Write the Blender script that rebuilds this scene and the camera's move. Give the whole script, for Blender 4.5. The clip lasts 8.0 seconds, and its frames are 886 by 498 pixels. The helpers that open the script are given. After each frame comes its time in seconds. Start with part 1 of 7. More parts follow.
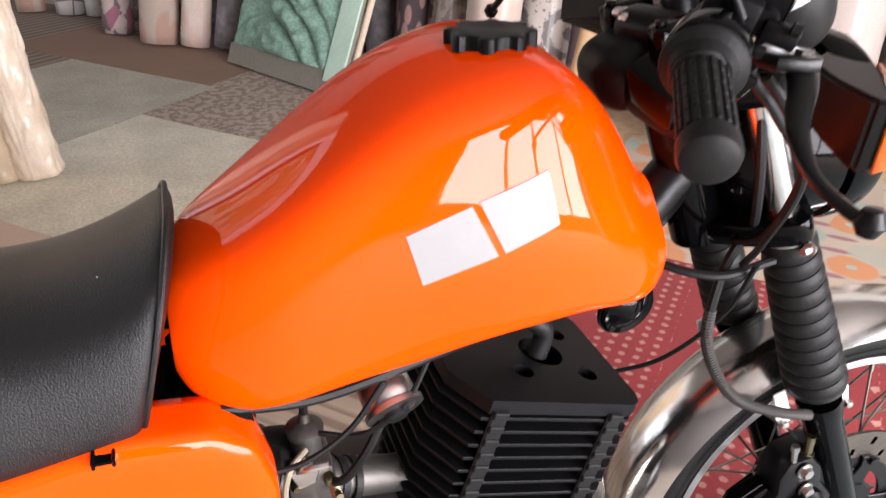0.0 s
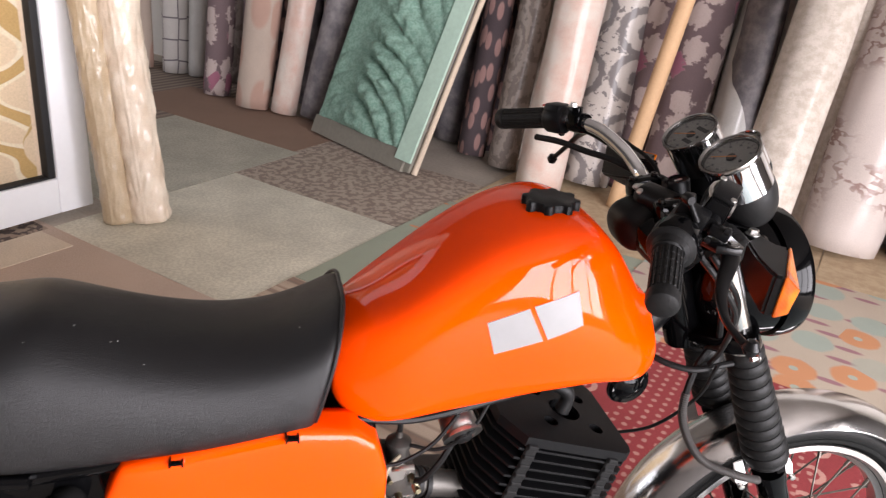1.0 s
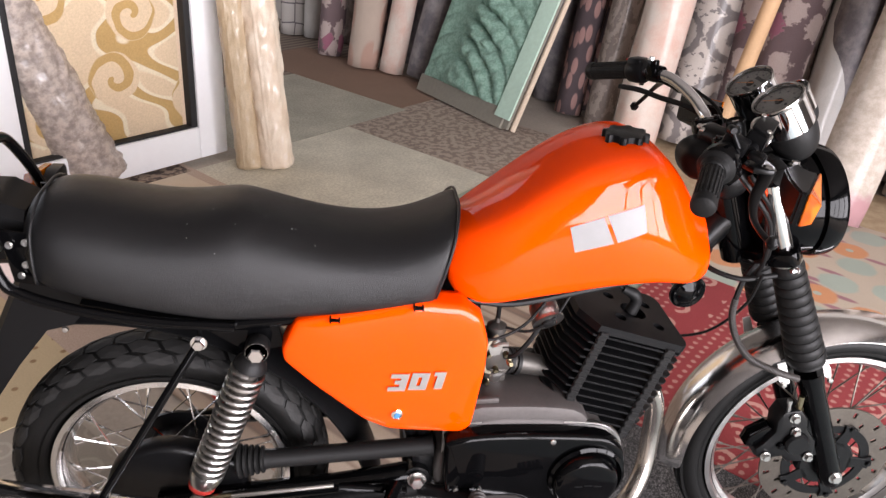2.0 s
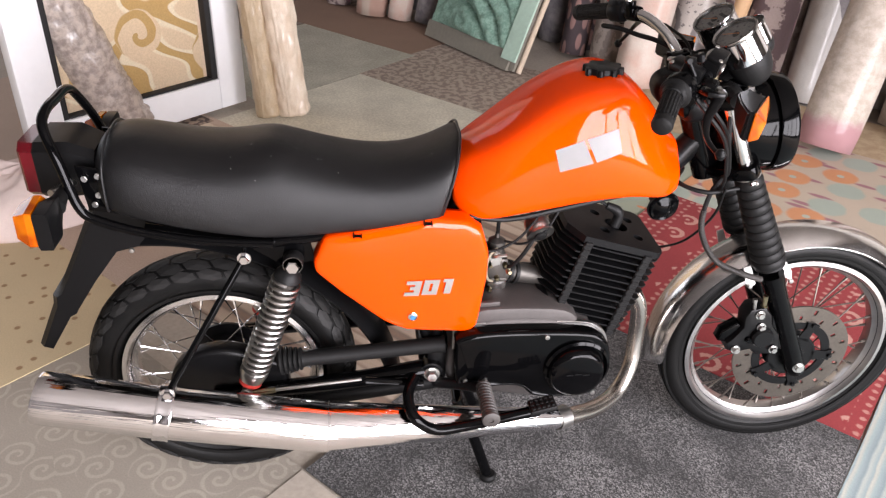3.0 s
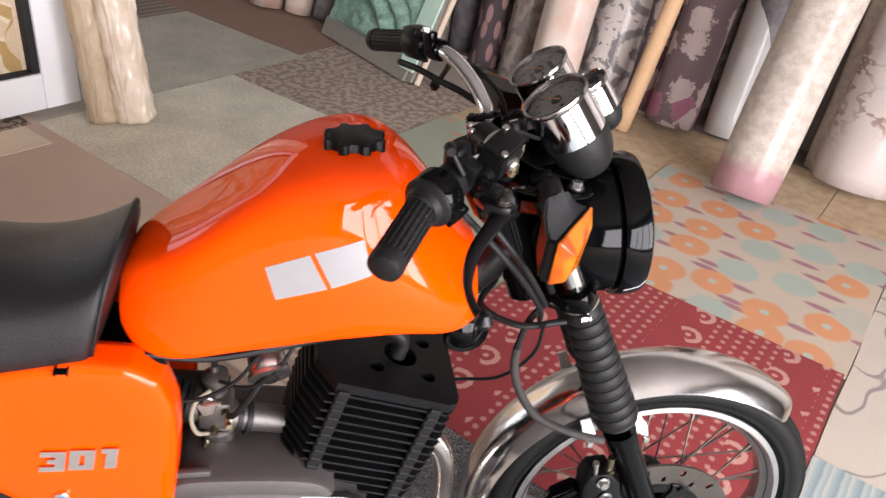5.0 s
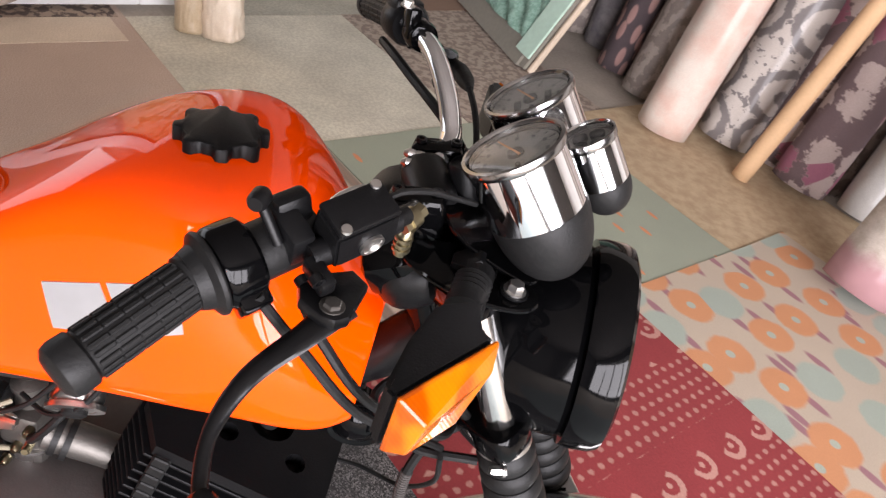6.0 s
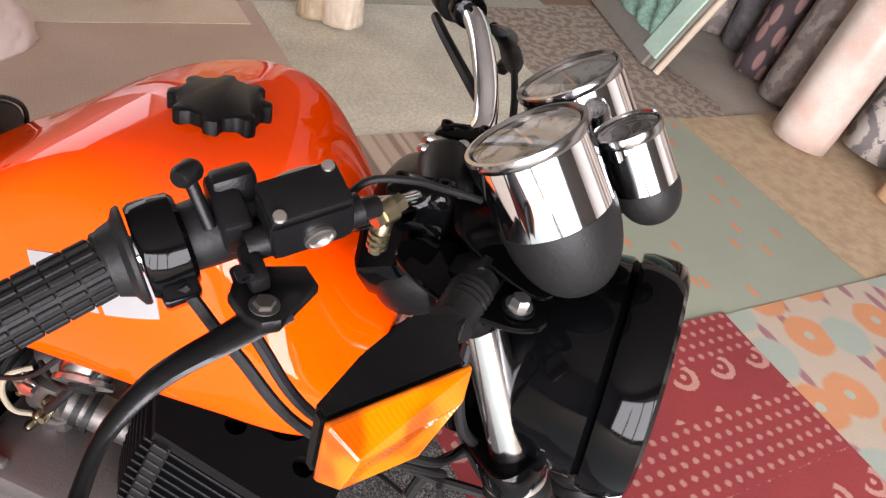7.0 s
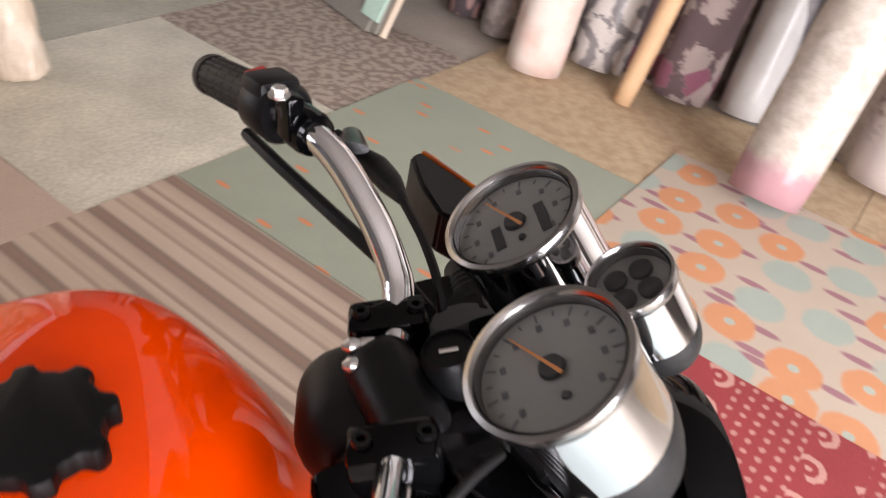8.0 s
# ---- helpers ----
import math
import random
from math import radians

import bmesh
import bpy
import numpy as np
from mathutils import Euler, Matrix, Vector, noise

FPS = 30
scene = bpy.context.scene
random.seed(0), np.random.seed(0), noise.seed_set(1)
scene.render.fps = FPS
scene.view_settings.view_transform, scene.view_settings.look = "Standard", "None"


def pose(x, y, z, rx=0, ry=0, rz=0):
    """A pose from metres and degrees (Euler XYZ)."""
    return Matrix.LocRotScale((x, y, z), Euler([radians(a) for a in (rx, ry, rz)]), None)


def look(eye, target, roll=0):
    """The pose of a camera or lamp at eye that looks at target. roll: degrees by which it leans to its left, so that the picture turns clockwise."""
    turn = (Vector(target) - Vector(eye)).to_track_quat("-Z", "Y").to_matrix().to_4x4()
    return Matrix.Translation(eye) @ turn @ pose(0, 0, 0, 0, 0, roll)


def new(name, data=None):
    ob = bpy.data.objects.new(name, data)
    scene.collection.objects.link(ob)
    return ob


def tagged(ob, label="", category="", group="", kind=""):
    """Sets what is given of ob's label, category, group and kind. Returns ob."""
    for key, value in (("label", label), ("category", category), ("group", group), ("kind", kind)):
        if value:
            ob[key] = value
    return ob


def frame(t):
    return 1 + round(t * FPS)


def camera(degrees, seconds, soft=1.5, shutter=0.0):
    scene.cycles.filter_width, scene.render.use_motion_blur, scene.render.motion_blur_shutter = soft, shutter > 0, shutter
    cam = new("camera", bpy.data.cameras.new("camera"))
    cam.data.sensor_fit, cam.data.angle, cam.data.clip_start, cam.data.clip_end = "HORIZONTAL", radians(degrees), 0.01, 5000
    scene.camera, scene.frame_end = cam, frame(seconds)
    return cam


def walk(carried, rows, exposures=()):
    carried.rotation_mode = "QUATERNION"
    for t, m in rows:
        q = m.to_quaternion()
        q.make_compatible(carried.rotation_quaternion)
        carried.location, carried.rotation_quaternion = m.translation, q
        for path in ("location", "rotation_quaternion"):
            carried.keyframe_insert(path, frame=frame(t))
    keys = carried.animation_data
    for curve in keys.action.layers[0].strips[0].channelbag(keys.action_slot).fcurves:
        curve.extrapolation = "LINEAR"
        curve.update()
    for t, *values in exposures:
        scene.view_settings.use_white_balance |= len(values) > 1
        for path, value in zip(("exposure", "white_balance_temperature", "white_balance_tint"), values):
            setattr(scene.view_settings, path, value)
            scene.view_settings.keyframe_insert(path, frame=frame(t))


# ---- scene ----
cam = camera(61.2, 8.0, soft=1.3, shutter=0.2)
PATH = [
    (0, (0.534, -0.626, 1.186), (1.14, 1.023, 0.23), 2.1),
    (0.5, (0.503, -0.752, 1.317), (1.101, 0.958, 0.471), 4.3),
    (1, (0.38, -0.923, 1.387), (0.896, 0.831, 0.576), 6.5),
    (1.5, (0.301, -1.053, 1.396), (0.694, 0.721, 0.561), 6.6),
    (2, (0.304, -1.22, 1.438), (0.577, 0.536, 0.52), 5.1),
    (2.2, (0.298, -1.278, 1.453), (0.546, 0.459, 0.492), 4.7),
    (3.3, (0.294, -1.461, 1.505), (0.537, 0.224, 0.457), 2.2),
    (3.5, (0.313, -1.435, 1.494), (0.569, 0.247, 0.442), 1.7),
    (4, (0.424, -1.245, 1.458), (0.752, 0.426, 0.41), 1.3),
    (4.5, (0.542, -1.054, 1.452), (0.927, 0.614, 0.418), 3.7),
    (4.8, (0.664, -0.956, 1.435), (1.041, 0.707, 0.391), 6.2),
    (5, (0.736, -0.907, 1.437), (1.103, 0.758, 0.391), 8.0),
    (5.2, (0.818, -0.845, 1.444), (1.156, 0.815, 0.38), 10.7),
    (6.3, (1.0083, -0.5173, 1.3797), (1.0066, 0.7643, 0.4218), 21.24),
    (6.5, (1.0295, -0.4965, 1.3810), (0.9467, 0.7641, 0.3992), 20.37),
    (7, (1.0704, -0.4904, 1.3648), (0.9059, 0.7556, 0.3746), 16.81),
    (7.3, (1.0647, -0.4776, 1.3792), (0.9264, 0.7828, 0.4034), 14.84),
    (7.5, (1.0361, -0.4567, 1.3891), (0.9718, 0.8292, 0.4392), 14.57),
    (7.6, (1.0157, -0.4257, 1.3854), (1.0128, 0.8740, 0.4522), 13.83),
    (7.7, (1.0050, -0.4044, 1.3785), (1.0395, 0.9193, 0.4803), 12.04),
    (7.8, (0.9805, -0.3610, 1.3737), (1.0994, 0.9399, 0.4498), 12.13),
    (8, (0.9171, -0.2739, 1.3688), (1.2539, 0.9634, 0.4118), 11.72),
]
walk(cam, [(t, look(eye, target, roll)) for t, eye, target, roll in PATH], [(0, -0.2), (1.0, -0.42), (2.0, -0.42), (3.5, -0.4), (4.5, -0.39), (5.0, -0.36), (6.5, -0.18), (7.0, -0.12), (7.5, -0.08), (8, 0.02)])

# ---- world and light ----
S_ = math.sqrt(0.5)
world = bpy.data.worlds.new("sky")
scene.world = world
world.use_nodes = True
wn = world.node_tree
sky = wn.nodes.new("ShaderNodeTexSky")
sky.sky_type, sky.sun_disc = "NISHITA", False
sky.sun_elevation, sky.sun_rotation = radians(48), radians(140)
sky.air_density, sky.dust_density = 1.0, 4.0
wn.links.new(sky.outputs[0], wn.nodes["Background"].inputs[0])
wn.nodes["Background"].inputs[1].default_value = 0.15
sun = new("sun", bpy.data.lights.new("sun", "SUN"))
sun.data.energy, sun.data.angle, sun.data.color = 2.0, radians(12), (1.0, 0.95, 0.88)
sun.matrix_world = look((6, -6, 8), (0, 0, 0))
scene.view_settings.exposure = -0.35
# weaker fill lamp added at the unseen far end, to brighten the left side
far_light = new("far_fill_lamp", bpy.data.lights.new("far_fill_lamp", "AREA"))
far_light.data.shape, far_light.data.size, far_light.data.size_y = "RECTANGLE", 5.6, 2.3
far_light.data.energy, far_light.data.color = 130, (0.96, 0.935, 1.0)
far_light.matrix_world = look((S_ * (-6.9 - 1.2), S_ * (-1.2 + 6.9), 1.9), (S_ * (0 + 0.6), S_ * (0.6), 0.6))
# daylight that comes in through the open shop front
front_light = new("shop_front_daylight", bpy.data.lights.new("shop_front_daylight", "AREA"))
front_light.data.shape, front_light.data.size, front_light.data.size_y = "RECTANGLE", 5.0, 2.5
front_light.data.energy, front_light.data.color = 1230, (0.98, 0.935, 1.0)
front_light.matrix_world = look((S_ * (4.72 - 0.9), S_ * (-0.9 - 4.72), 1.5), (S_ * (-0.6 + 0.4), S_ * (0.4 + 0.6), 1.1))

# ---- room frame: u runs along the wall of rolls, v towards it ----
S = math.sqrt(0.5)


def uv(u, v, z=0.0):
    return Vector((S * (u + v), S * (v - u), z))


ROOM = Matrix.Translation((0, 0, -0.015)) @ Matrix.Rotation(radians(-45), 4, "Z")

# ---- node helpers ----


def material(name, colour=(0.5, 0.5, 0.5), rough=0.5, metal=0.0, coat=0.0, grain=0.0, grain_scale=40.0, stain=0.0,
             stain_scale=4.0, bump=0.0, bump_scale=120.0, rough_var=0.0, space="Object", spec=0.5):
    """A principled material whose tone, gloss and relief vary at two scales."""
    m = bpy.data.materials.new(name)
    m.use_nodes = True
    nt = m.node_tree
    b = nt.nodes["Principled BSDF"]
    b.inputs["Base Color"].default_value = (*colour, 1)
    b.inputs["Roughness"].default_value = rough
    b.inputs["Metallic"].default_value = metal
    b.inputs["Coat Weight"].default_value = coat
    b.inputs["Coat Roughness"].default_value = 0.03
    b.inputs["Specular IOR Level"].default_value = spec
    tc = nt.nodes.new("ShaderNodeTexCoord")
    m["plain"] = 1
    if grain or stain:
        fine, broad = noise_node(nt, tc.outputs[space], grain_scale, 6), noise_node(nt, tc.outputs[space], stain_scale, 4)
        f1, f2 = math_node(nt, "SUBTRACT", fine, 0.5), math_node(nt, "SUBTRACT", broad, 0.5)
        total = math_node(nt, "ADD", math_node(nt, "MULTIPLY", f1, grain * 2), math_node(nt, "MULTIPLY", f2, stain * 2))
        hsv = nt.nodes.new("ShaderNodeHueSaturation")
        hsv.inputs["Color"].default_value = (*colour, 1)
        nt.links.new(math_node(nt, "ADD", total, 1.0), hsv.inputs["Value"])
        nt.links.new(hsv.outputs[0], b.inputs["Base Color"])
        if rough_var:
            nt.links.new(math_node(nt, "ADD", math_node(nt, "MULTIPLY", f2, rough_var * 2), rough), b.inputs["Roughness"])
    if bump:
        add_bump(nt, b, noise_node(nt, tc.outputs[space], bump_scale, 4), bump)
    return m


def noise_node(nt, vector, scale, detail=4.0, rough=0.6):
    n = nt.nodes.new("ShaderNodeTexNoise")
    n.inputs["Scale"].default_value, n.inputs["Detail"].default_value, n.inputs["Roughness"].default_value = scale, detail, rough
    nt.links.new(vector, n.inputs["Vector"])
    return n.outputs["Fac"]


def math_node(nt, op, a, b=0.0, c=0.0):
    n = nt.nodes.new("ShaderNodeMath")
    n.operation = op
    for k, v in enumerate((a, b, c)):
        if isinstance(v, (int, float)):
            n.inputs[k].default_value = v
        else:
            nt.links.new(v, n.inputs[k])
    return n.outputs[0]


def mix_colour(nt, fac, a, b):
    n = nt.nodes.new("ShaderNodeMix")
    n.data_type = "RGBA"
    for sock, v in ((n.inputs[0], fac), (n.inputs[6], a), (n.inputs[7], b)):
        if isinstance(v, (int, float)):
            sock.default_value = v
        elif isinstance(v, tuple):
            sock.default_value = (*v, 1)
        else:
            nt.links.new(v, sock)
    return n.outputs[2]


def step(nt, value, low, high):
    n = nt.nodes.new("ShaderNodeMapRange")
    n.interpolation_type = "SMOOTHSTEP"
    n.inputs[1].default_value, n.inputs[2].default_value = low, high
    nt.links.new(value, n.inputs[0])
    return n.outputs[0]


def add_bump(nt, b, height, strength, distance=0.002):
    n = nt.nodes.new("ShaderNodeBump")
    n.inputs["Strength"].default_value, n.inputs["Distance"].default_value = strength, distance
    nt.links.new(height, n.inputs["Height"])
    nt.links.new(n.outputs[0], b.inputs["Normal"])


def shader(name, rough=0.9, coat=0.0):
    """An empty principled material with its tree, shader and object coordinates, for patterns."""
    m = bpy.data.materials.new(name)
    m.use_nodes = True
    nt = m.node_tree
    b = nt.nodes["Principled BSDF"]
    b.inputs["Roughness"].default_value, b.inputs["Coat Weight"].default_value = rough, coat
    b.inputs["Coat Roughness"].default_value = 0.18
    tc = nt.nodes.new("ShaderNodeTexCoord")
    return m, nt, b, tc.outputs["Object"]


def scaled(nt, vector, s, turn=0.0):
    n = nt.nodes.new("ShaderNodeMapping")
    n.inputs["Scale"].default_value = s
    n.inputs["Rotation"].default_value = (0, 0, radians(turn))
    nt.links.new(vector, n.inputs["Vector"])
    return n.outputs[0]


def split(nt, vector):
    n = nt.nodes.new("ShaderNodeSeparateXYZ")
    nt.links.new(vector, n.inputs[0])
    return n.outputs


def around(nt, vector):
    """Cylinder coordinates of an upright roll: arc in turns times six, and height."""
    x, y, z = split(nt, vector)
    n = nt.nodes.new("ShaderNodeCombineXYZ")
    nt.links.new(math_node(nt, "MULTIPLY", math_node(nt, "ARCTAN2", y, x), 0.12), n.inputs[0])
    nt.links.new(z, n.inputs[1])
    return n.outputs[0]


def voronoi(nt, vector, scale, feature="F1", rand=1.0):
    n = nt.nodes.new("ShaderNodeTexVoronoi")
    n.feature, n.voronoi_dimensions = feature, "2D"
    n.inputs["Scale"].default_value, n.inputs["Randomness"].default_value = scale, rand
    nt.links.new(vector, n.inputs["Vector"])
    return n


# ---- mesh helpers ----


def part(name, bm, mat, parent=None, label="", smooth=True, m=None):
    """Links a bmesh as one mesh object under a thing or a part."""
    if m is not None:
        bm.transform(m)
    if smooth is not False:
        lim = radians(35) if smooth is True else radians(smooth)
        for f in bm.faces:
            f.smooth = True
        for e in bm.edges:
            if len(e.link_faces) == 2 and e.calc_face_angle(0) > lim:
                e.smooth = False
    me = bpy.data.meshes.new(name)
    bm.normal_update()
    bm.to_mesh(me)
    bm.free()
    me.materials.append(mat)
    ob = new(name, me)
    if parent is not None:
        ob.parent = parent
        ob.matrix_parent_inverse = parent.matrix_world.inverted() if parent.matrix_world else Matrix()
    if label:
        tagged(ob, label)
    return ob


def loft(rings, close_ends=True, cyclic=True):
    bm = bmesh.new()
    rows = [[bm.verts.new(p) for p in r] for r in rings]
    n = len(rows[0])
    for a, b in zip(rows, rows[1:]):
        for i in range(n if cyclic else n - 1):
            j = (i + 1) % n
            bm.faces.new((a[i], a[j], b[j], b[i]))
    if close_ends:
        bm.faces.new(rows[0][::-1])
        bm.faces.new(rows[-1])
    bmesh.ops.recalc_face_normals(bm, faces=bm.faces)
    return bm


def spline(pts, steps=6):
    """Catmull-Rom through the points (any dimension)."""
    p = [Vector(q) for q in pts]
    p = [p[0] * 2 - p[1]] + p + [p[-1] * 2 - p[-2]]
    out = []
    for i in range(1, len(p) - 2):
        for k in range(steps):
            t = k / steps
            out.append(0.5 * ((2 * p[i]) + (p[i + 1] - p[i - 1]) * t + (2 * p[i - 1] - 5 * p[i] + 4 * p[i + 1] - p[i + 2]) * t * t
                              + (3 * p[i] - p[i - 1] - 3 * p[i + 1] + p[i + 2]) * t ** 3))
    return out + [p[-2]]


def tube_rings(path, radius, n=10):
    path = [Vector(p) for p in path]
    rings, up = [], None
    for i, p in enumerate(path):
        d = (path[min(i + 1, len(path) - 1)] - path[max(i - 1, 0)]).normalized()
        if up is None:
            up = d.orthogonal().normalized()
        up = (up - d * up.dot(d)).normalized()
        side = d.cross(up)
        r = radius[i] if isinstance(radius, (list, tuple)) else radius
        rings.append([p + (up * math.cos(a) + side * math.sin(a)) * r for a in (2 * math.pi * k / n for k in range(n))])
    return rings


def tube(path, radius, n=10, steps=0):
    if steps:
        if isinstance(radius, (list, tuple)):
            pts = spline(path, steps)
            rr = []
            for i in range(len(radius) - 1):
                rr += [radius[i] + (radius[i + 1] - radius[i]) * k / steps for k in range(steps)]
            radius, path = rr + [radius[-1]], pts
        else:
            path = spline(path, steps)
    return loft(tube_rings(path, radius, n))


def aim(a, b):
    """A matrix that lays the z axis from a towards b."""
    d = Vector(b) - Vector(a)
    return Matrix.Translation(a) @ d.to_track_quat("Z", "Y").to_matrix().to_4x4()


def lathe(profile, n=24, m=None, closed=False):
    """Turns (radius, height) pairs about z."""
    bm = bmesh.new()
    rows = []
    for r, h in profile:
        if r < 1e-6:
            rows.append([bm.verts.new((0, 0, h))])
        else:
            rows.append([bm.verts.new((r * math.cos(2 * math.pi * k / n), r * math.sin(2 * math.pi * k / n), h)) for k in range(n)])
    pairs = list(zip(rows, rows[1:])) + ([(rows[-1], rows[0])] if closed else [])
    for a, b in pairs:
        for i in range(n):
            j = (i + 1) % n
            if len(a) == 1 and len(b) == 1:
                continue
            if len(a) == 1:
                bm.faces.new((a[0], b[j], b[i]))
            elif len(b) == 1:
                bm.faces.new((a[i], a[j], b[0]))
            else:
                bm.faces.new((a[i], a[j], b[j], b[i]))
    if not closed:
        for row in (rows[0], rows[-1]):
            if len(row) > 1:
                bm.faces.new(row)
    bmesh.ops.recalc_face_normals(bm, faces=bm.faces)
    if m is not None:
        bm.transform(m)
    return bm


def box(sx, sy, sz, m=None, bevel=0.0, seg=2):
    bm = bmesh.new()
    bmesh.ops.create_cube(bm, size=1, matrix=Matrix.Diagonal((sx, sy, sz, 1)))
    if bevel:
        bmesh.ops.bevel(bm, geom=bm.edges[:], offset=bevel, segments=seg, affect="EDGES", profile=0.5)
    if m is not None:
        bm.transform(m)
    return bm


def rod(a, b, r, n=12, r2=None):
    h = (Vector(b) - Vector(a)).length
    return lathe([(0, 0), (r, 0), (r if r2 is None else r2, h), (0, h)], n, aim(a, b))


def slab(outline, depth, m=None, bevel=0.0, seg=2):
    """A plate: an outline in x and y, as thick as depth along z, with its edges rounded."""
    bm = bmesh.new()
    lo, hi = [bm.verts.new((x, y, 0)) for x, y in outline], [bm.verts.new((x, y, depth)) for x, y in outline]
    bm.faces.new(lo[::-1])
    bm.faces.new(hi)
    n = len(lo)
    for i in range(n):
        bm.faces.new((lo[i], lo[(i + 1) % n], hi[(i + 1) % n], hi[i]))
    bmesh.ops.recalc_face_normals(bm, faces=bm.faces)
    if bevel:
        es = [e for e in bm.edges if abs(e.verts[0].co.z - e.verts[1].co.z) < 1e-6]
        bmesh.ops.bevel(bm, geom=es, offset=bevel, segments=seg, affect="EDGES", profile=0.5)
    if m is not None:
        bm.transform(m)
    return bm


def join(*bms):
    out = bmesh.new()
    for b in bms:
        me = bpy.data.meshes.new("joined")
        b.to_mesh(me)
        b.free()
        out.from_mesh(me)
        bpy.data.meshes.remove(me)
    return out


def smooth_outline(pts, steps=5):
    """A closed Catmull-Rom outline."""
    p = [Vector(q) for q in pts]
    n, out = len(p), []
    for i in range(n):
        a, b, c, d = p[i - 1], p[i], p[(i + 1) % n], p[(i + 2) % n]
        for k in range(steps):
            t = k / steps
            out.append(0.5 * ((2 * b) + (c - a) * t + (2 * a - 5 * b + 4 * c - d) * t * t + (3 * b - a - 3 * c + d) * t ** 3))
    return out


def lerp_rows(table, x):
    """Linear look-up of every column of a table sorted by its first column."""
    for a, b in zip(table, table[1:]):
        if x <= b[0]:
            f = max(0.0, (x - a[0]) / (b[0] - a[0]))
            return [p + (q - p) * f for p, q in zip(a[1:], b[1:])]
    return list(table[-1][1:])

# ---- cloth, floor and wall materials ----
M_concrete = material("worn pale screed", (0.42, 0.37, 0.31), 0.85, grain=0.25, grain_scale=60, stain=0.3, stain_scale=2.5, bump=0.3, bump_scale=90)
M_plaster = material("white plaster", (0.72, 0.69, 0.64), 0.9, grain=0.05, stain=0.12, stain_scale=1.5, bump=0.2, bump_scale=60)
# for walls out of view, dark so that paint and chrome reflect little
M_shade = material("dark surround for reflections", (0.11, 0.1, 0.095), 0.85, grain=0.15, stain=0.25, stain_scale=1.5)
M_loft = material("dim grey-brown overhead surround", (0.24, 0.22, 0.205), 0.9, grain=0.1, stain=0.2, stain_scale=1.5)
M_pvc = material("white window plastic", (0.9, 0.91, 0.93), 0.3, grain=0.03, stain=0.06, stain_scale=3)
M_gasket = material("black rubber gasket", (0.015, 0.015, 0.016), 0.7, grain=0.2)
M_tube_card = material("cardboard tube", (0.56, 0.36, 0.2), 0.75, grain=0.12, grain_scale=80, stain=0.12, bump=0.1)
M_core = material("rolled carpet end", (0.42, 0.33, 0.28), 0.95, grain=0.4, grain_scale=90, stain=0.2)
M_asphalt = material("pale forecourt", (0.3, 0.29, 0.27), 0.9, grain=0.25, stain=0.25, bump=0.2)


def pile(name, a, b, scale=260.0, mix=0.5, tone=0.15, rough=0.95, bump=0.5, edge=0.09):
    """Cut-pile carpet: two yarn colours in fine speckle over broad wear."""
    m, nt, bs, co = shader(name, rough)
    fine, broad = noise_node(nt, co, scale, 3, 0.7), noise_node(nt, co, 3.0, 4)
    c = mix_colour(nt, step(nt, fine, mix - edge, mix + edge), a, b)
    hsv = nt.nodes.new("ShaderNodeHueSaturation")
    nt.links.new(c, hsv.inputs["Color"])
    nt.links.new(math_node(nt, "ADD", math_node(nt, "MULTIPLY", math_node(nt, "SUBTRACT", broad, 0.5), 2 * tone), 1.0), hsv.inputs["Value"])
    nt.links.new(hsv.outputs[0], bs.inputs["Base Color"])
    add_bump(nt, bs, fine, bump, 0.003)
    return m


def cells(nt, co, scale, rand=0.0):
    """Distance from the middle of a cell and the offsets within it, on a regular flat grid."""
    n = nt.nodes.new("ShaderNodeVectorMath")
    n.operation = "FRACTION"
    s = scaled(nt, co, (scale, scale, 0))
    nt.links.new(s, n.inputs[0])
    x, y, z = split(nt, n.outputs[0])
    dx, dy = math_node(nt, "SUBTRACT", x, 0.5), math_node(nt, "SUBTRACT", y, 0.5)
    d = math_node(nt, "SQRT", math_node(nt, "ADD", math_node(nt, "MULTIPLY", dx, dx), math_node(nt, "MULTIPLY", dy, dy)))
    return d, dx, dy


def finish(nt, bs, colour, co, tone=0.12, bump=0.4, fine_scale=220):
    fine, broad = noise_node(nt, co, fine_scale, 3, 0.7), noise_node(nt, co, 3.0, 4)
    v = math_node(nt, "ADD", math_node(nt, "MULTIPLY", math_node(nt, "SUBTRACT", fine, 0.5), 0.5), math_node(nt, "MULTIPLY", math_node(nt, "SUBTRACT", broad, 0.5), 2 * tone))
    hsv = nt.nodes.new("ShaderNodeHueSaturation")
    nt.links.new(colour, hsv.inputs["Color"])
    nt.links.new(math_node(nt, "ADD", v, 1.0), hsv.inputs["Value"])
    nt.links.new(hsv.outputs[0], bs.inputs["Base Color"])
    add_bump(nt, bs, fine, bump, 0.003)


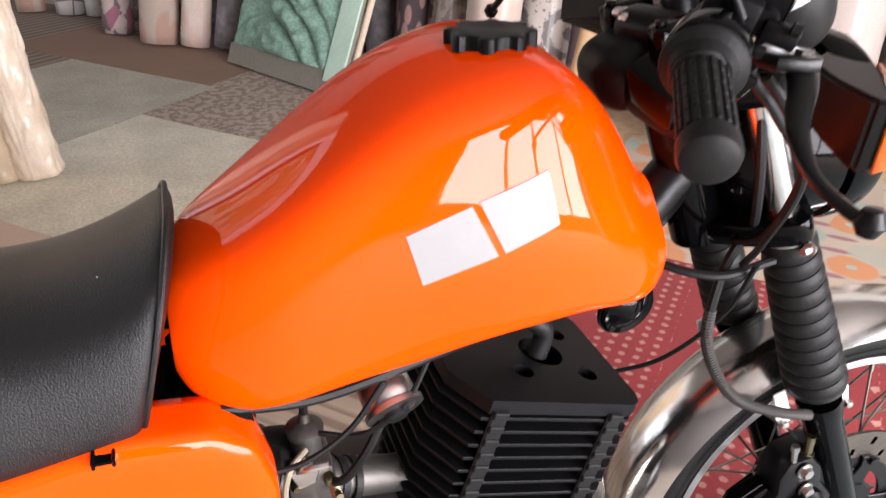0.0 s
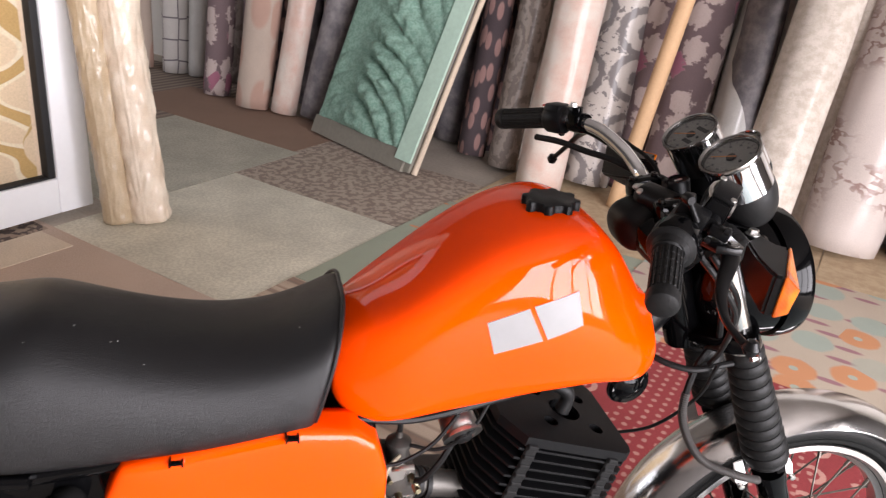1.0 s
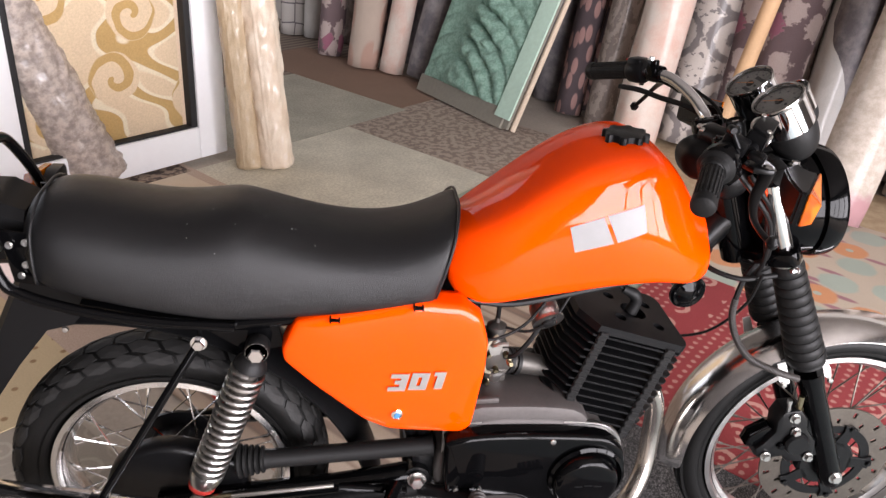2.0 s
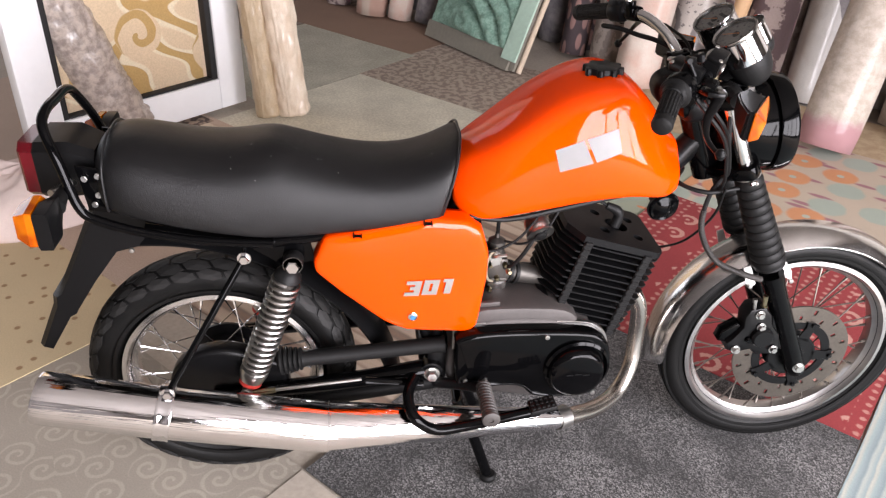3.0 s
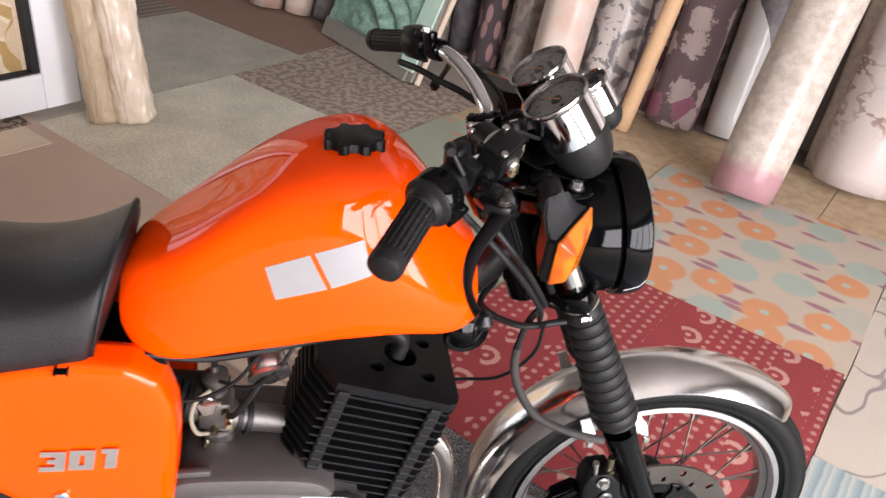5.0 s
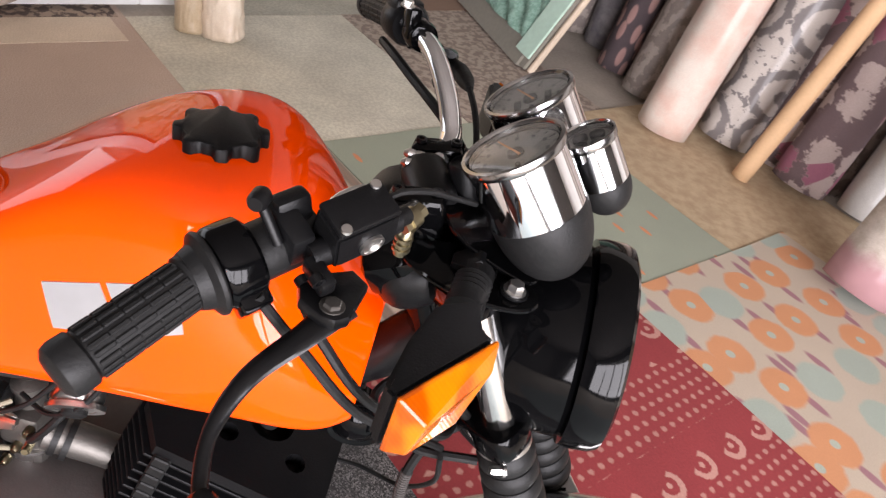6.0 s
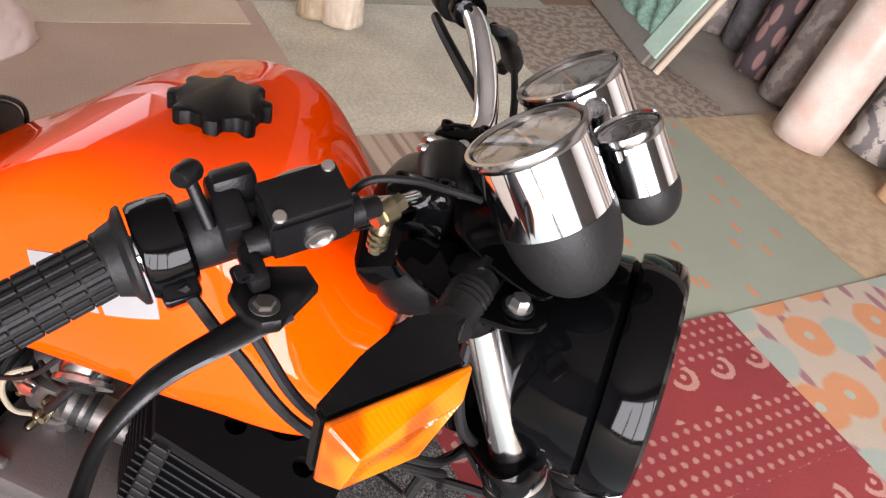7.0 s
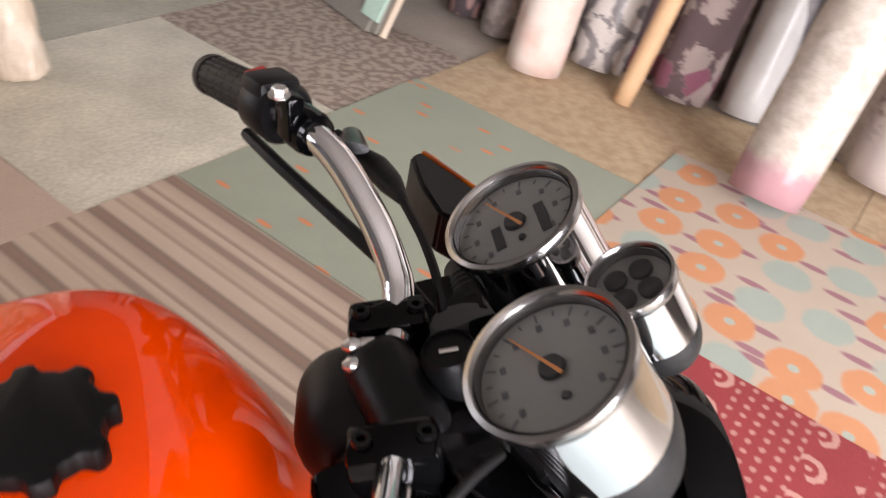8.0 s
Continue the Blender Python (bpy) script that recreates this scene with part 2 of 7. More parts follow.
def red_dotted():
    """Crimson ground with rows of small cream dots and bands of larger hooks."""
    m, nt, bs, co = shader("crimson dotted carpet", 0.95)
    d, dx, dy = cells(nt, co, 26.0)
    fray = math_node(nt, "MULTIPLY", math_node(nt, "SUBTRACT", noise_node(nt, co, 70, 3, 0.7), 0.5), 0.34)
    dots = math_node(nt, "SUBTRACT", 1.0, step(nt, math_node(nt, "ADD", d, fray), 0.14, 0.31))
    x, y, z = split(nt, co)
    band = step(nt, math_node(nt, "PINGPONG", math_node(nt, "ADD", x, 0.13), 0.18), 0.1, 0.105)
    e, ex, ey = cells(nt, co, 7.0)
    e = math_node(nt, "ADD", e, math_node(nt, "MULTIPLY", fray, 0.35))
    ring = math_node(nt, "MULTIPLY", step(nt, e, 0.17, 0.2), math_node(nt, "SUBTRACT", 1.0, step(nt, e, 0.3, 0.33)))
    hook = math_node(nt, "MULTIPLY", ring, step(nt, math_node(nt, "ADD", ex, math_node(nt, "MULTIPLY", ey, 0.6)), -0.16, -0.1))
    hook = math_node(nt, "MAXIMUM", hook, math_node(nt, "SUBTRACT", 1.0, step(nt, e, 0.05, 0.08)))
    fac = math_node(nt, "ADD", math_node(nt, "MULTIPLY", band, math_node(nt, "MULTIPLY", hook, 0.75)), math_node(nt, "MULTIPLY", math_node(nt, "SUBTRACT", 1.0, band), math_node(nt, "MULTIPLY", dots, 0.6)))
    finish(nt, bs, mix_colour(nt, fac, (0.26, 0.034, 0.037), (0.55, 0.32, 0.26)), co, tone=0.25, fine_scale=130)
    return m


def flowered():
    """Sand ground with orange ring flowers, pale teal blobs and mauve leaves."""
    m, nt, bs, co = shader("flowered carpet", 0.95)
    v = voronoi(nt, co, 5.0, "F1", 0.45)
    wob = math_node(nt, "MULTIPLY", math_node(nt, "SUBTRACT", noise_node(nt, co, 16, 2), 0.5), 0.14)
    d = math_node(nt, "ADD", v.outputs["Distance"], wob)
    r, g, b = split(nt, v.outputs["Color"])
    disc = math_node(nt, "SUBTRACT", 1.0, step(nt, d, 0.36, 0.45))
    eye = math_node(nt, "SUBTRACT", 1.0, step(nt, v.outputs["Distance"], 0.07, 0.1))
    teal = step(nt, r, 0.5, 0.52)
    none = step(nt, r, 0.93, 0.94)
    blob = mix_colour(nt, teal, mix_colour(nt, eye, (0.58, 0.27, 0.13), (0.4, 0.43, 0.36)), (0.36, 0.41, 0.35))
    ground = (0.49, 0.41, 0.32)
    w = voronoi(nt, scaled(nt, co, (1.0, 3.4, 1.0), 35), 3.1, "F1", 0.9)
    leaf = math_node(nt, "SUBTRACT", 1.0, step(nt, w.outputs["Distance"], 0.12, 0.21))
    base = mix_colour(nt, leaf, ground, (0.32, 0.16, 0.18))
    fac = math_node(nt, "MULTIPLY", disc, math_node(nt, "SUBTRACT", 1.0, none))
    finish(nt, bs, mix_colour(nt, fac, base, blob), co)
    return m


def striped(name, stops, period, axis=1, warp=0.0, fine=220):
    m, nt, bs, co = shader(name, 0.95)
    q = split(nt, co)[axis]
    if warp:
        q = math_node(nt, "ADD", q, math_node(nt, "MULTIPLY", noise_node(nt, co, 12, 3), warp))
    t = math_node(nt, "FRACT", math_node(nt, "DIVIDE", q, period))
    n = nt.nodes.new("ShaderNodeValToRGB")
    n.color_ramp.interpolation = "LINEAR"
    els = n.color_ramp.elements
    for k, (pos, col) in enumerate(stops):
        e = els[0] if k == 0 else (els[-1] if pos == 1.0 else els.new(pos))
        e.position, e.color = pos, (*col, 1)
    nt.links.new(t, n.inputs[0])
    finish(nt, bs, n.outputs[0], co, fine_scale=fine)
    return m


def curl(nt, p, v, scale, width):
    """A spiral line in each cell of a cell texture, with the distance from the cell's middle."""
    n = nt.nodes.new("ShaderNodeVectorMath")
    n.operation = "SUBTRACT"
    nt.links.new(p, n.inputs[0])
    nt.links.new(v.outputs["Position"], n.inputs[1])
    x, y, z = split(nt, n.outputs[0])
    turn = math_node(nt, "ADD", math_node(nt, "DIVIDE", math_node(nt, "ARCTAN2", y, x), 2 * math.pi), split(nt, v.outputs["Color"])[0])
    d = math_node(nt, "ADD", v.outputs["Distance"], math_node(nt, "MULTIPLY", math_node(nt, "SUBTRACT", noise_node(nt, p, scale * 2.0, 2), 0.5), 0.14))
    arm = math_node(nt, "FRACT", math_node(nt, "SUBTRACT", math_node(nt, "DIVIDE", d, 0.3), turn))
    return math_node(nt, "SUBTRACT", 1.0, step(nt, math_node(nt, "ABSOLUTE", math_node(nt, "SUBTRACT", arm, 0.5)), width[0], width[1])), d


def motif(name, ground, figure, scale=9.0, kind="noise", second=None, coat=0.0, upright=True, thr=(0.02, 0.05), rough=0.9):
    """Woven ornament: scrolls, rings, blooms, leaves, lattice or marbling."""
    m, nt, bs, co = shader(name, rough, coat)
    p = around(nt, co) if upright else co
    if kind == "damask":
        v = voronoi(nt, scaled(nt, p, (1.0, 0.7, 1)), scale * 0.5, "F1", 0.9)
        wob = math_node(nt, "MULTIPLY", noise_node(nt, p, scale * 1.1, 4, 0.65), 15.0)
        rings = math_node(nt, "SINE", math_node(nt, "ADD", math_node(nt, "MULTIPLY", v.outputs["Distance"], 17.0), wob))
        lace = noise_node(nt, p, scale * 5.0, 4, 0.65)
        fac = math_node(nt, "MULTIPLY", step(nt, math_node(nt, "ADD", rings, math_node(nt, "MULTIPLY", lace, 1.8)), 0.3, 1.5), 0.85)
    elif kind == "leaf":
        v = voronoi(nt, scaled(nt, p, (1.6, 0.8, 1), 30), scale, "F1", 0.8)
        fac = math_node(nt, "SUBTRACT", 1.0, step(nt, v.outputs["Distance"], 0.28, 0.4))
    elif kind == "vines":
        fac = math_node(nt, "SUBTRACT", 1.0, step(nt, math_node(nt, "ABSOLUTE", math_node(nt, "SUBTRACT", noise_node(nt, scaled(nt, p, (1, 0.6, 1), 20), scale, 1.0, 0.4), 0.5)), thr[0], thr[1]))
    elif kind == "lattice":
        v = voronoi(nt, p, scale, "DISTANCE_TO_EDGE", 0.25)
        fac = math_node(nt, "SUBTRACT", 1.0, step(nt, v.outputs["Distance"], thr[0], thr[1]))
    elif kind == "curls":
        v = voronoi(nt, p, scale, "F1", 0.75)
        spiral, d = curl(nt, p, v, scale, thr)
        fac = math_node(nt, "MULTIPLY", spiral, math_node(nt, "SUBTRACT", 1.0, step(nt, d, 0.46, 0.56)))
    elif kind == "medallion":
        v = voronoi(nt, p, scale, "F1", 0.35)
        wob = math_node(nt, "MULTIPLY", math_node(nt, "SUBTRACT", noise_node(nt, p, scale * 9, 3), 0.5), 0.16)
        d = math_node(nt, "ADD", v.outputs["Distance"], wob)
        hoop = math_node(nt, "SUBTRACT", 1.0, step(nt, math_node(nt, "ABSOLUTE", math_node(nt, "SUBTRACT", d, 0.4)), 0.05, 0.085))
        eye = math_node(nt, "SUBTRACT", 1.0, step(nt, d, 0.1, 0.15))
        lace = step(nt, noise_node(nt, p, scale * 7, 3, 0.6), 0.56, 0.6)
        lace = math_node(nt, "MULTIPLY", lace, step(nt, d, 0.45, 0.5))
        fac = math_node(nt, "MULTIPLY", math_node(nt, "MAXIMUM", math_node(nt, "MAXIMUM", hoop, eye), lace), 0.9)
    elif kind == "blooms":
        v = voronoi(nt, scaled(nt, p, (1.0, 0.85, 1)), scale, "F1", 0.8)
        wob = math_node(nt, "MULTIPLY", math_node(nt, "SUBTRACT", noise_node(nt, p, scale * 4.5, 3), 0.5), 0.7)
        d = math_node(nt, "ADD", v.outputs["Distance"], wob)
        fac = math_node(nt, "SUBTRACT", 1.0, step(nt, d, 0.34, 0.42))
        tint = step(nt, split(nt, v.outputs["Color"])[0], 0.84, 0.86)
    elif kind == "marble":
        fac = step(nt, noise_node(nt, p, scale, 5, 0.62), 0.34, 0.66)
    elif kind == "flourish":
        line = math_node(nt, "SUBTRACT", 1.0, step(nt, math_node(nt, "ABSOLUTE", math_node(nt, "SUBTRACT", noise_node(nt, p, scale, 3, 0.6), 0.5)), 0.015, 0.045))
        fac = math_node(nt, "MULTIPLY", line, step(nt, noise_node(nt, p, scale * 0.35, 1), 0.46, 0.58))
    else:
        fac = step(nt, noise_node(nt, p, scale, 3, 0.55), 0.47, 0.53)
    c = mix_colour(nt, fac, ground, figure)
    if second:
        where = math_node(nt, "MULTIPLY", fac, tint) if kind == "blooms" else step(nt, noise_node(nt, p, scale * 0.7, 2), 0.56, 0.6)
        c = mix_colour(nt, where, c, second)
    finish(nt, bs, c, co, tone=0.15)
    return m


M_red = red_dotted()
M_flower = flowered()


def salt_and_pepper(name, dark, pale, scale):
    """Short loop pile in mixed dark and pale yarn, with trodden-in stains."""
    m, nt, bs, co = shader(name, 0.95)
    v = voronoi(nt, co, scale, "F1", 1.0)
    r, g, b = split(nt, v.outputs["Color"])
    fac = math_node(nt, "MULTIPLY", math_node(nt, "MULTIPLY", r, r), 1.0)
    soil = step(nt, noise_node(nt, co, 4.5, 5, 0.6), 0.36, 0.62)
    c = mix_colour(nt, math_node(nt, "MULTIPLY", fac, math_node(nt, "ADD", math_node(nt, "MULTIPLY", soil, 0.7), 0.3)), dark, pale)
    nt.links.new(c, bs.inputs["Base Color"])
    add_bump(nt, bs, v.outputs["Distance"], 0.2, 0.002)
    return m


M_greymat = salt_and_pepper("grey speckled mat", (0.028, 0.0275, 0.0275), (0.3, 0.29, 0.288), 330)
M_pale = pile("pale sage carpet", (0.53, 0.5, 0.405), (0.64, 0.61, 0.5), 70, 0.5, 0.45)
M_pale2 = pile("pale grey-green carpet", (0.36, 0.345, 0.28), (0.45, 0.43, 0.35), 70, 0.5, 0.45)
M_brown = pile("plain brown carpet", (0.215, 0.135, 0.095), (0.28, 0.185, 0.13), 200, 0.5, 0.15)
M_mole = pile("mole-brown carpet", (0.45, 0.345, 0.275), (0.54, 0.425, 0.345), 200, 0.5, 0.15)
M_tan = motif("sandy mottled carpet", (0.54, 0.42, 0.265), (0.44, 0.32, 0.2), 17, "marble", upright=False)
M_cream = pile("cream carpet", (0.6, 0.5, 0.385), (0.7, 0.6, 0.475), 160, 0.5, 0.25)
M_footmat = motif("dark runner with pale figures", (0.09, 0.065, 0.055), (0.34, 0.26, 0.2), 22, "noise", upright=False)
M_speckle = motif("brown mottled carpet", (0.4, 0.33, 0.265), (0.25, 0.195, 0.16), 27, "noise", upright=False)
M_stripe = striped("brown and cream striped carpet", [(0.0, (0.5, 0.4, 0.31)), (1.0, (0.46, 0.36, 0.27)), (0.07, (0.46, 0.36, 0.27)), (0.1, (0.28, 0.21, 0.165)), (0.17, (0.3, 0.22, 0.175)), (0.2, (0.48, 0.38, 0.29)), (0.27, (0.52, 0.42, 0.33)), (0.3, (0.3, 0.21, 0.16)), (0.36, (0.5, 0.4, 0.31)), (0.5, (0.44, 0.34, 0.26)), (0.54, (0.23, 0.17, 0.135)), (0.6, (0.28, 0.19, 0.14)), (0.66, (0.24, 0.18, 0.14)), (0.7, (0.5, 0.4, 0.31)), (0.84, (0.52, 0.42, 0.33)), (0.88, (0.34, 0.25, 0.19)), (0.93, (0.48, 0.38, 0.29))], 0.26, 1)
M_bluestripe = striped("pale blue striped carpet", [(0.0, (0.3, 0.37, 0.37)), (0.3, (0.22, 0.28, 0.295)), (0.45, (0.4, 0.43, 0.4)), (0.7, (0.27, 0.34, 0.35)), (0.8, (0.46, 0.45, 0.39)), (1.0, (0.3, 0.37, 0.37))], 0.05, 0, 0.012)
M_dark_stripe = striped("dark ribbed carpet", [(0.0, (0.3, 0.24, 0.19)), (0.5, (0.13, 0.1, 0.08)), (1.0, (0.3, 0.24, 0.19))], 0.07, 0)
M_scroll = motif("beige carpet with tone-on-tone scrolls", (0.315, 0.28, 0.232), (0.385, 0.345, 0.285), 10.5, "curls", upright=False, thr=(0.1, 0.24))
M_vine = motif("cream carpet with thin dark vines", (0.52, 0.46, 0.385), (0.27, 0.235, 0.215), 4.2, "vines", upright=False, thr=(0.004, 0.010))


def squiggled():
    m, nt, bs, co = shader("sage carpet with orange squiggles", 0.95)
    v = voronoi(nt, scaled(nt, co, (1.0, 3.2, 1.0), 60), 4.5, "F1", 1.0)
    fac = math_node(nt, "SUBTRACT", 1.0, step(nt, v.outputs["Distance"], 0.12, 0.16))
    r, g, b = split(nt, v.outputs["Color"])
    fac = math_node(nt, "MULTIPLY", fac, step(nt, r, 0.6, 0.62))
    finish(nt, bs, mix_colour(nt, fac, (0.32, 0.35, 0.27), (0.62, 0.25, 0.12)), co)
    return m


def specked():
    m, nt, bs, co = shader("sand carpet with brown specks", 0.95)
    v = voronoi(nt, co, 11.0, "F1", 0.5)
    fac = math_node(nt, "SUBTRACT", 1.0, step(nt, v.outputs["Distance"], 0.07, 0.13))
    finish(nt, bs, mix_colour(nt, fac, (0.56, 0.45, 0.28), (0.3, 0.19, 0.1)), co)
    return m


M_squiggle = squiggled()
M_specked = specked()

# ---- floor, walls, ceiling ----


def wall_box(name, u0, u1, v0, v1, z0, z1, mat, label, category):
    bm = box(u1 - u0, v1 - v0, z1 - z0, Matrix.Translation(((u0 + u1) / 2, (v0 + v1) / 2, (z0 + z1) / 2)))
    ob = part(name, bm, mat, None, smooth=False)
    ob.matrix_world = ROOM
    return tagged(ob, label, category, kind="structure")


wall_box("floor", -7.0, 4.6, -4.2, 4.4, -0.1, 0.0, M_concrete, "pale worn screed floor under the carpets", "floor")
wall_box("ground", -60, 60, -60, 60, -0.2, -0.1, M_asphalt, "pale paved forecourt outside the shop", "ground")
wall_box("wall_back", -7.0, 4.6, 4.2, 4.4, 0, 3.4, M_plaster, "plain plastered wall behind the carpet rolls", "wall")
# unseen end wall; its opening is added for the far fill lamp
wall_box("wall_far", -7.2, -7.0, -4.2, 4.4, 0, 0.7, M_plaster, "unseen plain end wall under the opening for the fill lamp", "wall")
wall_box("wall_far_top", -7.2, -7.0, -4.2, 4.4, 3.1, 3.4, M_plaster, "unseen plain end wall over the opening for the fill lamp", "wall")
wall_box("wall_far_side", -7.2, -7.0, 1.7, 4.4, 0.7, 3.1, M_plaster, "unseen plain end wall beside the opening for the fill lamp", "wall")
wall_box("wall_far_near", -7.2, -7.0, -4.2, -4.05, 0.7, 3.1, M_plaster, "unseen plain end wall beside the opening for the fill lamp", "wall")
# unseen walls and lintel, kept dark to deepen the reflections
wall_box("wall_behind", -7.0, 4.6, -4.4, -4.2, 0, 3.4, M_shade, "unseen dark wall that closes the room and darkens reflections", "wall")
wall_box("wall_front", 4.4, 4.6, 1.7, 4.2, 0, 3.4, M_shade, "unseen wall beside the open shop front, dark for reflections", "wall")
wall_box("wall_front_near", 4.4, 4.6, -4.2, -3.75, 0, 3.4, M_shade, "unseen wall beside the open shop front, dark for reflections", "wall")
wall_box("wall_lintel", 4.4, 4.6, -3.75, 1.7, 2.85, 3.4, M_shade, "unseen lintel over the open shop front, dark for reflections", "wall")
# unseen ceiling that closes the room, dim so glossy tops reflect less
wall_box("ceiling", -7.2, 4.6, -4.4, 4.4, 3.4, 3.55, M_loft, "unseen dull grey-brown ceiling, dimmed for reflections", "ceiling")
# unseen posts added before the front lamp, to streak its reflection
for k, v in enumerate((-3.68, -2.75, -1.83, -0.7, 0.5, 1.63)):
    wall_box("trim_%d" % (k + 1), 4.44, 4.52, v - 0.05, v + 0.05, 0, 2.85, M_pvc, "unseen white post added to break up the front light in reflections", "post")

# ---- carpets lying on the floor ----


def rug(u0, u1, v0, v1, z, mat, label, thick=0.007, turn=0.0):
    """A carpet piece with a soft edge and faint waves, its own origin at its middle."""
    w, d = u1 - u0, v1 - v0
    z = 0.004 + 0.35 * z
    nx, ny = max(4, int(w / 0.12)), max(4, int(d / 0.12))
    bm = bmesh.new()
    rows = []
    for i in range(nx + 1):
        row = []
        for j in range(ny + 1):
            x, y = -w / 2 + w * i / nx, -d / 2 + d * j / ny
            e = noise.noise(Vector((x * 3 + u0, y * 3 + v0, z * 50)))
            edge = 0.006 * e if i in (0, nx) or j in (0, ny) else 0
            row.append(bm.verts.new((x + edge, y + edge, 0.0)))
        rows.append(row)
    for i in range(nx):
        for j in range(ny):
            bm.faces.new((rows[i][j], rows[i + 1][j], rows[i + 1][j + 1], rows[i][j + 1]))
    low = bmesh.ops.extrude_face_region(bm, geom=bm.faces[:])
    for g in low["geom"]:
        if isinstance(g, bmesh.types.BMVert):
            g.co.z = -thick
    bmesh.ops.recalc_face_normals(bm, faces=bm.faces)
    ob = part("rug", bm, mat, None, smooth=40)
    ob.matrix_world = ROOM @ pose((u0 + u1) / 2, (v0 + v1) / 2, z, 0, 0, turn)
    return tagged(ob, label, "carpet", group="carpets on the floor")


rug(-3.2, 0.9, -3.2, 0.06, 0.009, M_scroll, "beige carpet with faint scroll pattern on the floor")
rug(-4.5, -0.72, -3.0, 0.46, 0.0165, M_specked, "sand carpet sprinkled with small brown specks")
rug(-3.3, -0.81, 0.2, 1.364, 0.0185, M_mole, "plain mole-brown carpet beside the pale one")
rug(-1.93, -1.717, -0.1, 1.303, 0.0255, M_cream, "narrow cream carpet strip in front of the white door")
rug(-2.06, -1.935, 0.3, 1.34, 0.0255, M_footmat, "narrow dark patterned runner at the foot of the door")
rug(-0.885, 0.3, 0.3, 1.70, 0.0205, M_stripe, "brown and cream striped carpet under the motorcycle")
rug(0.156, 1.245, 0.059, 1.16, 0.028, M_greymat, "dark grey speckled mat under the motorcycle")
rug(0.15, 1.95, -2.5, 0.055, 0.016, M_concrete, "plain pale worn floor covering")
rug(-1.945, -0.88, 1.366, 2.43, 0.013, M_pale, "pale sage plain carpet on the floor")
rug(-3.03, -1.955, 1.7, 2.96, 0.010, M_pale2, "pale grey-green plain carpet on the floor")
rug(-2.0, -0.86, 2.433, 3.3, 0.009, M_speckle, "brown mottled carpet in front of the rolls")
rug(-3.6, -2.0, 2.965, 3.6, 0.012, M_brown, "plain brown carpet in front of the rolls")
rug(-5.2, -3.05, 1.2, 4.0, 0.0085, M_dark_stripe, "dark ribbed carpet runner")
rug(-0.878, 0.2, 1.705, 2.935, 0.0215, M_squiggle, "sage green carpet with orange squiggles")
rug(-0.858, 0.9, 2.938, 3.9, 0.0145, M_tan, "sandy carpet under the leaning rolls")
rug(0.19, 1.248, 2.2, 3.335, 0.0285, M_flower, "sand carpet with orange and teal flowers")
rug(0.177, 1.245, 1.143, 2.213, 0.036, M_red, "crimson carpet with cream dots under the front wheel")
rug(1.25, 2.3, -0.6, 1.765, 0.021, M_bluestripe, "pale blue wavy striped carpet")
rug(1.252, 2.6, 1.769, 3.335, 0.0135, M_vine, "cream carpet with thin dark vine lines")
rug(0.905, 3.8, 3.34, 4.1, 0.006, M_tan, "sandy carpet at the foot of the rolls")

# ---- carpet rolls leaning on the wall ----


def roll(foot, radius, height, lean, mat, label, name="carpet_roll", end=M_core, wobble=0.02, group="carpet rolls along the wall", crumple=0.0):
    """A carpet rolled up and stood on its end: sagging skin, the spiral seam and a coiled end. foot and lean are in x and y."""
    n, k = (90, 110) if crumple else (36, 24)
    axis = Vector((lean[0], lean[1], height))
    bm = bmesh.new()
    rows = []
    seed = foot[0] * 7.3 + foot[1] * 3.1
    for i in range(k + 1):
        h = height * i / k
        row = []
        for j in range(n):
            a = 2 * math.pi * j / n
            e = noise.noise(Vector((math.cos(a) * 1.5 + seed, math.sin(a) * 1.5, h * 2.0)))
            r = radius * (1 + wobble * 3 * e + (0.05 if j == 3 else 0))
            if crumple:
                q = Vector((math.cos(a) * 0.9 + seed + h * 1.5, math.sin(a) * 0.9 - h * 1.2, h * 6.5))
                q += Vector((0.5, 0.4, 0.6)) * noise.noise(q * 1.3)
                r *= 1 + crumple * (1.5 * abs(noise.noise(q * 1.7)) + 0.6 * abs(noise.noise(q * 4.5)) - 0.4)
                r *= 1 + 0.08 * max(0.0, 1 - h / 0.22) ** 1.5
            if i in (0, k):
                r *= 0.97
            row.append(bm.verts.new((r * math.cos(a), r * math.sin(a), h)))
        rows.append(row)
    for a, b in zip(rows, rows[1:]):
        for j in range(n):
            bm.faces.new((a[j], a[(j + 1) % n], b[(j + 1) % n], b[j]))
    bm.faces.new(rows[0][::-1])
    bm.faces.new(rows[-1])
    thing = part(name, bm, mat, None, smooth=40)
    # the coiled end on top
    coil = []
    for j in range(90):
        a = j * 0.42
        r = radius * 0.93 * j / 90
        coil.append((r * math.cos(a), r * math.sin(a), height + 0.002))
    part("coil", tube(coil, 0.006, 4), end, thing)
    turn = axis.to_track_quat("Z", "Y").to_matrix().to_4x4()
    low = radius * math.hypot(lean[0], lean[1]) / axis.length
    thing.matrix_world = Matrix.Translation((foot[0], foot[1], -0.006 + low)) @ turn
    return tagged(thing, label, "carpet roll", group=group)


R_plastic_tan = motif("tan carpet in clear wrap", (0.66, 0.53, 0.4), (0.8, 0.7, 0.57), 6, "marble", coat=0.6, rough=0.5)
R_plastic_brown = motif("brown-tan carpet in clear wrap", (0.46, 0.35, 0.22), (0.56, 0.45, 0.31), 6, "marble", coat=0.6, rough=0.5)
R_brown = motif("dark brown leafy carpet", (0.075, 0.055, 0.06), (0.34, 0.2, 0.18), 8, "leaf")
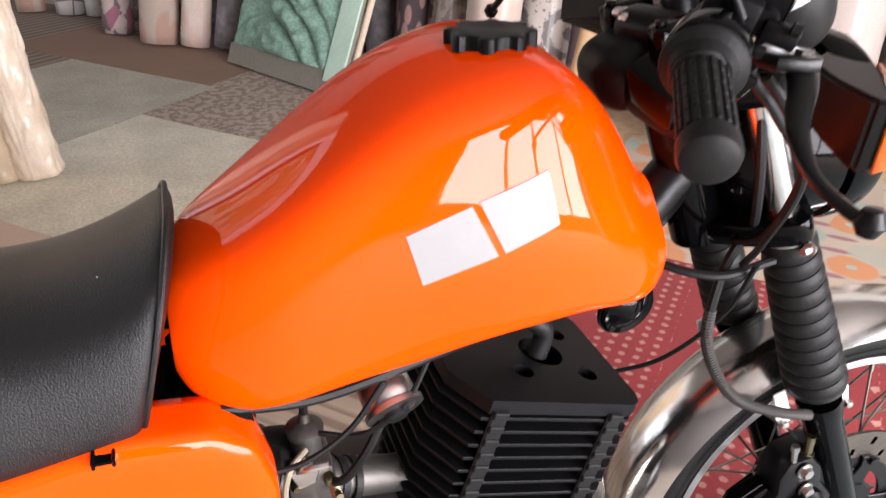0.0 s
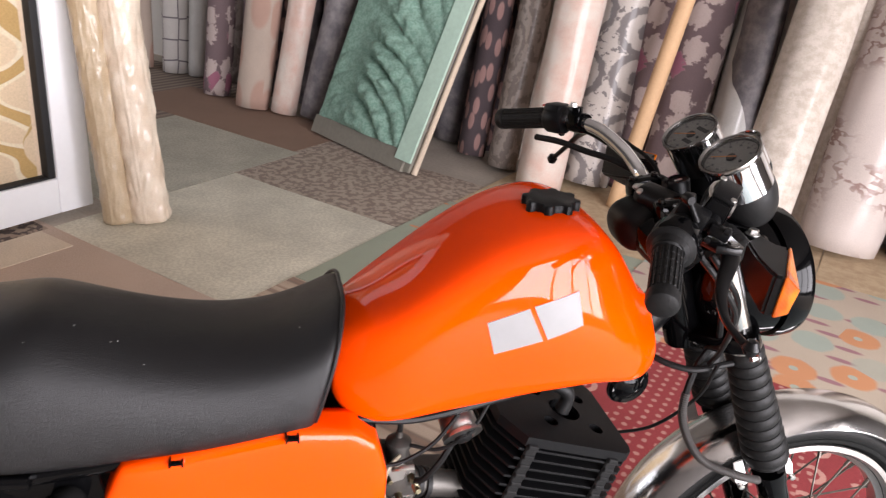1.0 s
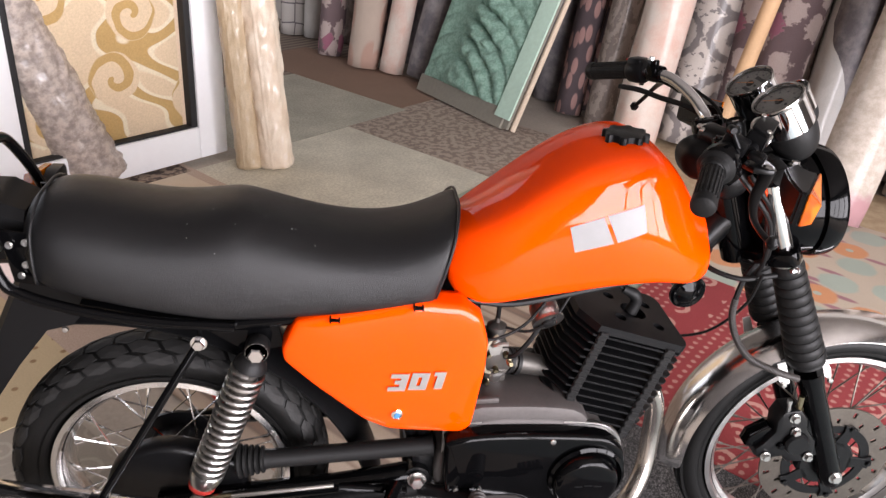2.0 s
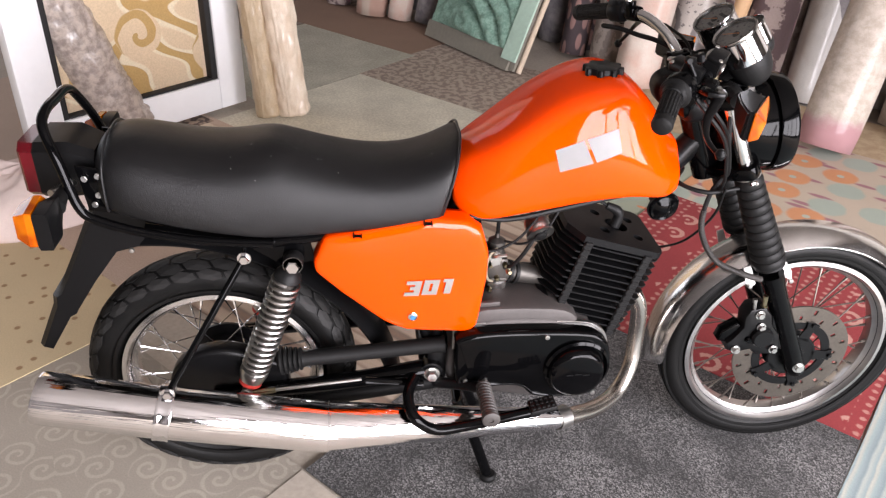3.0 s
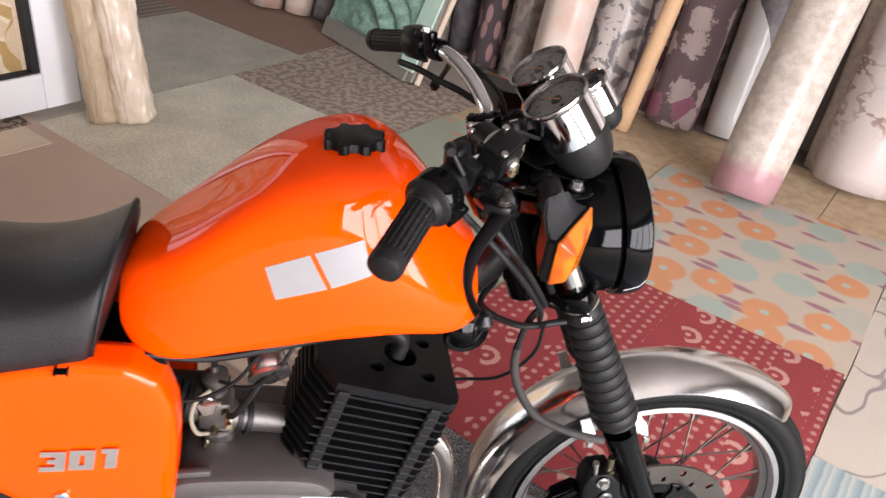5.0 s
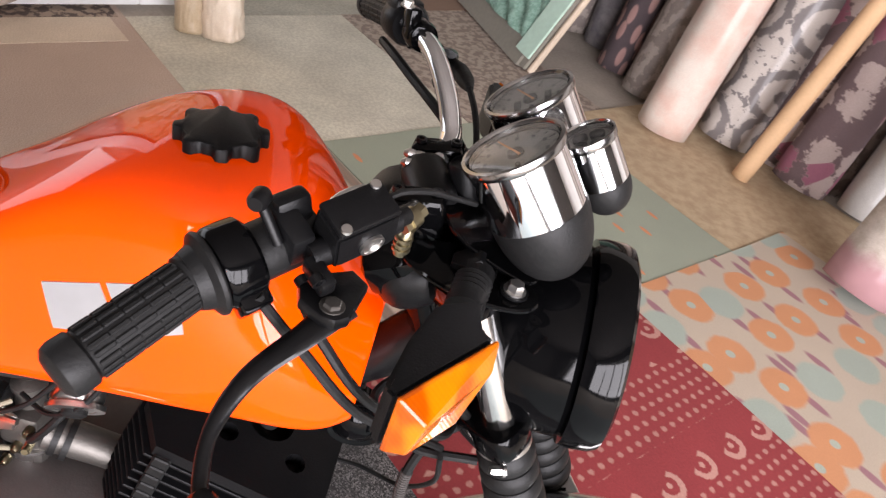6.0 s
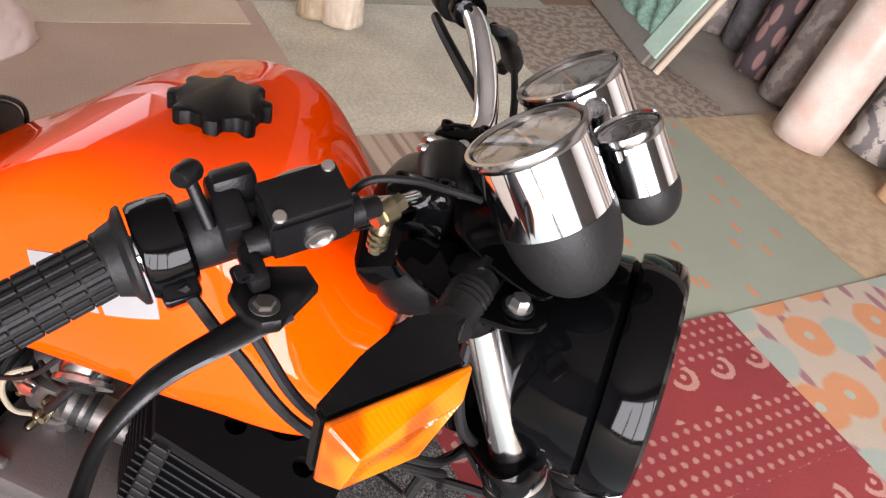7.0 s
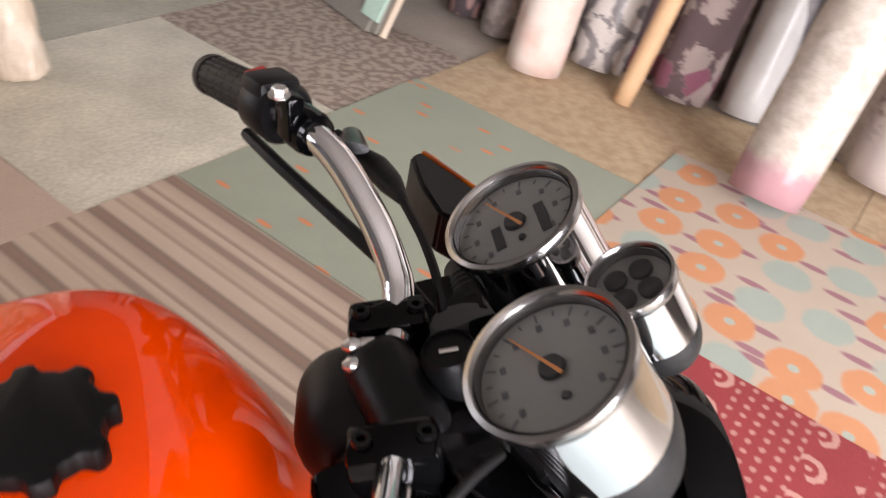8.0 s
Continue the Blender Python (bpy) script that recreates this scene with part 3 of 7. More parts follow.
R_grey_scroll = motif("grey scrolled carpet", (0.36, 0.31, 0.275), (0.2, 0.165, 0.15), 9, "damask", coat=0.3)
R_medallion = motif("pale carpet with dark ring medallions", (0.5, 0.455, 0.415), (0.15, 0.135, 0.135), 3.4, "medallion", coat=0.3)
R_cream = motif("cream carpet back", (0.4, 0.345, 0.285), (0.52, 0.46, 0.4), 22, "marble", coat=0.3)
R_cream_foot = motif("cream carpet back with mauve foot", (0.4, 0.345, 0.285), (0.52, 0.46, 0.4), 22, "marble", coat=0.3)
# mauve tint towards the foot, its upper edge frayed by noise
fn = R_cream_foot.node_tree
fb, fc = fn.nodes["Principled BSDF"], fn.nodes.new("ShaderNodeTexCoord")
height_ = math_node(fn, "ADD", split(fn, fc.outputs["Object"])[2], math_node(fn, "MULTIPLY", noise_node(fn, fc.outputs["Object"], 9, 4), 0.12))
old_ = fb.inputs["Base Color"].links[0].from_socket
fn.links.new(mix_colour(fn, step(fn, height_, 0.16, 0.24), (0.36, 0.2, 0.21), old_), fb.inputs["Base Color"])
R_pink = motif("rose beige carpet back", (0.58, 0.51, 0.445), (0.55, 0.38, 0.315), 5, "marble", coat=0.4)
R_white = motif("off-white lattice carpet", (0.52, 0.49, 0.46), (0.14, 0.12, 0.13), 6, "lattice", coat=0.4)
R_shell = motif("dark mauve carpet with pale blooms", (0.15, 0.105, 0.11), (0.44, 0.36, 0.335), 6.5, "blooms", second=(0.3, 0.115, 0.165))
R_damask = motif("damask carpet", (0.52, 0.45, 0.41), (0.27, 0.18, 0.155), 8, "flourish", coat=0.3)
R_grey = motif("grey-white carpet back", (0.5, 0.485, 0.46), (0.54, 0.525, 0.5), 5, "noise", coat=0.4)
R_slate = motif("slate carpet", (0.12, 0.11, 0.12), (0.24, 0.22, 0.22), 9, "marble")
R_rust = motif("rose carpet with rust medallions", (0.42, 0.34, 0.28), (0.4, 0.26, 0.205), 3.2, "leaf")
R_mesh = motif("mottled carpet in clear wrap", (0.58, 0.5, 0.44), (0.3, 0.25, 0.225), 26, "marble", coat=0.8, rough=0.4)

roll((2.02, 2.88), 0.13, 2.2, (0.25, 0.2), R_pink, "rose beige carpet roll wrapped in plastic leaning on the wall")
roll((1.93, 3.27), 0.09, 2.2, (0.25, 0.25), R_grey_scroll, "grey scrolled carpet roll leaning on the wall")
roll((1.80, 3.52), 0.09, 2.2, (0.25, 0.25), R_brown, "dark brown leafy carpet roll leaning on the wall")
roll((2.36, 2.98), 0.14, 2.2, (0.3, 0.28), R_medallion, "pale carpet roll with dark ring medallions leaning on the wall")
roll((2.38, 2.62), 0.043, 2.3, (0.44, 0.16), M_tube_card, "bare cardboard tube leaning on the rolls", "cardboard_tube", M_tube_card, 0.0)
roll((2.68, 2.70), 0.13, 2.2, (0.34, 0.3), R_shell, "dark mauve carpet roll with pale blooms")
roll((2.95, 2.58), 0.11, 2.2, (0.3, 0.36), R_grey, "grey-white carpet roll in clear plastic")
roll((2.67, 1.85), 0.14, 2.3, (0.58, 0.5), R_cream_foot, "thick cream carpet roll with a mauve foot on flowered carpet")
roll((3.34, 2.0), 0.19, 2.2, (0.3, 0.3), R_damask, "thick pinkish carpet roll with brown flourishes against the wall")
roll((3.72, 1.62), 0.15, 2.2, (0.25, 0.25), R_cream, "cream carpet roll against the wall")
roll((0.66, 4.36), 0.09, 2.0, (0.3, 0.12), R_pink, "pale pink carpet roll leaning on the wall")
roll((0.45, 4.5), 0.12, 2.0, (0.22, 0.12), R_rust, "rose carpet roll with a rust medallion")
roll((0.86, 4.24), 0.1, 2.0, (0.42, 0.1), R_slate, "slate grey carpet roll leaning on the wall")
roll((0.2, 4.85), 0.1, 2.0, (0.15, 0.1), R_shell, "mauve patterned carpet roll leaning on the wall")
roll((0.05, 5.45), 0.085, 2.0, (0.08, 0.1), R_grey, "off-white carpet roll leaning on the wall")
roll((-0.14, 5.55), 0.1, 2.0, (0.05, 0.1), R_white, "white carpet roll with a black lattice")
roll((-0.42, 5.7), 0.1, 2.0, (0.0, 0.1), R_rust, "rust brown carpet roll leaning on the wall")
# a second row standing close to the wall behind
rows_ = random.Random(11)
back = [(R_brown, "dark brown leafy"), (R_grey_scroll, "grey scrolled"), (R_cream, "cream"), (R_slate, "slate grey"), (R_shell, "mauve patterned"), (R_damask, "pinkish flourished"), (R_pink, "rose beige")]
for k in range(22):
    mat, word = back[(k * 3 + rows_.randrange(2)) % 7]
    p = uv(-3.55 + 0.255 * k, 4.0 + rows_.uniform(-0.05, 0.03))
    roll((p.x, p.y), rows_.uniform(0.095, 0.125), rows_.uniform(1.9, 2.3), (0.05, 0.05), mat, word + " carpet roll standing in the back row", group="back row of carpet rolls")


# green blanket over a leaning board, with a pale edge strip and a pole
def green_drape():
    M_green = motif("sage green plush", (0.155, 0.268, 0.21), (0.215, 0.335, 0.27), 60, "noise", upright=False)
    M_strip = material("pale mint edging", (0.42, 0.57, 0.47), 0.8, grain=0.15, stain=0.15)
    M_lath = material("pale bare timber", (0.55, 0.45, 0.34), 0.75, grain=0.12, grain_scale=80, stain=0.12, bump=0.1)
    M_hem = material("grey-olive carpet hem", (0.2, 0.185, 0.15), 0.9, grain=0.2, stain=0.15)
    bl, br = Vector((0.85, 3.93, 0.0)), Vector((1.315, 3.085, 0.0))
    tl, tr = Vector((0.85 + 0.62, 3.93 + 0.18, 2.0)), Vector((1.315 + 0.78, 3.085 + 0.6, 2.0))
    nrm = (br - bl).cross(tl - bl).normalized()
    if nrm.dot(Vector((-1, -1, 0))) < 0:
        nrm = -nrm
    def sheet(s0, s1, t0, t1, folds, lift, thick, nx, ny):
        bm = bmesh.new()
        rows = []
        for i in range(nx + 1):
            s = s0 + (s1 - s0) * i / nx
            row = []
            for j in range(ny + 1):
                t = t0 + (t1 - t0) * j / ny
                p = bl.lerp(br, s).lerp(tl.lerp(tr, s), t)
                sag = 0.0
                for c, amp in ((0.12, 1.0),):
                    sag += 1.3 * amp * abs(math.sin(40 * (t + 0.5 * (s - 0.5 + c) ** 2 + 0.12 * s) + 3.2 * noise.noise(Vector((s * 2.5 + c, t * 4, 1))))) ** 0.7
                sag += 0.55 * noise.noise(Vector((s * 9, t * 34, 3))) + 0.35 * noise.noise(Vector((s * 20, t * 50, 5)))
                w = folds * sag * (0.9 + noise.noise(Vector((s * 3, t * 4, 7)))) * math.sin(math.pi * min(1, max(0, (s - s0) / (s1 - s0)))) ** 0.5
                row.append(bm.verts.new(p + nrm * (lift + w)))
            rows.append(row)
        for i in range(nx):
            for j in range(ny):
                bm.faces.new((rows[i][j], rows[i + 1][j], rows[i + 1][j + 1], rows[i][j + 1]))
        g = bmesh.ops.extrude_face_region(bm, geom=bm.faces[:])
        for v in g["geom"]:
            if isinstance(v, bmesh.types.BMVert):
                v.co -= nrm * thick
        bmesh.ops.recalc_face_normals(bm, faces=bm.faces)
        return bm
    thing = part("draped_blanket", sheet(0.0, 0.86, 0.055, 1.0, 0.05, 0.02, 0.012, 60, 260), M_green, None, smooth=60)
    part("edge_strip", sheet(0.86, 1.0, 0.03, 1.0, 0.001, 0.045, 0.014, 6, 20), M_strip, thing)
    part("hem", sheet(-0.02, 0.93, 0.0, 0.055, 0.0, 0.03, 0.035, 10, 2), M_hem, thing)
    part("board", sheet(0.0, 0.98, 0.004, 0.99, 0.0, 0.012, 0.02, 4, 4), M_hem, thing)
    tagged(thing, "sage green plush blanket draped over a leaning board", "blanket")
    a, b = br + Vector((0.022, 0.012, 0.0)), tr + Vector((0.022, 0.012, 0.0))
    pole = part("pole", rod(a, b, 0.018, 16), M_lath, None)
    tagged(pole, "pale bare timber pole leaning beside the green blanket", "pole")


green_drape()

# ---- white door with a carpet behind its pane ----
DOOR_U, DOOR_V = -2.04, 1.61


def door_leaf():
    thing = tagged(new("door_1"), "white plastic framed door standing open", "door", kind="structure")
    w, h, st = 1.15, 2.05, 0.16
    def bar(name, y0, y1, z0, z1, mat, d=0.07, x=0.0, par=thing):
        return part(name, box(d, y1 - y0, z1 - z0, Matrix.Translation((x, (y0 + y1) / 2, (z0 + z1) / 2)), 0.006, 2), mat, par)
    bar("stile", -st, 0, 0.03, h, M_pvc)
    bar("stile", -w, -w + st, 0.03, h, M_pvc)
    bar("bottom_rail", -w + st, -st, 0.03, 0.03 + st, M_pvc, 0.068)
    bar("top_rail", -w + st, -st, h - st, h, M_pvc, 0.068)
    for y0, y1, z0, z1 in ((-st - 0.035, -st, 0.03 + st, h - st), (-w + st, -w + st + 0.03, 0.03 + st, h - st)):
        bar("gasket", y0, y1, z0, z1, M_gasket, 0.05)
    bar("gasket", -w + st + 0.03, -st - 0.035, 0.03 + st, 0.042 + st, M_gasket, 0.05)
    thing.matrix_world = ROOM @ pose(DOOR_U, DOOR_V, 0, 0, 0, 0)
    return thing


door_leaf()


def big_scrolled():
    """Cream ground with broad golden strokes that curl, pale outlines along them and a plain border."""
    m, nt, bs, co = shader("golden carpet with large cream scrolls", 0.9)
    x, y, z = split(nt, co)
    flat = nt.nodes.new("ShaderNodeCombineXYZ")
    nt.links.new(y, flat.inputs[0])
    nt.links.new(z, flat.inputs[1])
    p = flat.outputs[0]
    d = math_node(nt, "ABSOLUTE", math_node(nt, "SUBTRACT", noise_node(nt, scaled(nt, p, (0.8, 1.25, 1)), 4.0, 0.0, 0.3), 0.5))
    v = voronoi(nt, p, 2.7, "F1", 0.6)
    hook, e = curl(nt, p, v, 2.7, (0.17, 0.2))
    inside = math_node(nt, "SUBTRACT", 1.0, step(nt, e, 0.3, 0.32))
    stroke = math_node(nt, "SUBTRACT", 1.0, step(nt, d, 0.06, 0.072))
    stroke = math_node(nt, "MAXIMUM", math_node(nt, "MULTIPLY", stroke, math_node(nt, "SUBTRACT", 1.0, inside)), math_node(nt, "MULTIPLY", hook, inside))
    rim = math_node(nt, "MULTIPLY", math_node(nt, "SUBTRACT", 1.0, step(nt, d, 0.1, 0.12)), math_node(nt, "SUBTRACT", 1.0, inside))
    border = step(nt, y, 0.345, 0.35)
    c = mix_colour(nt, rim, (0.7, 0.55, 0.37), (0.78, 0.68, 0.5))
    c = mix_colour(nt, stroke, c, (0.5, 0.33, 0.13))
    finish(nt, bs, mix_colour(nt, border, c, (0.74, 0.58, 0.41)), co, tone=0.12, fine_scale=120)
    return m


M_bigscroll = big_scrolled()
hung = part("hanging_rug", box(0.012, 0.84, 1.75, None, 0.003), M_bigscroll, None)
hung.matrix_world = ROOM @ pose(DOOR_U - 0.03, DOOR_V - 0.56, 1.06)
tagged(hung, "golden carpet with large cream scrolls behind the door pane", "carpet")
roll((-0.02, 2.43), 0.082, 2.0, (-0.2, 0.08), R_plastic_tan, "tan carpet roll in crumpled clear wrap beside the white door", group="rolls by the door", crumple=0.13)
roll((-0.15, 2.40), 0.062, 2.0, (-0.17, 0.10), R_plastic_brown, "thin brown-tan carpet roll in crumpled wrap beside a thicker one", group="rolls by the door", crumple=0.12)
roll((-0.8, 2.12), 0.13, 1.9, (-0.62, -0.3), R_mesh, "mottled carpet roll in clear wrap leaning on the door", group="rolls by the door", crumple=0.1)


def cloth_heap(at, size, label):
    """A folded blanket dropped on the floor: a low mound with soft creases."""
    n, k = 60, 24
    rings = []
    for i in range(k + 1):
        t = i / k
        row = []
        for j in range(n):
            a = 2 * math.pi * j / n
            q = Vector((math.cos(a) * 1.4, math.sin(a) * 1.4, t * 2.0))
            r = math.cos(t * math.pi / 2) ** 0.6 * (1 + 0.18 * noise.noise(q) + 0.07 * abs(noise.noise(q * 4)))
            z = math.sin(t * math.pi / 2) * (1 + 0.25 * noise.noise(q * 1.7 + Vector((3, 1, 0))))
            row.append(Vector((size[0] * r * math.cos(a), size[1] * r * math.sin(a), size[2] * z)))
        rings.append(row)
    cloth = material("pale pink cotton cloth", (0.72, 0.6, 0.56), 0.9, grain=0.1, grain_scale=200, stain=0.15, stain_scale=5, bump=0.3, bump_scale=300)
    ob = part("cloth", loft(rings), cloth, None, smooth=180)
    ob.matrix_world = pose(at[0], at[1], -0.006, 0, 0, 30)
    return tagged(ob, label, "cloth")


cloth_heap((-0.98, 1.34), (0.3, 0.2, 0.2), "pale pink cloth heaped on the floor")

# ---- motorcycle: materials ----
M_orange = material("gloss orange paint", (0.81, 0.054, 0.0), 0.4, coat=0.75, spec=0.0, grain=0.015, grain_scale=300, stain=0.03, stain_scale=6)
M_orange.node_tree.nodes["Principled BSDF"].inputs["Coat IOR"].default_value = 1.4
M_leather = material("black grained leatherette", (0.0038, 0.0038, 0.0042), 0.38, grain=0.25, grain_scale=160, stain=0.2, stain_scale=5, bump=0.55, bump_scale=650, rough_var=0.16, spec=0.38)
M_black = material("gloss black enamel", (0.0015, 0.0015, 0.0017), 0.07, grain=0.1, stain=0.2, stain_scale=8, spec=0.13)
M_satin = material("satin black coat", (0.0028, 0.0028, 0.0031), 0.3, grain=0.25, grain_scale=120, stain=0.25, stain_scale=10, bump=0.12, bump_scale=300, spec=0.25)
M_plastic = material("black plastic", (0.0034, 0.0034, 0.0037), 0.38, grain=0.2, grain_scale=120, stain=0.2, stain_scale=9, bump=0.15, bump_scale=500, spec=0.18)
M_rubber = material("black rubber", (0.006, 0.0059, 0.0059), 0.52, grain=0.25, grain_scale=140, stain=0.25, stain_scale=12, bump=0.2, bump_scale=250, rough_var=0.1, spec=0.2)
M_tyre = material("tyre rubber", (0.0045, 0.0044, 0.0043), 0.5, grain=0.3, grain_scale=90, stain=0.3, stain_scale=9, bump=0.25, bump_scale=200, spec=0.17)
M_tread = material("dusty tread rubber", (0.017, 0.0165, 0.016), 0.62, grain=0.3, grain_scale=90, stain=0.3, stain_scale=9, bump=0.25, bump_scale=200, spec=0.2)
M_chrome = material("chrome plate", (0.79, 0.8, 0.82), 0.06, 1.0, grain=0.02, stain=0.06, stain_scale=9, rough_var=0.04)
M_guard = material("dulled chrome plate", (0.64, 0.63, 0.62), 0.17, 1.0, grain=0.1, grain_scale=150, stain=0.3, stain_scale=10, rough_var=0.12)
M_drawn = material("drawn chrome tube", (0.8, 0.8, 0.81), 0.05, 1.0, grain=0.03, grain_scale=150, stain=0.08, stain_scale=9, rough_var=0.03)
dn = M_drawn.node_tree
db, dc_ = dn.nodes["Principled BSDF"], dn.nodes.new("ShaderNodeTexCoord")
drawn = dn.nodes.new("ShaderNodeMapping")
drawn.inputs["Rotation"].default_value = (0, radians(-13), 0)
dn.links.new(dc_.outputs["Object"], drawn.inputs["Vector"])
lines_ = math_node(dn, "ADD", noise_node(dn, scaled(dn, drawn.outputs[0], (1.6, 40, 70)), 1.0, 3), math_node(dn, "MULTIPLY", noise_node(dn, scaled(dn, drawn.outputs[0], (5, 150, 260)), 1.0, 2), 0.25))
add_bump(dn, db, lines_, 0.55, 0.004)
M_bezel = material("dulled grey bezel", (0.3, 0.295, 0.29), 0.2, 1.0, grain=0.1, stain=0.2, stain_scale=30)
M_peg = material("worn grey rubber", (0.045, 0.04, 0.037), 0.55, grain=0.25, grain_scale=120, stain=0.3, stain_scale=15, bump=0.2)
M_alu = material("grey cast aluminium", (0.095, 0.088, 0.08), 0.48, 0.8, grain=0.15, grain_scale=120, stain=0.3, stain_scale=14, bump=0.25, bump_scale=220)
M_steel = material("bright steel", (0.55, 0.54, 0.52), 0.3, 1.0, grain=0.1, stain=0.15, stain_scale=20)
M_rim = material("polished alloy rim", (0.72, 0.71, 0.70), 0.24, 1.0, grain=0.06, grain_scale=150, stain=0.12, stain_scale=12, rough_var=0.1)
M_wire = material("tarnished steel wire", (0.2, 0.18, 0.16), 0.4, 1.0, grain=0.15, stain=0.2, stain_scale=20)
M_rim_dull = material("weathered alloy rim", (0.52, 0.51, 0.50), 0.32, 1.0, grain=0.1, grain_scale=150, stain=0.2, stain_scale=12, rough_var=0.1)
M_film = material("silver numeral film", (0.42, 0.41, 0.4), 0.4, 0.9, grain=0.06, stain=0.1, stain_scale=20)
M_disc = material("brushed brake disc", (0.135, 0.118, 0.102), 0.45, 1.0, grain=0.2, grain_scale=160, stain=0.25, stain_scale=12)
M_pipe = material("heat-tinted steel pipe", (0.5, 0.465, 0.425), 0.24, 1.0, grain=0.1, stain=0.3, stain_scale=9, rough_var=0.1)
M_brass = material("yellow zinc fitting", (0.24, 0.21, 0.135), 0.3, 1.0, grain=0.1, stain=0.2, stain_scale=40)
M_fin = material("matt black cylinder paint", (0.0026, 0.0026, 0.003), 0.45, grain=0.25, grain_scale=120, stain=0.2, stain_scale=20, bump=0.2, bump_scale=350, spec=0.18)
M_silver = material("silver lettering film", (0.19, 0.187, 0.187), 0.5, 0.0, grain=0.05, stain=0.08, stain_scale=20)
M_white = material("white painted bracket", (0.74, 0.73, 0.71), 0.4, grain=0.05, stain=0.15, stain_scale=25)
M_dial = material("pale dial face", (0.27, 0.262, 0.24), 0.6, grain=0.05, stain=0.08, stain_scale=30)
M_hose = material("yellowed plastic hose", (0.2, 0.175, 0.125), 0.4, grain=0.1, stain=0.2, stain_scale=30)
M_case = material("dull grey crankcase casting", (0.068, 0.061, 0.058), 0.6, 0.45, grain=0.18, grain_scale=140, stain=0.3, stain_scale=14, bump=0.25, bump_scale=300)
M_ink = material("black dial print", (0.02, 0.02, 0.02), 0.6)
M_tick = material("grey dial print", (0.1, 0.1, 0.1), 0.6)
M_needle = material("orange needle", (0.7, 0.26, 0.07), 0.5)
M_redmark = material("red marking", (0.5, 0.04, 0.03), 0.5)
M_bluecap = material("blue screw cap", (0.04, 0.16, 0.35), 0.35)


def lens_material(name, colour, rough=0.08):
    m = material(name, colour, rough, coat=0.2, spec=0.3)
    b = m.node_tree.nodes["Principled BSDF"]
    b.inputs["Transmission Weight"].default_value = 0.35
    b.inputs["IOR"].default_value = 1.45
    return m


M_amber = lens_material("amber lens", (0.8, 0.2, 0.0), 0.12)
an = M_amber.node_tree
ab, at_ = an.nodes["Principled BSDF"], an.nodes.new("ShaderNodeTexCoord")
ab.inputs["Transmission Weight"].default_value = 0.0
ribs = an.nodes.new("ShaderNodeTexWave")
ribs.bands_direction = "DIAGONAL"
ribs.inputs["Scale"].default_value, ribs.inputs["Distortion"].default_value = 120.0, 1.0
an.links.new(at_.outputs["Object"], ribs.inputs["Vector"])
# darker and brighter amber patches put the light on its facets into the colour
facet_noise = noise_node(an, at_.outputs["Object"], 28, 1)
facet_light = math_node(an, "ADD", math_node(an, "MULTIPLY", ribs.outputs["Fac"], 0.06), math_node(an, "MULTIPLY", step(an, facet_noise, 0.38, 0.6), 0.94))
an.links.new(mix_colour(an, facet_light, (0.26, 0.04, 0.0), (0.46, 0.11, 0.0)), ab.inputs["Base Color"])
add_bump(an, ab, ribs.outputs["Fac"], 0.08, 0.001)
M_redlens = lens_material("red lens", (0.14, 0.004, 0.01))
M_glass = bpy.data.materials.new("clear glass")
M_glass.use_nodes = True
gb = M_glass.node_tree.nodes["Principled BSDF"]
gb.inputs["Transmission Weight"].default_value, gb.inputs["Roughness"].default_value, gb.inputs["IOR"].default_value = 1.0, 0.02, 1.3

# ---- motorcycle ----
bike = tagged(new("motorcycle"), "orange and black road motorcycle with chrome silencer on its centre stand", "motorcycle")
bike.location = (0.65, 0, 0)
bpy.context.view_layer.update()
V = Vector
SIDE_PLANE = Matrix(((1, 0, 0, 0), (0, 0, 1, 0), (0, 1, 0, 0), (0, 0, 0, 1)))  # outline x, z and depth along y


def bolt(at, way, r, parent, mat=M_steel, name="bolt", h=None, n=6):
    h = h or r * 0.9
    bm = join(lathe([(0, 0), (r, 0), (r, h * 0.8), (r * 0.86, h), (0, h)], n), lathe([(0, -h * 0.25), (r * 1.35, -h * 0.25), (r * 1.35, 0.0), (0, 0)], 14))
    return part(name, bm, mat, parent, m=aim(at, V(at) + V(way)))


# -- fuel tank --
TANK = [  # x, z of the belly, z of the ridge, half width, height share of the widest line, shoulder share, fullness of the flank
    (0.4983, 0.7690, 0.8450, 0.0780, 0.409, 0.634, 0.552), (0.5074, 0.7505, 0.8600, 0.0910, 0.396, 0.672, 0.553), (0.5316, 0.7351, 0.8790, 0.1090, 0.384, 0.753, 0.554),
    (0.5821, 0.7400, 0.9110, 0.1270, 0.379, 0.835, 0.556), (0.6427, 0.7560, 0.9624, 0.1310, 0.378, 0.855, 0.556), (0.7032, 0.7680, 1.0072, 0.1360, 0.383, 0.850, 0.552),
    (0.7638, 0.7860, 1.0337, 0.1445, 0.395, 0.848, 0.545), (0.8243, 0.7945, 1.0425, 0.1470, 0.403, 0.815, 0.529), (0.8748, 0.7960, 1.0109, 0.1395, 0.402, 0.700, 0.508),
    (0.9202, 0.7875, 0.9612, 0.1290, 0.402, 0.560, 0.490), (0.9575, 0.7810, 0.9040, 0.1090, 0.416, 0.490, 0.497), (0.9797, 0.7887, 0.8900, 0.0890, 0.439, 0.460, 0.517)]
TANK_Y = 0.0145


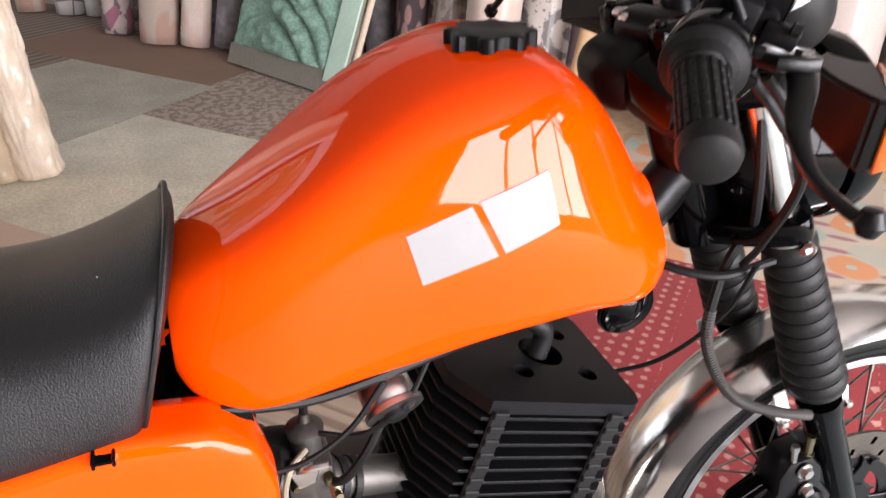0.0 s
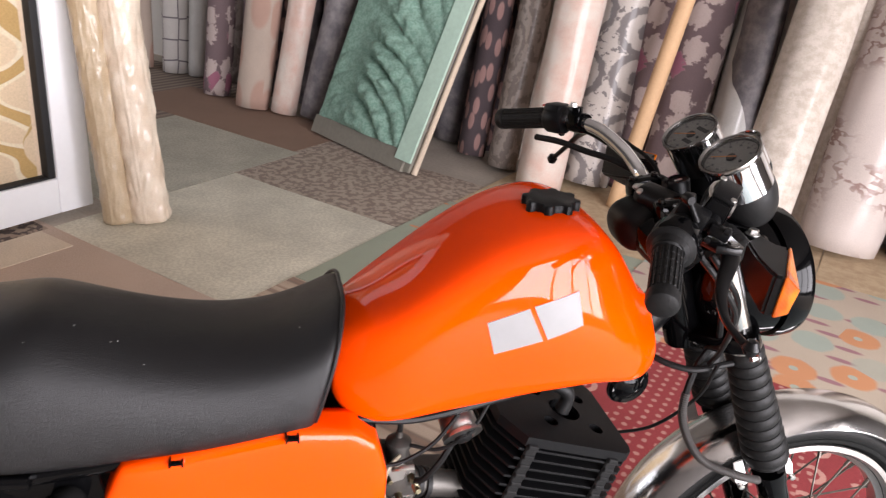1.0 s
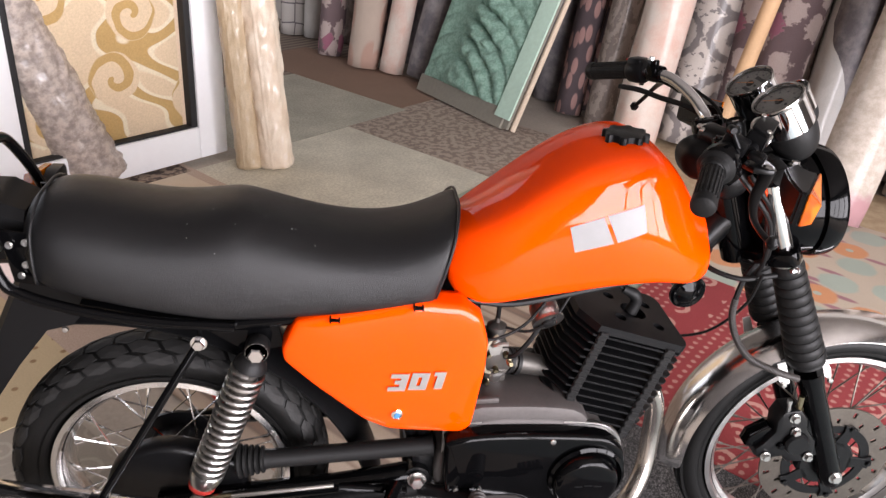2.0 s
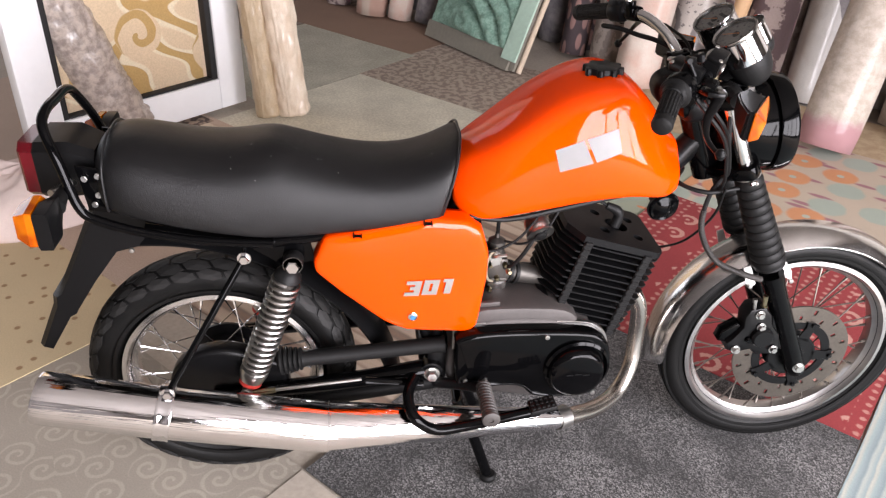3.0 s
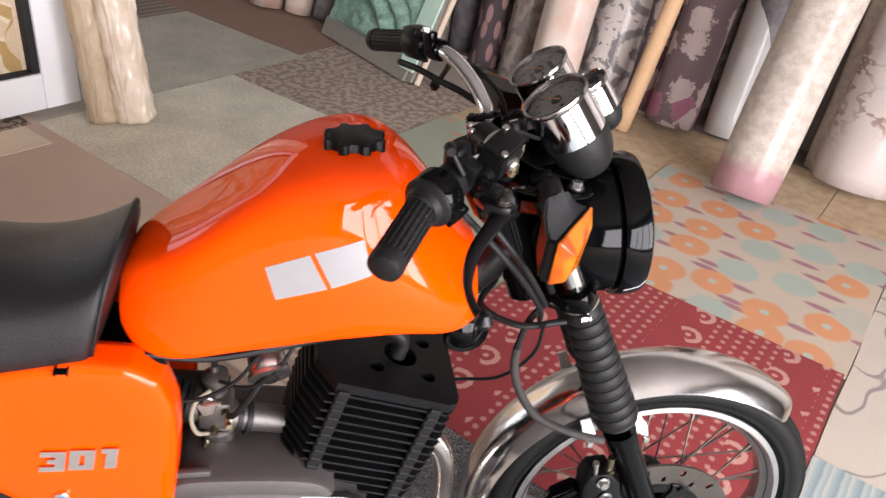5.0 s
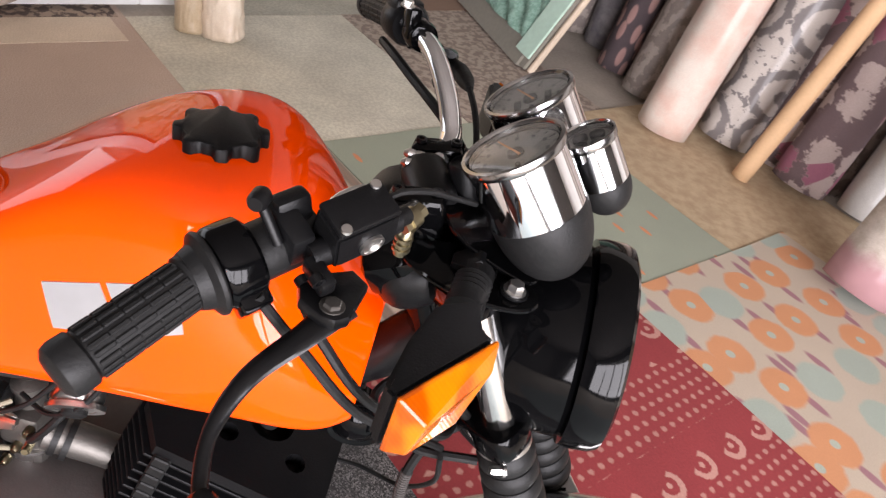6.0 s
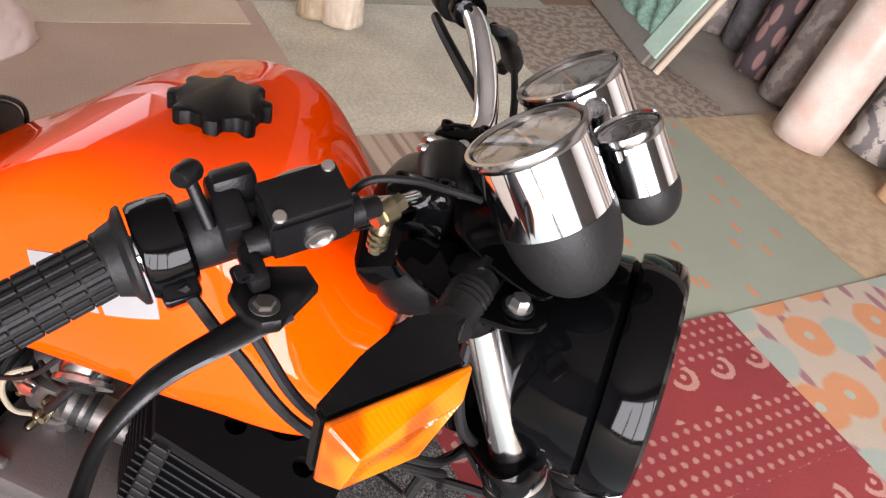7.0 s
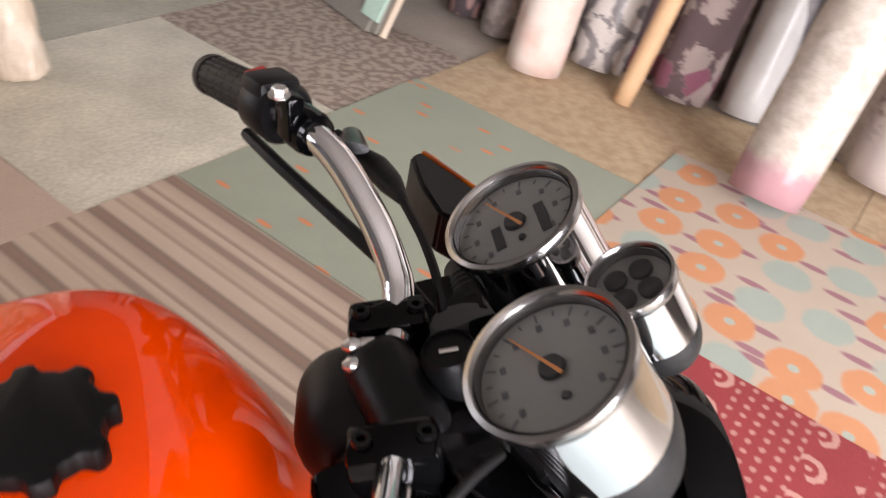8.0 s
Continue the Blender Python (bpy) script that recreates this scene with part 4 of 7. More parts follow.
def tank_ring(x, zb, zt, w, share, s, m):
    """Cross-section: a narrow ridge at the seat that broadens into soft shoulders at the filler and falls to a snub nose."""
    h = zt - zb
    half = [(0.0, zt), (0.5 * s * w, zt - 0.015 * h), (s * w, zt - 0.06 * h), ((s + (1 - s) * m) * w, zt - 0.35 * h), (w, zb + share * h), (w, zb + 0.12 * h),
            (0.93 * w, zb), (0.7 * w, zb - 0.01 * h), (0.3 * w, zb + 0.02)]
    return [V((x, TANK_Y - y, z)) for y, z in half] + [V((x, TANK_Y, zb + 0.03))] + [V((x, TANK_Y + y, z)) for y, z in half[:0:-1]]


def b_spline(rows, steps, ring):
    """Uniform cubic B-spline over rows of points: closed when ring, else running out to both ends."""
    n, out = len(rows), []
    for i in range(n if ring else n - 1):
        b, c = rows[i], rows[(i + 1) % n]
        a = rows[i - 1] if ring or i else [2 * p - q for p, q in zip(rows[0], rows[1])]
        d = rows[(i + 2) % n] if ring or i + 2 < n else [2 * p - q for p, q in zip(rows[-1], rows[-2])]
        for k in range(steps):
            t = k / steps
            f = ((1 - t) ** 3 / 6, (3 * t ** 3 - 6 * t * t + 4) / 6, (-3 * t ** 3 + 3 * t * t + 3 * t + 1) / 6, t ** 3 / 6)
            out.append([p * f[0] + q * f[1] + r * f[2] + o * f[3] for p, q, r, o in zip(a, b, c, d)])
    return out if ring else out + [rows[-1]]


along_tank = b_spline([tank_ring(*r) for r in TANK], 6, False)
TANK_SKIN = [list(r) for r in zip(*b_spline([list(c) for c in zip(*along_tank)], 5, True))]
tank = part("fuel_tank", loft(TANK_SKIN), M_orange, bike, "gloss orange fuel tank", smooth=180)
RIGHT_SKIN = np.array([p[:] for r in TANK_SKIN for p in r if p.y < 0.0 and p.z > 0.80])


def knob(n_lobes, r0, r1, h, steps=96):
    out = []
    for k in range(steps):
        a = 2 * math.pi * k / steps
        c = math.cos(n_lobes * a)
        out.append(((r0 + (r1 - r0) * max(-0.35, min(1, c * 1.6))) * math.cos(a), (r0 + (r1 - r0) * max(-0.35, min(1, c * 1.6))) * math.sin(a)))
    return slab(out, h, None, 0.003, 2)


CAP = pose(0.799, -0.008, 1.0165, -1.5, -2.0, 20)
part("filler_cap", join(lathe([(0, 0), (0.031, 0), (0.031, 0.013), (0, 0.013)], 28), knob(8, 0.0365, 0.0415, 0.027)), M_plastic, tank, "black lobed filler cap", m=CAP)


def on_tank(x, z, lift=0.0):
    """The tank's right skin at x and z: a plane through the nearest points of the skin."""
    near = RIGHT_SKIN[np.argsort((RIGHT_SKIN[:, 0] - x) ** 2 + (RIGHT_SKIN[:, 2] - z) ** 2)[:10]]
    a = np.column_stack([np.ones(len(near)), near[:, 0] - x, near[:, 2] - z])
    return float(np.linalg.lstsq(a, near[:, 1], rcond=None)[0][0]) - lift


def emblem(corners, name="emblem"):
    """A flat silver shape that follows the tank's skin, between four corners given in x and z."""
    a, b, c, d = [V(p) for p in corners]
    n = 10
    bm = bmesh.new()
    sheets = []
    for lift in (-0.003, 0.0012):
        rows = []
        for i in range(n + 1):
            for_row = []
            for j in range(n + 1):
                p = a.lerp(b, i / n).lerp(d.lerp(c, i / n), j / n)
                for_row.append(bm.verts.new((p.x, on_tank(p.x, p.y, lift), p.y)))
            rows.append(for_row)
        sheets.append(rows)
    lo, hi = sheets
    for i in range(n):
        for j in range(n):
            bm.faces.new((hi[i][j], hi[i + 1][j], hi[i + 1][j + 1], hi[i][j + 1]))
            bm.faces.new((lo[i][j], lo[i][j + 1], lo[i + 1][j + 1], lo[i + 1][j]))
    for i in range(n):
        for j in (0, n):
            bm.faces.new((lo[i][j], lo[i + 1][j], hi[i + 1][j], hi[i][j]))
            bm.faces.new((lo[j][i], lo[j][i + 1], hi[j][i + 1], hi[j][i]))
    bmesh.ops.recalc_face_normals(bm, faces=bm.faces)
    return part(name, bm, M_silver, tank, "flat silver emblem shape", smooth=30)


# -- seat --
SEAT = [  # x, z of the lower edge, z of the top, half width
    (-0.205, 0.815, 0.872, 0.066), (-0.198, 0.795, 0.897, 0.098), (-0.172, 0.778, 0.914, 0.122), (-0.120, 0.765, 0.914, 0.134), (-0.040, 0.748, 0.895, 0.140), (0.040, 0.733, 0.890, 0.142), (0.095, 0.724, 0.899, 0.141), (0.135, 0.722, 0.904, 0.140), (0.175, 0.723, 0.893, 0.138), (0.250, 0.728, 0.870, 0.135), (0.330, 0.734, 0.856, 0.132), (0.400, 0.741, 0.860, 0.130), (0.450, 0.747, 0.877, 0.128), (0.490, 0.753, 0.898, 0.124), (0.510, 0.757, 0.912, 0.116), (0.521, 0.768, 0.900, 0.098)]


def seat_ring(x, zb, zt, w):
    h = zt - zb
    half = [(0.0, zt), (0.36 * w, zt - 0.002), (0.7 * w, zt - 0.026 * min(1, h / 0.17)), (0.93 * w, zt - 0.36 * h), (w, zb + 0.3 * h), (0.985 * w, zb + 0.06 * h), (0.93 * w, zb), (0.4 * w, zb + 0.004)]
    lean = 0.30 * max(0.0, (x - 0.44) / 0.076) ** 1.5
    def at(y, z):
        return V((x - lean * (zt - z), y, z))
    return [at(y, z) for y, z in half] + [at(0, zb + 0.004)] + [at(-y, z) for y, z in half[:0:-1]]


seat = part("seat", loft([seat_ring(*r) for r in SEAT]), M_leather, bike, "black leatherette dual seat with dust specks", smooth=180)
sub = seat.modifiers.new("round", "SUBSURF")
sub.levels = sub.render_levels = 3


def seat_piping(row, lift):
    x, zb, zt, w = row
    pts = [V((p.x, p.y * lift, p.z + (0.001 if p.z > zb + 0.05 else 0))) for p in seat_ring(x, zb, zt, w)[:7]]
    path = pts[::-1] + [V((p.x, -p.y, p.z)) for p in pts[1:]]
    return tube(path, 0.0028, 8, 5)


part("piping", seat_piping((0.509, 0.757, 0.908, 0.1165), 0.985), M_leather, seat)
part("piping", seat_piping((-0.178, 0.781, 0.9095, 0.118), 0.985), M_leather, seat)

# -- steered front: turned a little to the right --
STEER_AXIS = V((-0.438, 0, 0.899))
STEER_AT = V((1.035, 0, 0.90))
FRONT = pose(0, 0, 0.1, -1.6) @ Matrix.Translation(-V((0, 0, 0.1))) @ Matrix.Translation(STEER_AT) @ Matrix.Rotation(radians(-3.5), 4, STEER_AXIS) @ Matrix.Translation(-STEER_AT)
AXLE_F, AXLE_R = V((1.393, 0, 0.314)), V((-0.018, -0.008, 0.308))
RAKE = 0.488


UNSTEER = FRONT.inverted()


def fork_x(z):
    return 1.39 - RAKE * (z - 0.31)


def wheel_frame(at, turn=None):
    """z along the axle, towards the right side of the motorcycle."""
    m = Matrix.Translation(at) @ Matrix.Rotation(radians(90), 4, "X")
    return turn @ m if turn is not None else m


def tyre_profile(R, rim, w, n=14):
    pts = [(rim - 0.006, -w * 0.30)]
    for k in range(n + 1):
        a = -math.pi * 0.86 + 2 * math.pi * 0.86 * k / n
        pts.append((rim + (R - rim) * (0.5 + 0.5 * math.cos(a)) ** 0.75, w * 0.5 * math.sin(a) * (1.0 if abs(a) > 0.5 else 1.0)))
    pts.append((rim - 0.006, w * 0.30))
    return pts


def tread_blocks(R, w, n, rows, depth, rim):
    """Raised six-sided tread blocks, interlocking round the tyre and over its shoulders."""
    bm = bmesh.new()

    def at(a, c, lift):
        r = rim + (R - rim) * (0.5 + 0.5 * math.cos(c)) ** 0.75 + lift * math.cos(c)
        return V((r * math.cos(a), r * math.sin(a), (w * 0.5 + lift) * math.sin(c)))

    for i in range(n):
        for j, (c0, dc, skew) in enumerate(rows):
            a0 = 2 * math.pi * (i + (0.5 if j % 2 else 0)) / n
            da = math.pi / n
            cell = [(s * da + skew * t, t * dc) for s, t in ((0, -1), (1, -0.5), (1, 0.5), (0, 1), (-1, 0.5), (-1, -0.5))]
            lo = [bm.verts.new(at(a0 + a * 0.93, c0 + c * 0.92, -0.005)) for a, c in cell]
            hi = [bm.verts.new(at(a0 + a * 0.86, c0 + c * 0.85, depth)) for a, c in cell]
            top = bm.verts.new(at(a0, c0, depth + 0.0008))
            for k in range(6):
                bm.faces.new((hi[k], hi[(k + 1) % 6], top))
                bm.faces.new((lo[k], lo[(k + 1) % 6], hi[(k + 1) % 6], hi[k]))
    bmesh.ops.recalc_face_normals(bm, faces=bm.faces)
    return bm


def spoke_wheel(name, at, R, rim, w, hub_r, hub_w, tread, turn=None, label="", wire=M_chrome, alloy=M_rim):
    m = wheel_frame(at, turn)
    tyre = part(name, lathe(tyre_profile(R, rim, w), 96, m, closed=True), M_tyre, bike, label, smooth=50)
    if tread:
        part("tread", tread_blocks(R, w, *tread, rim), M_tread, tyre, smooth=False, m=m)
    for s in (-1, 1):
        part("sidewall_ring", lathe([(rim + 0.022, s * w * 0.468), (rim + 0.026, s * w * 0.476), (rim + 0.03, s * w * 0.478), (rim + 0.026, s * w * 0.46)], 96, m, closed=True), M_tyre, tyre)
    d = 0.006
    prof = [(rim + 0.012, w * 0.34), (rim + 0.012, w * 0.34 + d), (rim + 0.002, w * 0.36 + d), (rim - 0.004, w * 0.30), (rim - 0.016, w * 0.18), (rim - 0.019, 0.0),
            (rim - 0.016, -w * 0.18), (rim - 0.004, -w * 0.30), (rim + 0.002, -w * 0.36 - d), (rim + 0.012, -w * 0.34 - d), (rim + 0.012, -w * 0.34), (rim - 0.008, -w * 0.2), (rim - 0.01, 0), (rim - 0.008, w * 0.2)]
    part("rim", lathe(prof, 96, m, closed=True), alloy, tyre, "bright alloy rim")
    part("hub", lathe([(0, -hub_w / 2), (hub_r * 0.5, -hub_w / 2), (hub_r, -hub_w * 0.42), (hub_r, -hub_w * 0.36), (hub_r * 0.72, -hub_w * 0.3), (hub_r * 0.72, hub_w * 0.3), (hub_r, hub_w * 0.36), (hub_r, hub_w * 0.42), (hub_r * 0.5, hub_w / 2), (0, hub_w / 2)], 32, m), M_satin, tyre)
    n = 36
    for k in range(n):
        side = -1 if k % 2 else 1
        a = 2 * math.pi * k / n
        b = a + (0.62 if (k // 2) % 2 else -0.62)
        p = V(((rim - 0.016) * math.cos(a), (rim - 0.016) * math.sin(a), side * w * 0.1))
        q = V((hub_r * 0.93 * math.cos(b), hub_r * 0.93 * math.sin(b), side * hub_w * 0.39))
        nip = p + (q - p).normalized() * 0.016
        part("spoke", join(rod(nip, q, 0.0019, 6), rod(p, nip, 0.0035, 6)), wire, tyre, m=m)
    return tyre


front_tyre = spoke_wheel("front_wheel", AXLE_F, 0.317, 0.2475, 0.082, 0.062, 0.105, None, FRONT, "narrow black road tyre on a spoked chrome rim", M_wire, M_rim_dull)
spoke_wheel("rear_wheel", AXLE_R, 0.305, 0.217, 0.112, 0.085, 0.12, (32, [(-1.08, 0.36, 0.03), (-0.54, 0.36, 0.04), (0.0, 0.36, 0.0), (0.54, 0.36, -0.04), (1.08, 0.36, -0.03)], 0.0032), None, "wide block-tread tyre on a spoked chrome rim")
FW = wheel_frame(AXLE_F, FRONT)
# circumferential grooves of the front tyre, as thin raised ribs between them
for off in (-0.024, -0.008, 0.008, 0.024):
    r = 0.2475 + 0.0695 * (0.5 + 0.5 * math.sqrt(1 - (abs(off) / 0.041) ** 2)) ** 0.75
    part("tread_rib", lathe([(r - 0.004, off - 0.006), (r + 0.0022, off - 0.0055), (r + 0.0022, off + 0.0055), (r - 0.004, off + 0.006)], 96, FW, closed=True), M_tyre, front_tyre)

# brake disc with drilled slots on the right of the front wheel
DISC_Y = 0.058


def brake_disc():
    bm = bmesh.new()
    n, r0, r1 = 96, 0.098, 0.147
    lay = []
    for z in (0.0, 0.005):
        lay.append([[bm.verts.new((r * math.cos(2 * math.pi * k / n), r * math.sin(2 * math.pi * k / n), z)) for k in range(n)] for r in (r0, 0.106, 0.118, 0.124, 0.138, r1)])
    for k in range(n):
        j = (k + 1) % n
        for a in range(5):
            if (a == 1 and k % 8 == 0) or (a == 3 and k % 8 in (4,)):
                continue
            bm.faces.new((lay[1][a][k], lay[1][a][j], lay[1][a + 1][j], lay[1][a + 1][k]))
            bm.faces.new((lay[0][a][k], lay[0][a + 1][k], lay[0][a + 1][j], lay[0][a][j]))
        for a in (0, 5):
            bm.faces.new((lay[0][a][k], lay[0][a][j], lay[1][a][j], lay[1][a][k]))
    bmesh.ops.recalc_face_normals(bm, faces=bm.faces)
    return bm


disc = part("brake_disc", brake_disc(), M_disc, front_tyre, "slotted steel brake disc", m=FW @ Matrix.Translation((0, 0, DISC_Y)))
FD = FW @ Matrix.Translation((0, 0, DISC_Y + 0.0055))
part("disc_carrier", lathe([(0, 0.0), (0.058, 0), (0.062, 0.003), (0.058, 0.006), (0.03, 0.006), (0.028, 0.02), (0, 0.02)], 36, FD), M_satin, front_tyre)
for k in range(5):
    part("carrier_arm", slab([(0.05, -0.016), (0.088, -0.012), (0.103, -0.018), (0.106, 0.0), (0.103, 0.018), (0.088, 0.012), (0.05, 0.016)], 0.006, FD @ Matrix.Rotation(2 * math.pi * k / 5, 4, "Z"), 0.001, 1), M_satin, front_tyre)
    bolt(FD @ (Matrix.Rotation(2 * math.pi * k / 5, 4, "Z") @ V((0.1, 0, 0.006))), FD.to_3x3() @ V((0, 0, 1)), 0.006, front_tyre, M_satin, "disc_bolt")


part("carrier_ring", lathe([(0.079, 0.0), (0.0995, 0.0), (0.0995, 0.005), (0.079, 0.005)], 64, FD @ Matrix.Translation((0, 0, -0.004)), closed=True), M_satin, front_tyre)


# -- fork legs --
def fork_leg(side):
    y = 0.088 * side
    def P(z):
        return V((fork_x(z), y, z))
    leg = part("fork_leg", lathe([(0, 0), (0.017, 0.0), (0.024, 0.01), (0.0255, 0.03), (0.0255, 0.30), (0.028, 0.315), (0.028, 0.335), (0, 0.335)], 28, FRONT @ aim(P(0.275), P(0.62))), M_black, bike, "gloss black fork leg")
    prof, zz, length, nb = [(0.018, 0.0), (0.036, 0.002)], 0.0, (P(0.835) - P(0.6)).length, 11
    for k in range(nb):
        t = k / (nb - 1)
        r = 0.0385 - 0.0085 * t
        z0 = 0.006 + (length - 0.02) * k / nb
        z1 = 0.006 + (length - 0.02) * (k + 1) / nb
        prof += [(r - 0.0035, z0), (r, z0 + (z1 - z0) * 0.25), (r, z0 + (z1 - z0) * 0.75), (r - 0.003, z1 - 0.0005)]
    prof += [(0.0265, length - 0.012), (0.0265, length), (0.018, length)]
    part("gaiter", lathe(prof, 32, FRONT @ aim(P(0.6), P(0.835))), M_rubber, leg, "ribbed black rubber gaiter")
    part("band", lathe([(0.0272, 0), (0.0285, 0.001), (0.0285, 0.006), (0.0272, 0.007)], 28, FRONT @ aim(P(0.826), P(0.9)), closed=True), M_steel, leg, "bright clamp band")
    bolt(FRONT @ V((fork_x(0.829) + 0.004, y - 0.034 * 1, 0.823)), (-1, -0.3, 0), 0.005, leg, name="clamp_screw", h=0.012)
    part("stanchion", rod(FRONT @ P(0.80), FRONT @ P(1.0), 0.0175, 28), M_guard, leg, "chromed fork tube")
    bolt(FRONT @ P(1.012), FRONT.to_3x3() @ (P(1.1) - P(1.0)), 0.017, leg, M_plastic, "cap_bolt", 0.016)
    bolt(FRONT @ V((1.393, y + 0.026 * side, 0.31)), FRONT.to_3x3() @ V((0, side, 0)), 0.011, leg, M_steel, "axle_nut", 0.008)
    return leg


for side in (-1, 1):
    fork_leg(side)


def yoke(z, name, pad, thick):
    x = fork_x(z)
    pts = smooth_outline([(x + 0.028, 0.088), (x + 0.005, 0.122), (x - 0.03, 0.1), (x - 0.075, 0.04), (x - 0.085, 0), (x - 0.075, -0.04), (x - 0.03, -0.1), (x + 0.005, -0.122), (x + 0.028, -0.088), (x + 0.012, -0.04), (x + 0.012, 0.04)], 5)
    m = FRONT @ Matrix.Translation((x, 0, z)) @ Matrix.Rotation(radians(-26), 4, "Y") @ Matrix.Translation((-x, 0, -thick / 2))
    return part(name, slab([(p.x, p.y) for p in pts], thick, m, 0.004, 2), M_black, bike)


upper_yoke, lower_yoke = yoke(0.995, "upper_yoke", 0, 0.024), yoke(0.842, "lower_yoke", 0, 0.03)
part("steering_head", rod((1.075, 0, 0.80), (0.995, 0, 0.985), 0.03, 24), M_black, bike)

# -- chromed front mudguard --
def mudguard(at, R, half, a0, a1, depth, m, mat, name, n=40, thick=0.0025, label=""):
    prof = []
    for k in range(15):
        t = -1 + 2 * k / 14
        prof.append((R - depth * abs(t) ** 2.6, half * t))
    prof = [(prof[0][0] - 0.004, prof[0][1] + 0.004)] + prof + [(prof[-1][0] - 0.004, prof[-1][1] - 0.004)]
    outer, inner = [], []
    for i in range(n + 1):
        a = a0 + (a1 - a0) * i / n
        taper = 1.0 - 0.25 * max(0, (abs(2 * i / n - 1) - 0.93) / 0.07) ** 2
        c, s = math.cos(a), math.sin(a)
        outer.append([V((at.x + r * c, y * taper, at.z + r * s)) for r, y in prof])
        inner.append([V((at.x + (r - thick) * c, y * taper * 0.985, at.z + (r - thick) * s)) for r, y in prof])
    rings = [o + i[::-1] for o, i in zip(outer, inner)]
    return part(name, loft(rings), mat, bike, label, m=m)


guard = mudguard(V((1.385, 0, 0.31)), 0.350, 0.060, radians(51), radians(188), 0.03, FRONT, M_guard, "front_mudguard", label="chromed front mudguard")
for side in (-1, 1):
    rear_ = [(1.1923, 0.587), (1.208, 0.5937), (1.2323, 0.543), (1.2202, 0.531), (1.2077, 0.545)]
    ahead = [(1.255, 0.622), (1.2674, 0.6314), (1.3085, 0.581), (1.3203, 0.548), (1.2851, 0.573), (1.2696, 0.593)]
    for pts, sx, sz in ((rear_, 1.2165, 0.541), (ahead, 1.3115, 0.556)):
        stay = part("stay", slab(pts, 0.004, FRONT @ Matrix.Translation((0, 0.086 * side, 0)) @ SIDE_PLANE, 0.001, 1), M_white, guard, "white painted mudguard bracket", smooth=False)
        part("stay_screw", lathe([(0, 0), (0.006, 0), (0.005, 0.005), (0, 0.006)], 10, FRONT @ aim((sx, 0.090 * side, sz), (sx, side, sz))), M_steel, stay)

# -- brake caliper behind the right leg --
cal = part("brake_caliper", slab([(1.228, 0.486), (1.262, 0.492), (1.283, 0.470), (1.292, 0.440), (1.318, 0.41), (1.325, 0.372), (1.312, 0.352), (1.27, 0.350), (1.255, 0.366), (1.215, 0.356), (1.196, 0.364), (1.19, 0.385), (1.204, 0.40), (1.222, 0.432), (1.218, 0.46)], 0.05, FRONT @ Matrix.Translation((0, -0.112, 0)) @ SIDE_PLANE, 0.008, 2), M_satin, bike, "black brake caliper")
part("piston_housing", lathe([(0, 0), (0.027, 0), (0.027, 0.012), (0.022, 0.018), (0, 0.018)], 28, FRONT @ aim((1.27, -0.110, 0.41), (1.27, -1, 0.41))), M_satin, cal)
for x, z in ((1.25, 0.474), (1.262, 0.438), (1.309, 0.371), (1.215, 0.37)):
    bolt(FRONT @ V((x, -0.116, z)), (0, -1, 0), 0.0085, cal)
part("bracket", slab([(1.29, 0.46), (1.335, 0.47), (1.355, 0.36), (1.31, 0.36)], 0.012, FRONT @ Matrix.Translation((0, -0.1, 0)) @ SIDE_PLANE, 0.003, 1), M_satin, cal)
part("banjo", join(rod((1.262, -0.1, 0.47), (1.258, -0.1, 0.52), 0.006, 10), lathe([(0, 0), (0.009, 0), (0.009, 0.014), (0, 0.014)], 6, aim((1.262, -0.1, 0.478), (1.258, -0.1, 0.52)))), M_brass, cal, m=FRONT)
part("pad_cover", slab([(1.172, 0.385), (1.178, 0.41), (1.212, 0.436), (1.232, 0.425), (1.205, 0.378)], 0.034, FRONT @ Matrix.Translation((0, -0.1, 0)) @ SIDE_PLANE, 0.004, 2), M_black, cal)
part("bleed_nipple", join(rod((1.236, -0.106, 0.486), (1.232, -0.106, 0.508), 0.004, 8), rod((1.232, -0.106, 0.505), (1.231, -0.106, 0.514), 0.0055, 8)), M_steel, cal, m=FRONT)
for x, z in ((1.285, 0.40), (1.24, 0.40)):
    part("guide_pin", lathe([(0, 0), (0.009, 0), (0.009, 0.006), (0.006, 0.01), (0, 0.01)], 16, FRONT @ aim((x, -0.112, z), (x, -1, z))), M_black, cal)

# -- side panels --
PANEL = [(0.229, 0.726), (0.206, 0.668), (0.209, 0.645), (0.262, 0.590), (0.352, 0.510), (0.400, 0.486), (0.540, 0.476), (0.558, 0.492), (0.572, 0.620), (0.572, 0.680), (0.556, 0.733), (0.520, 0.757), (0.448, 0.764), (0.303, 0.738)]


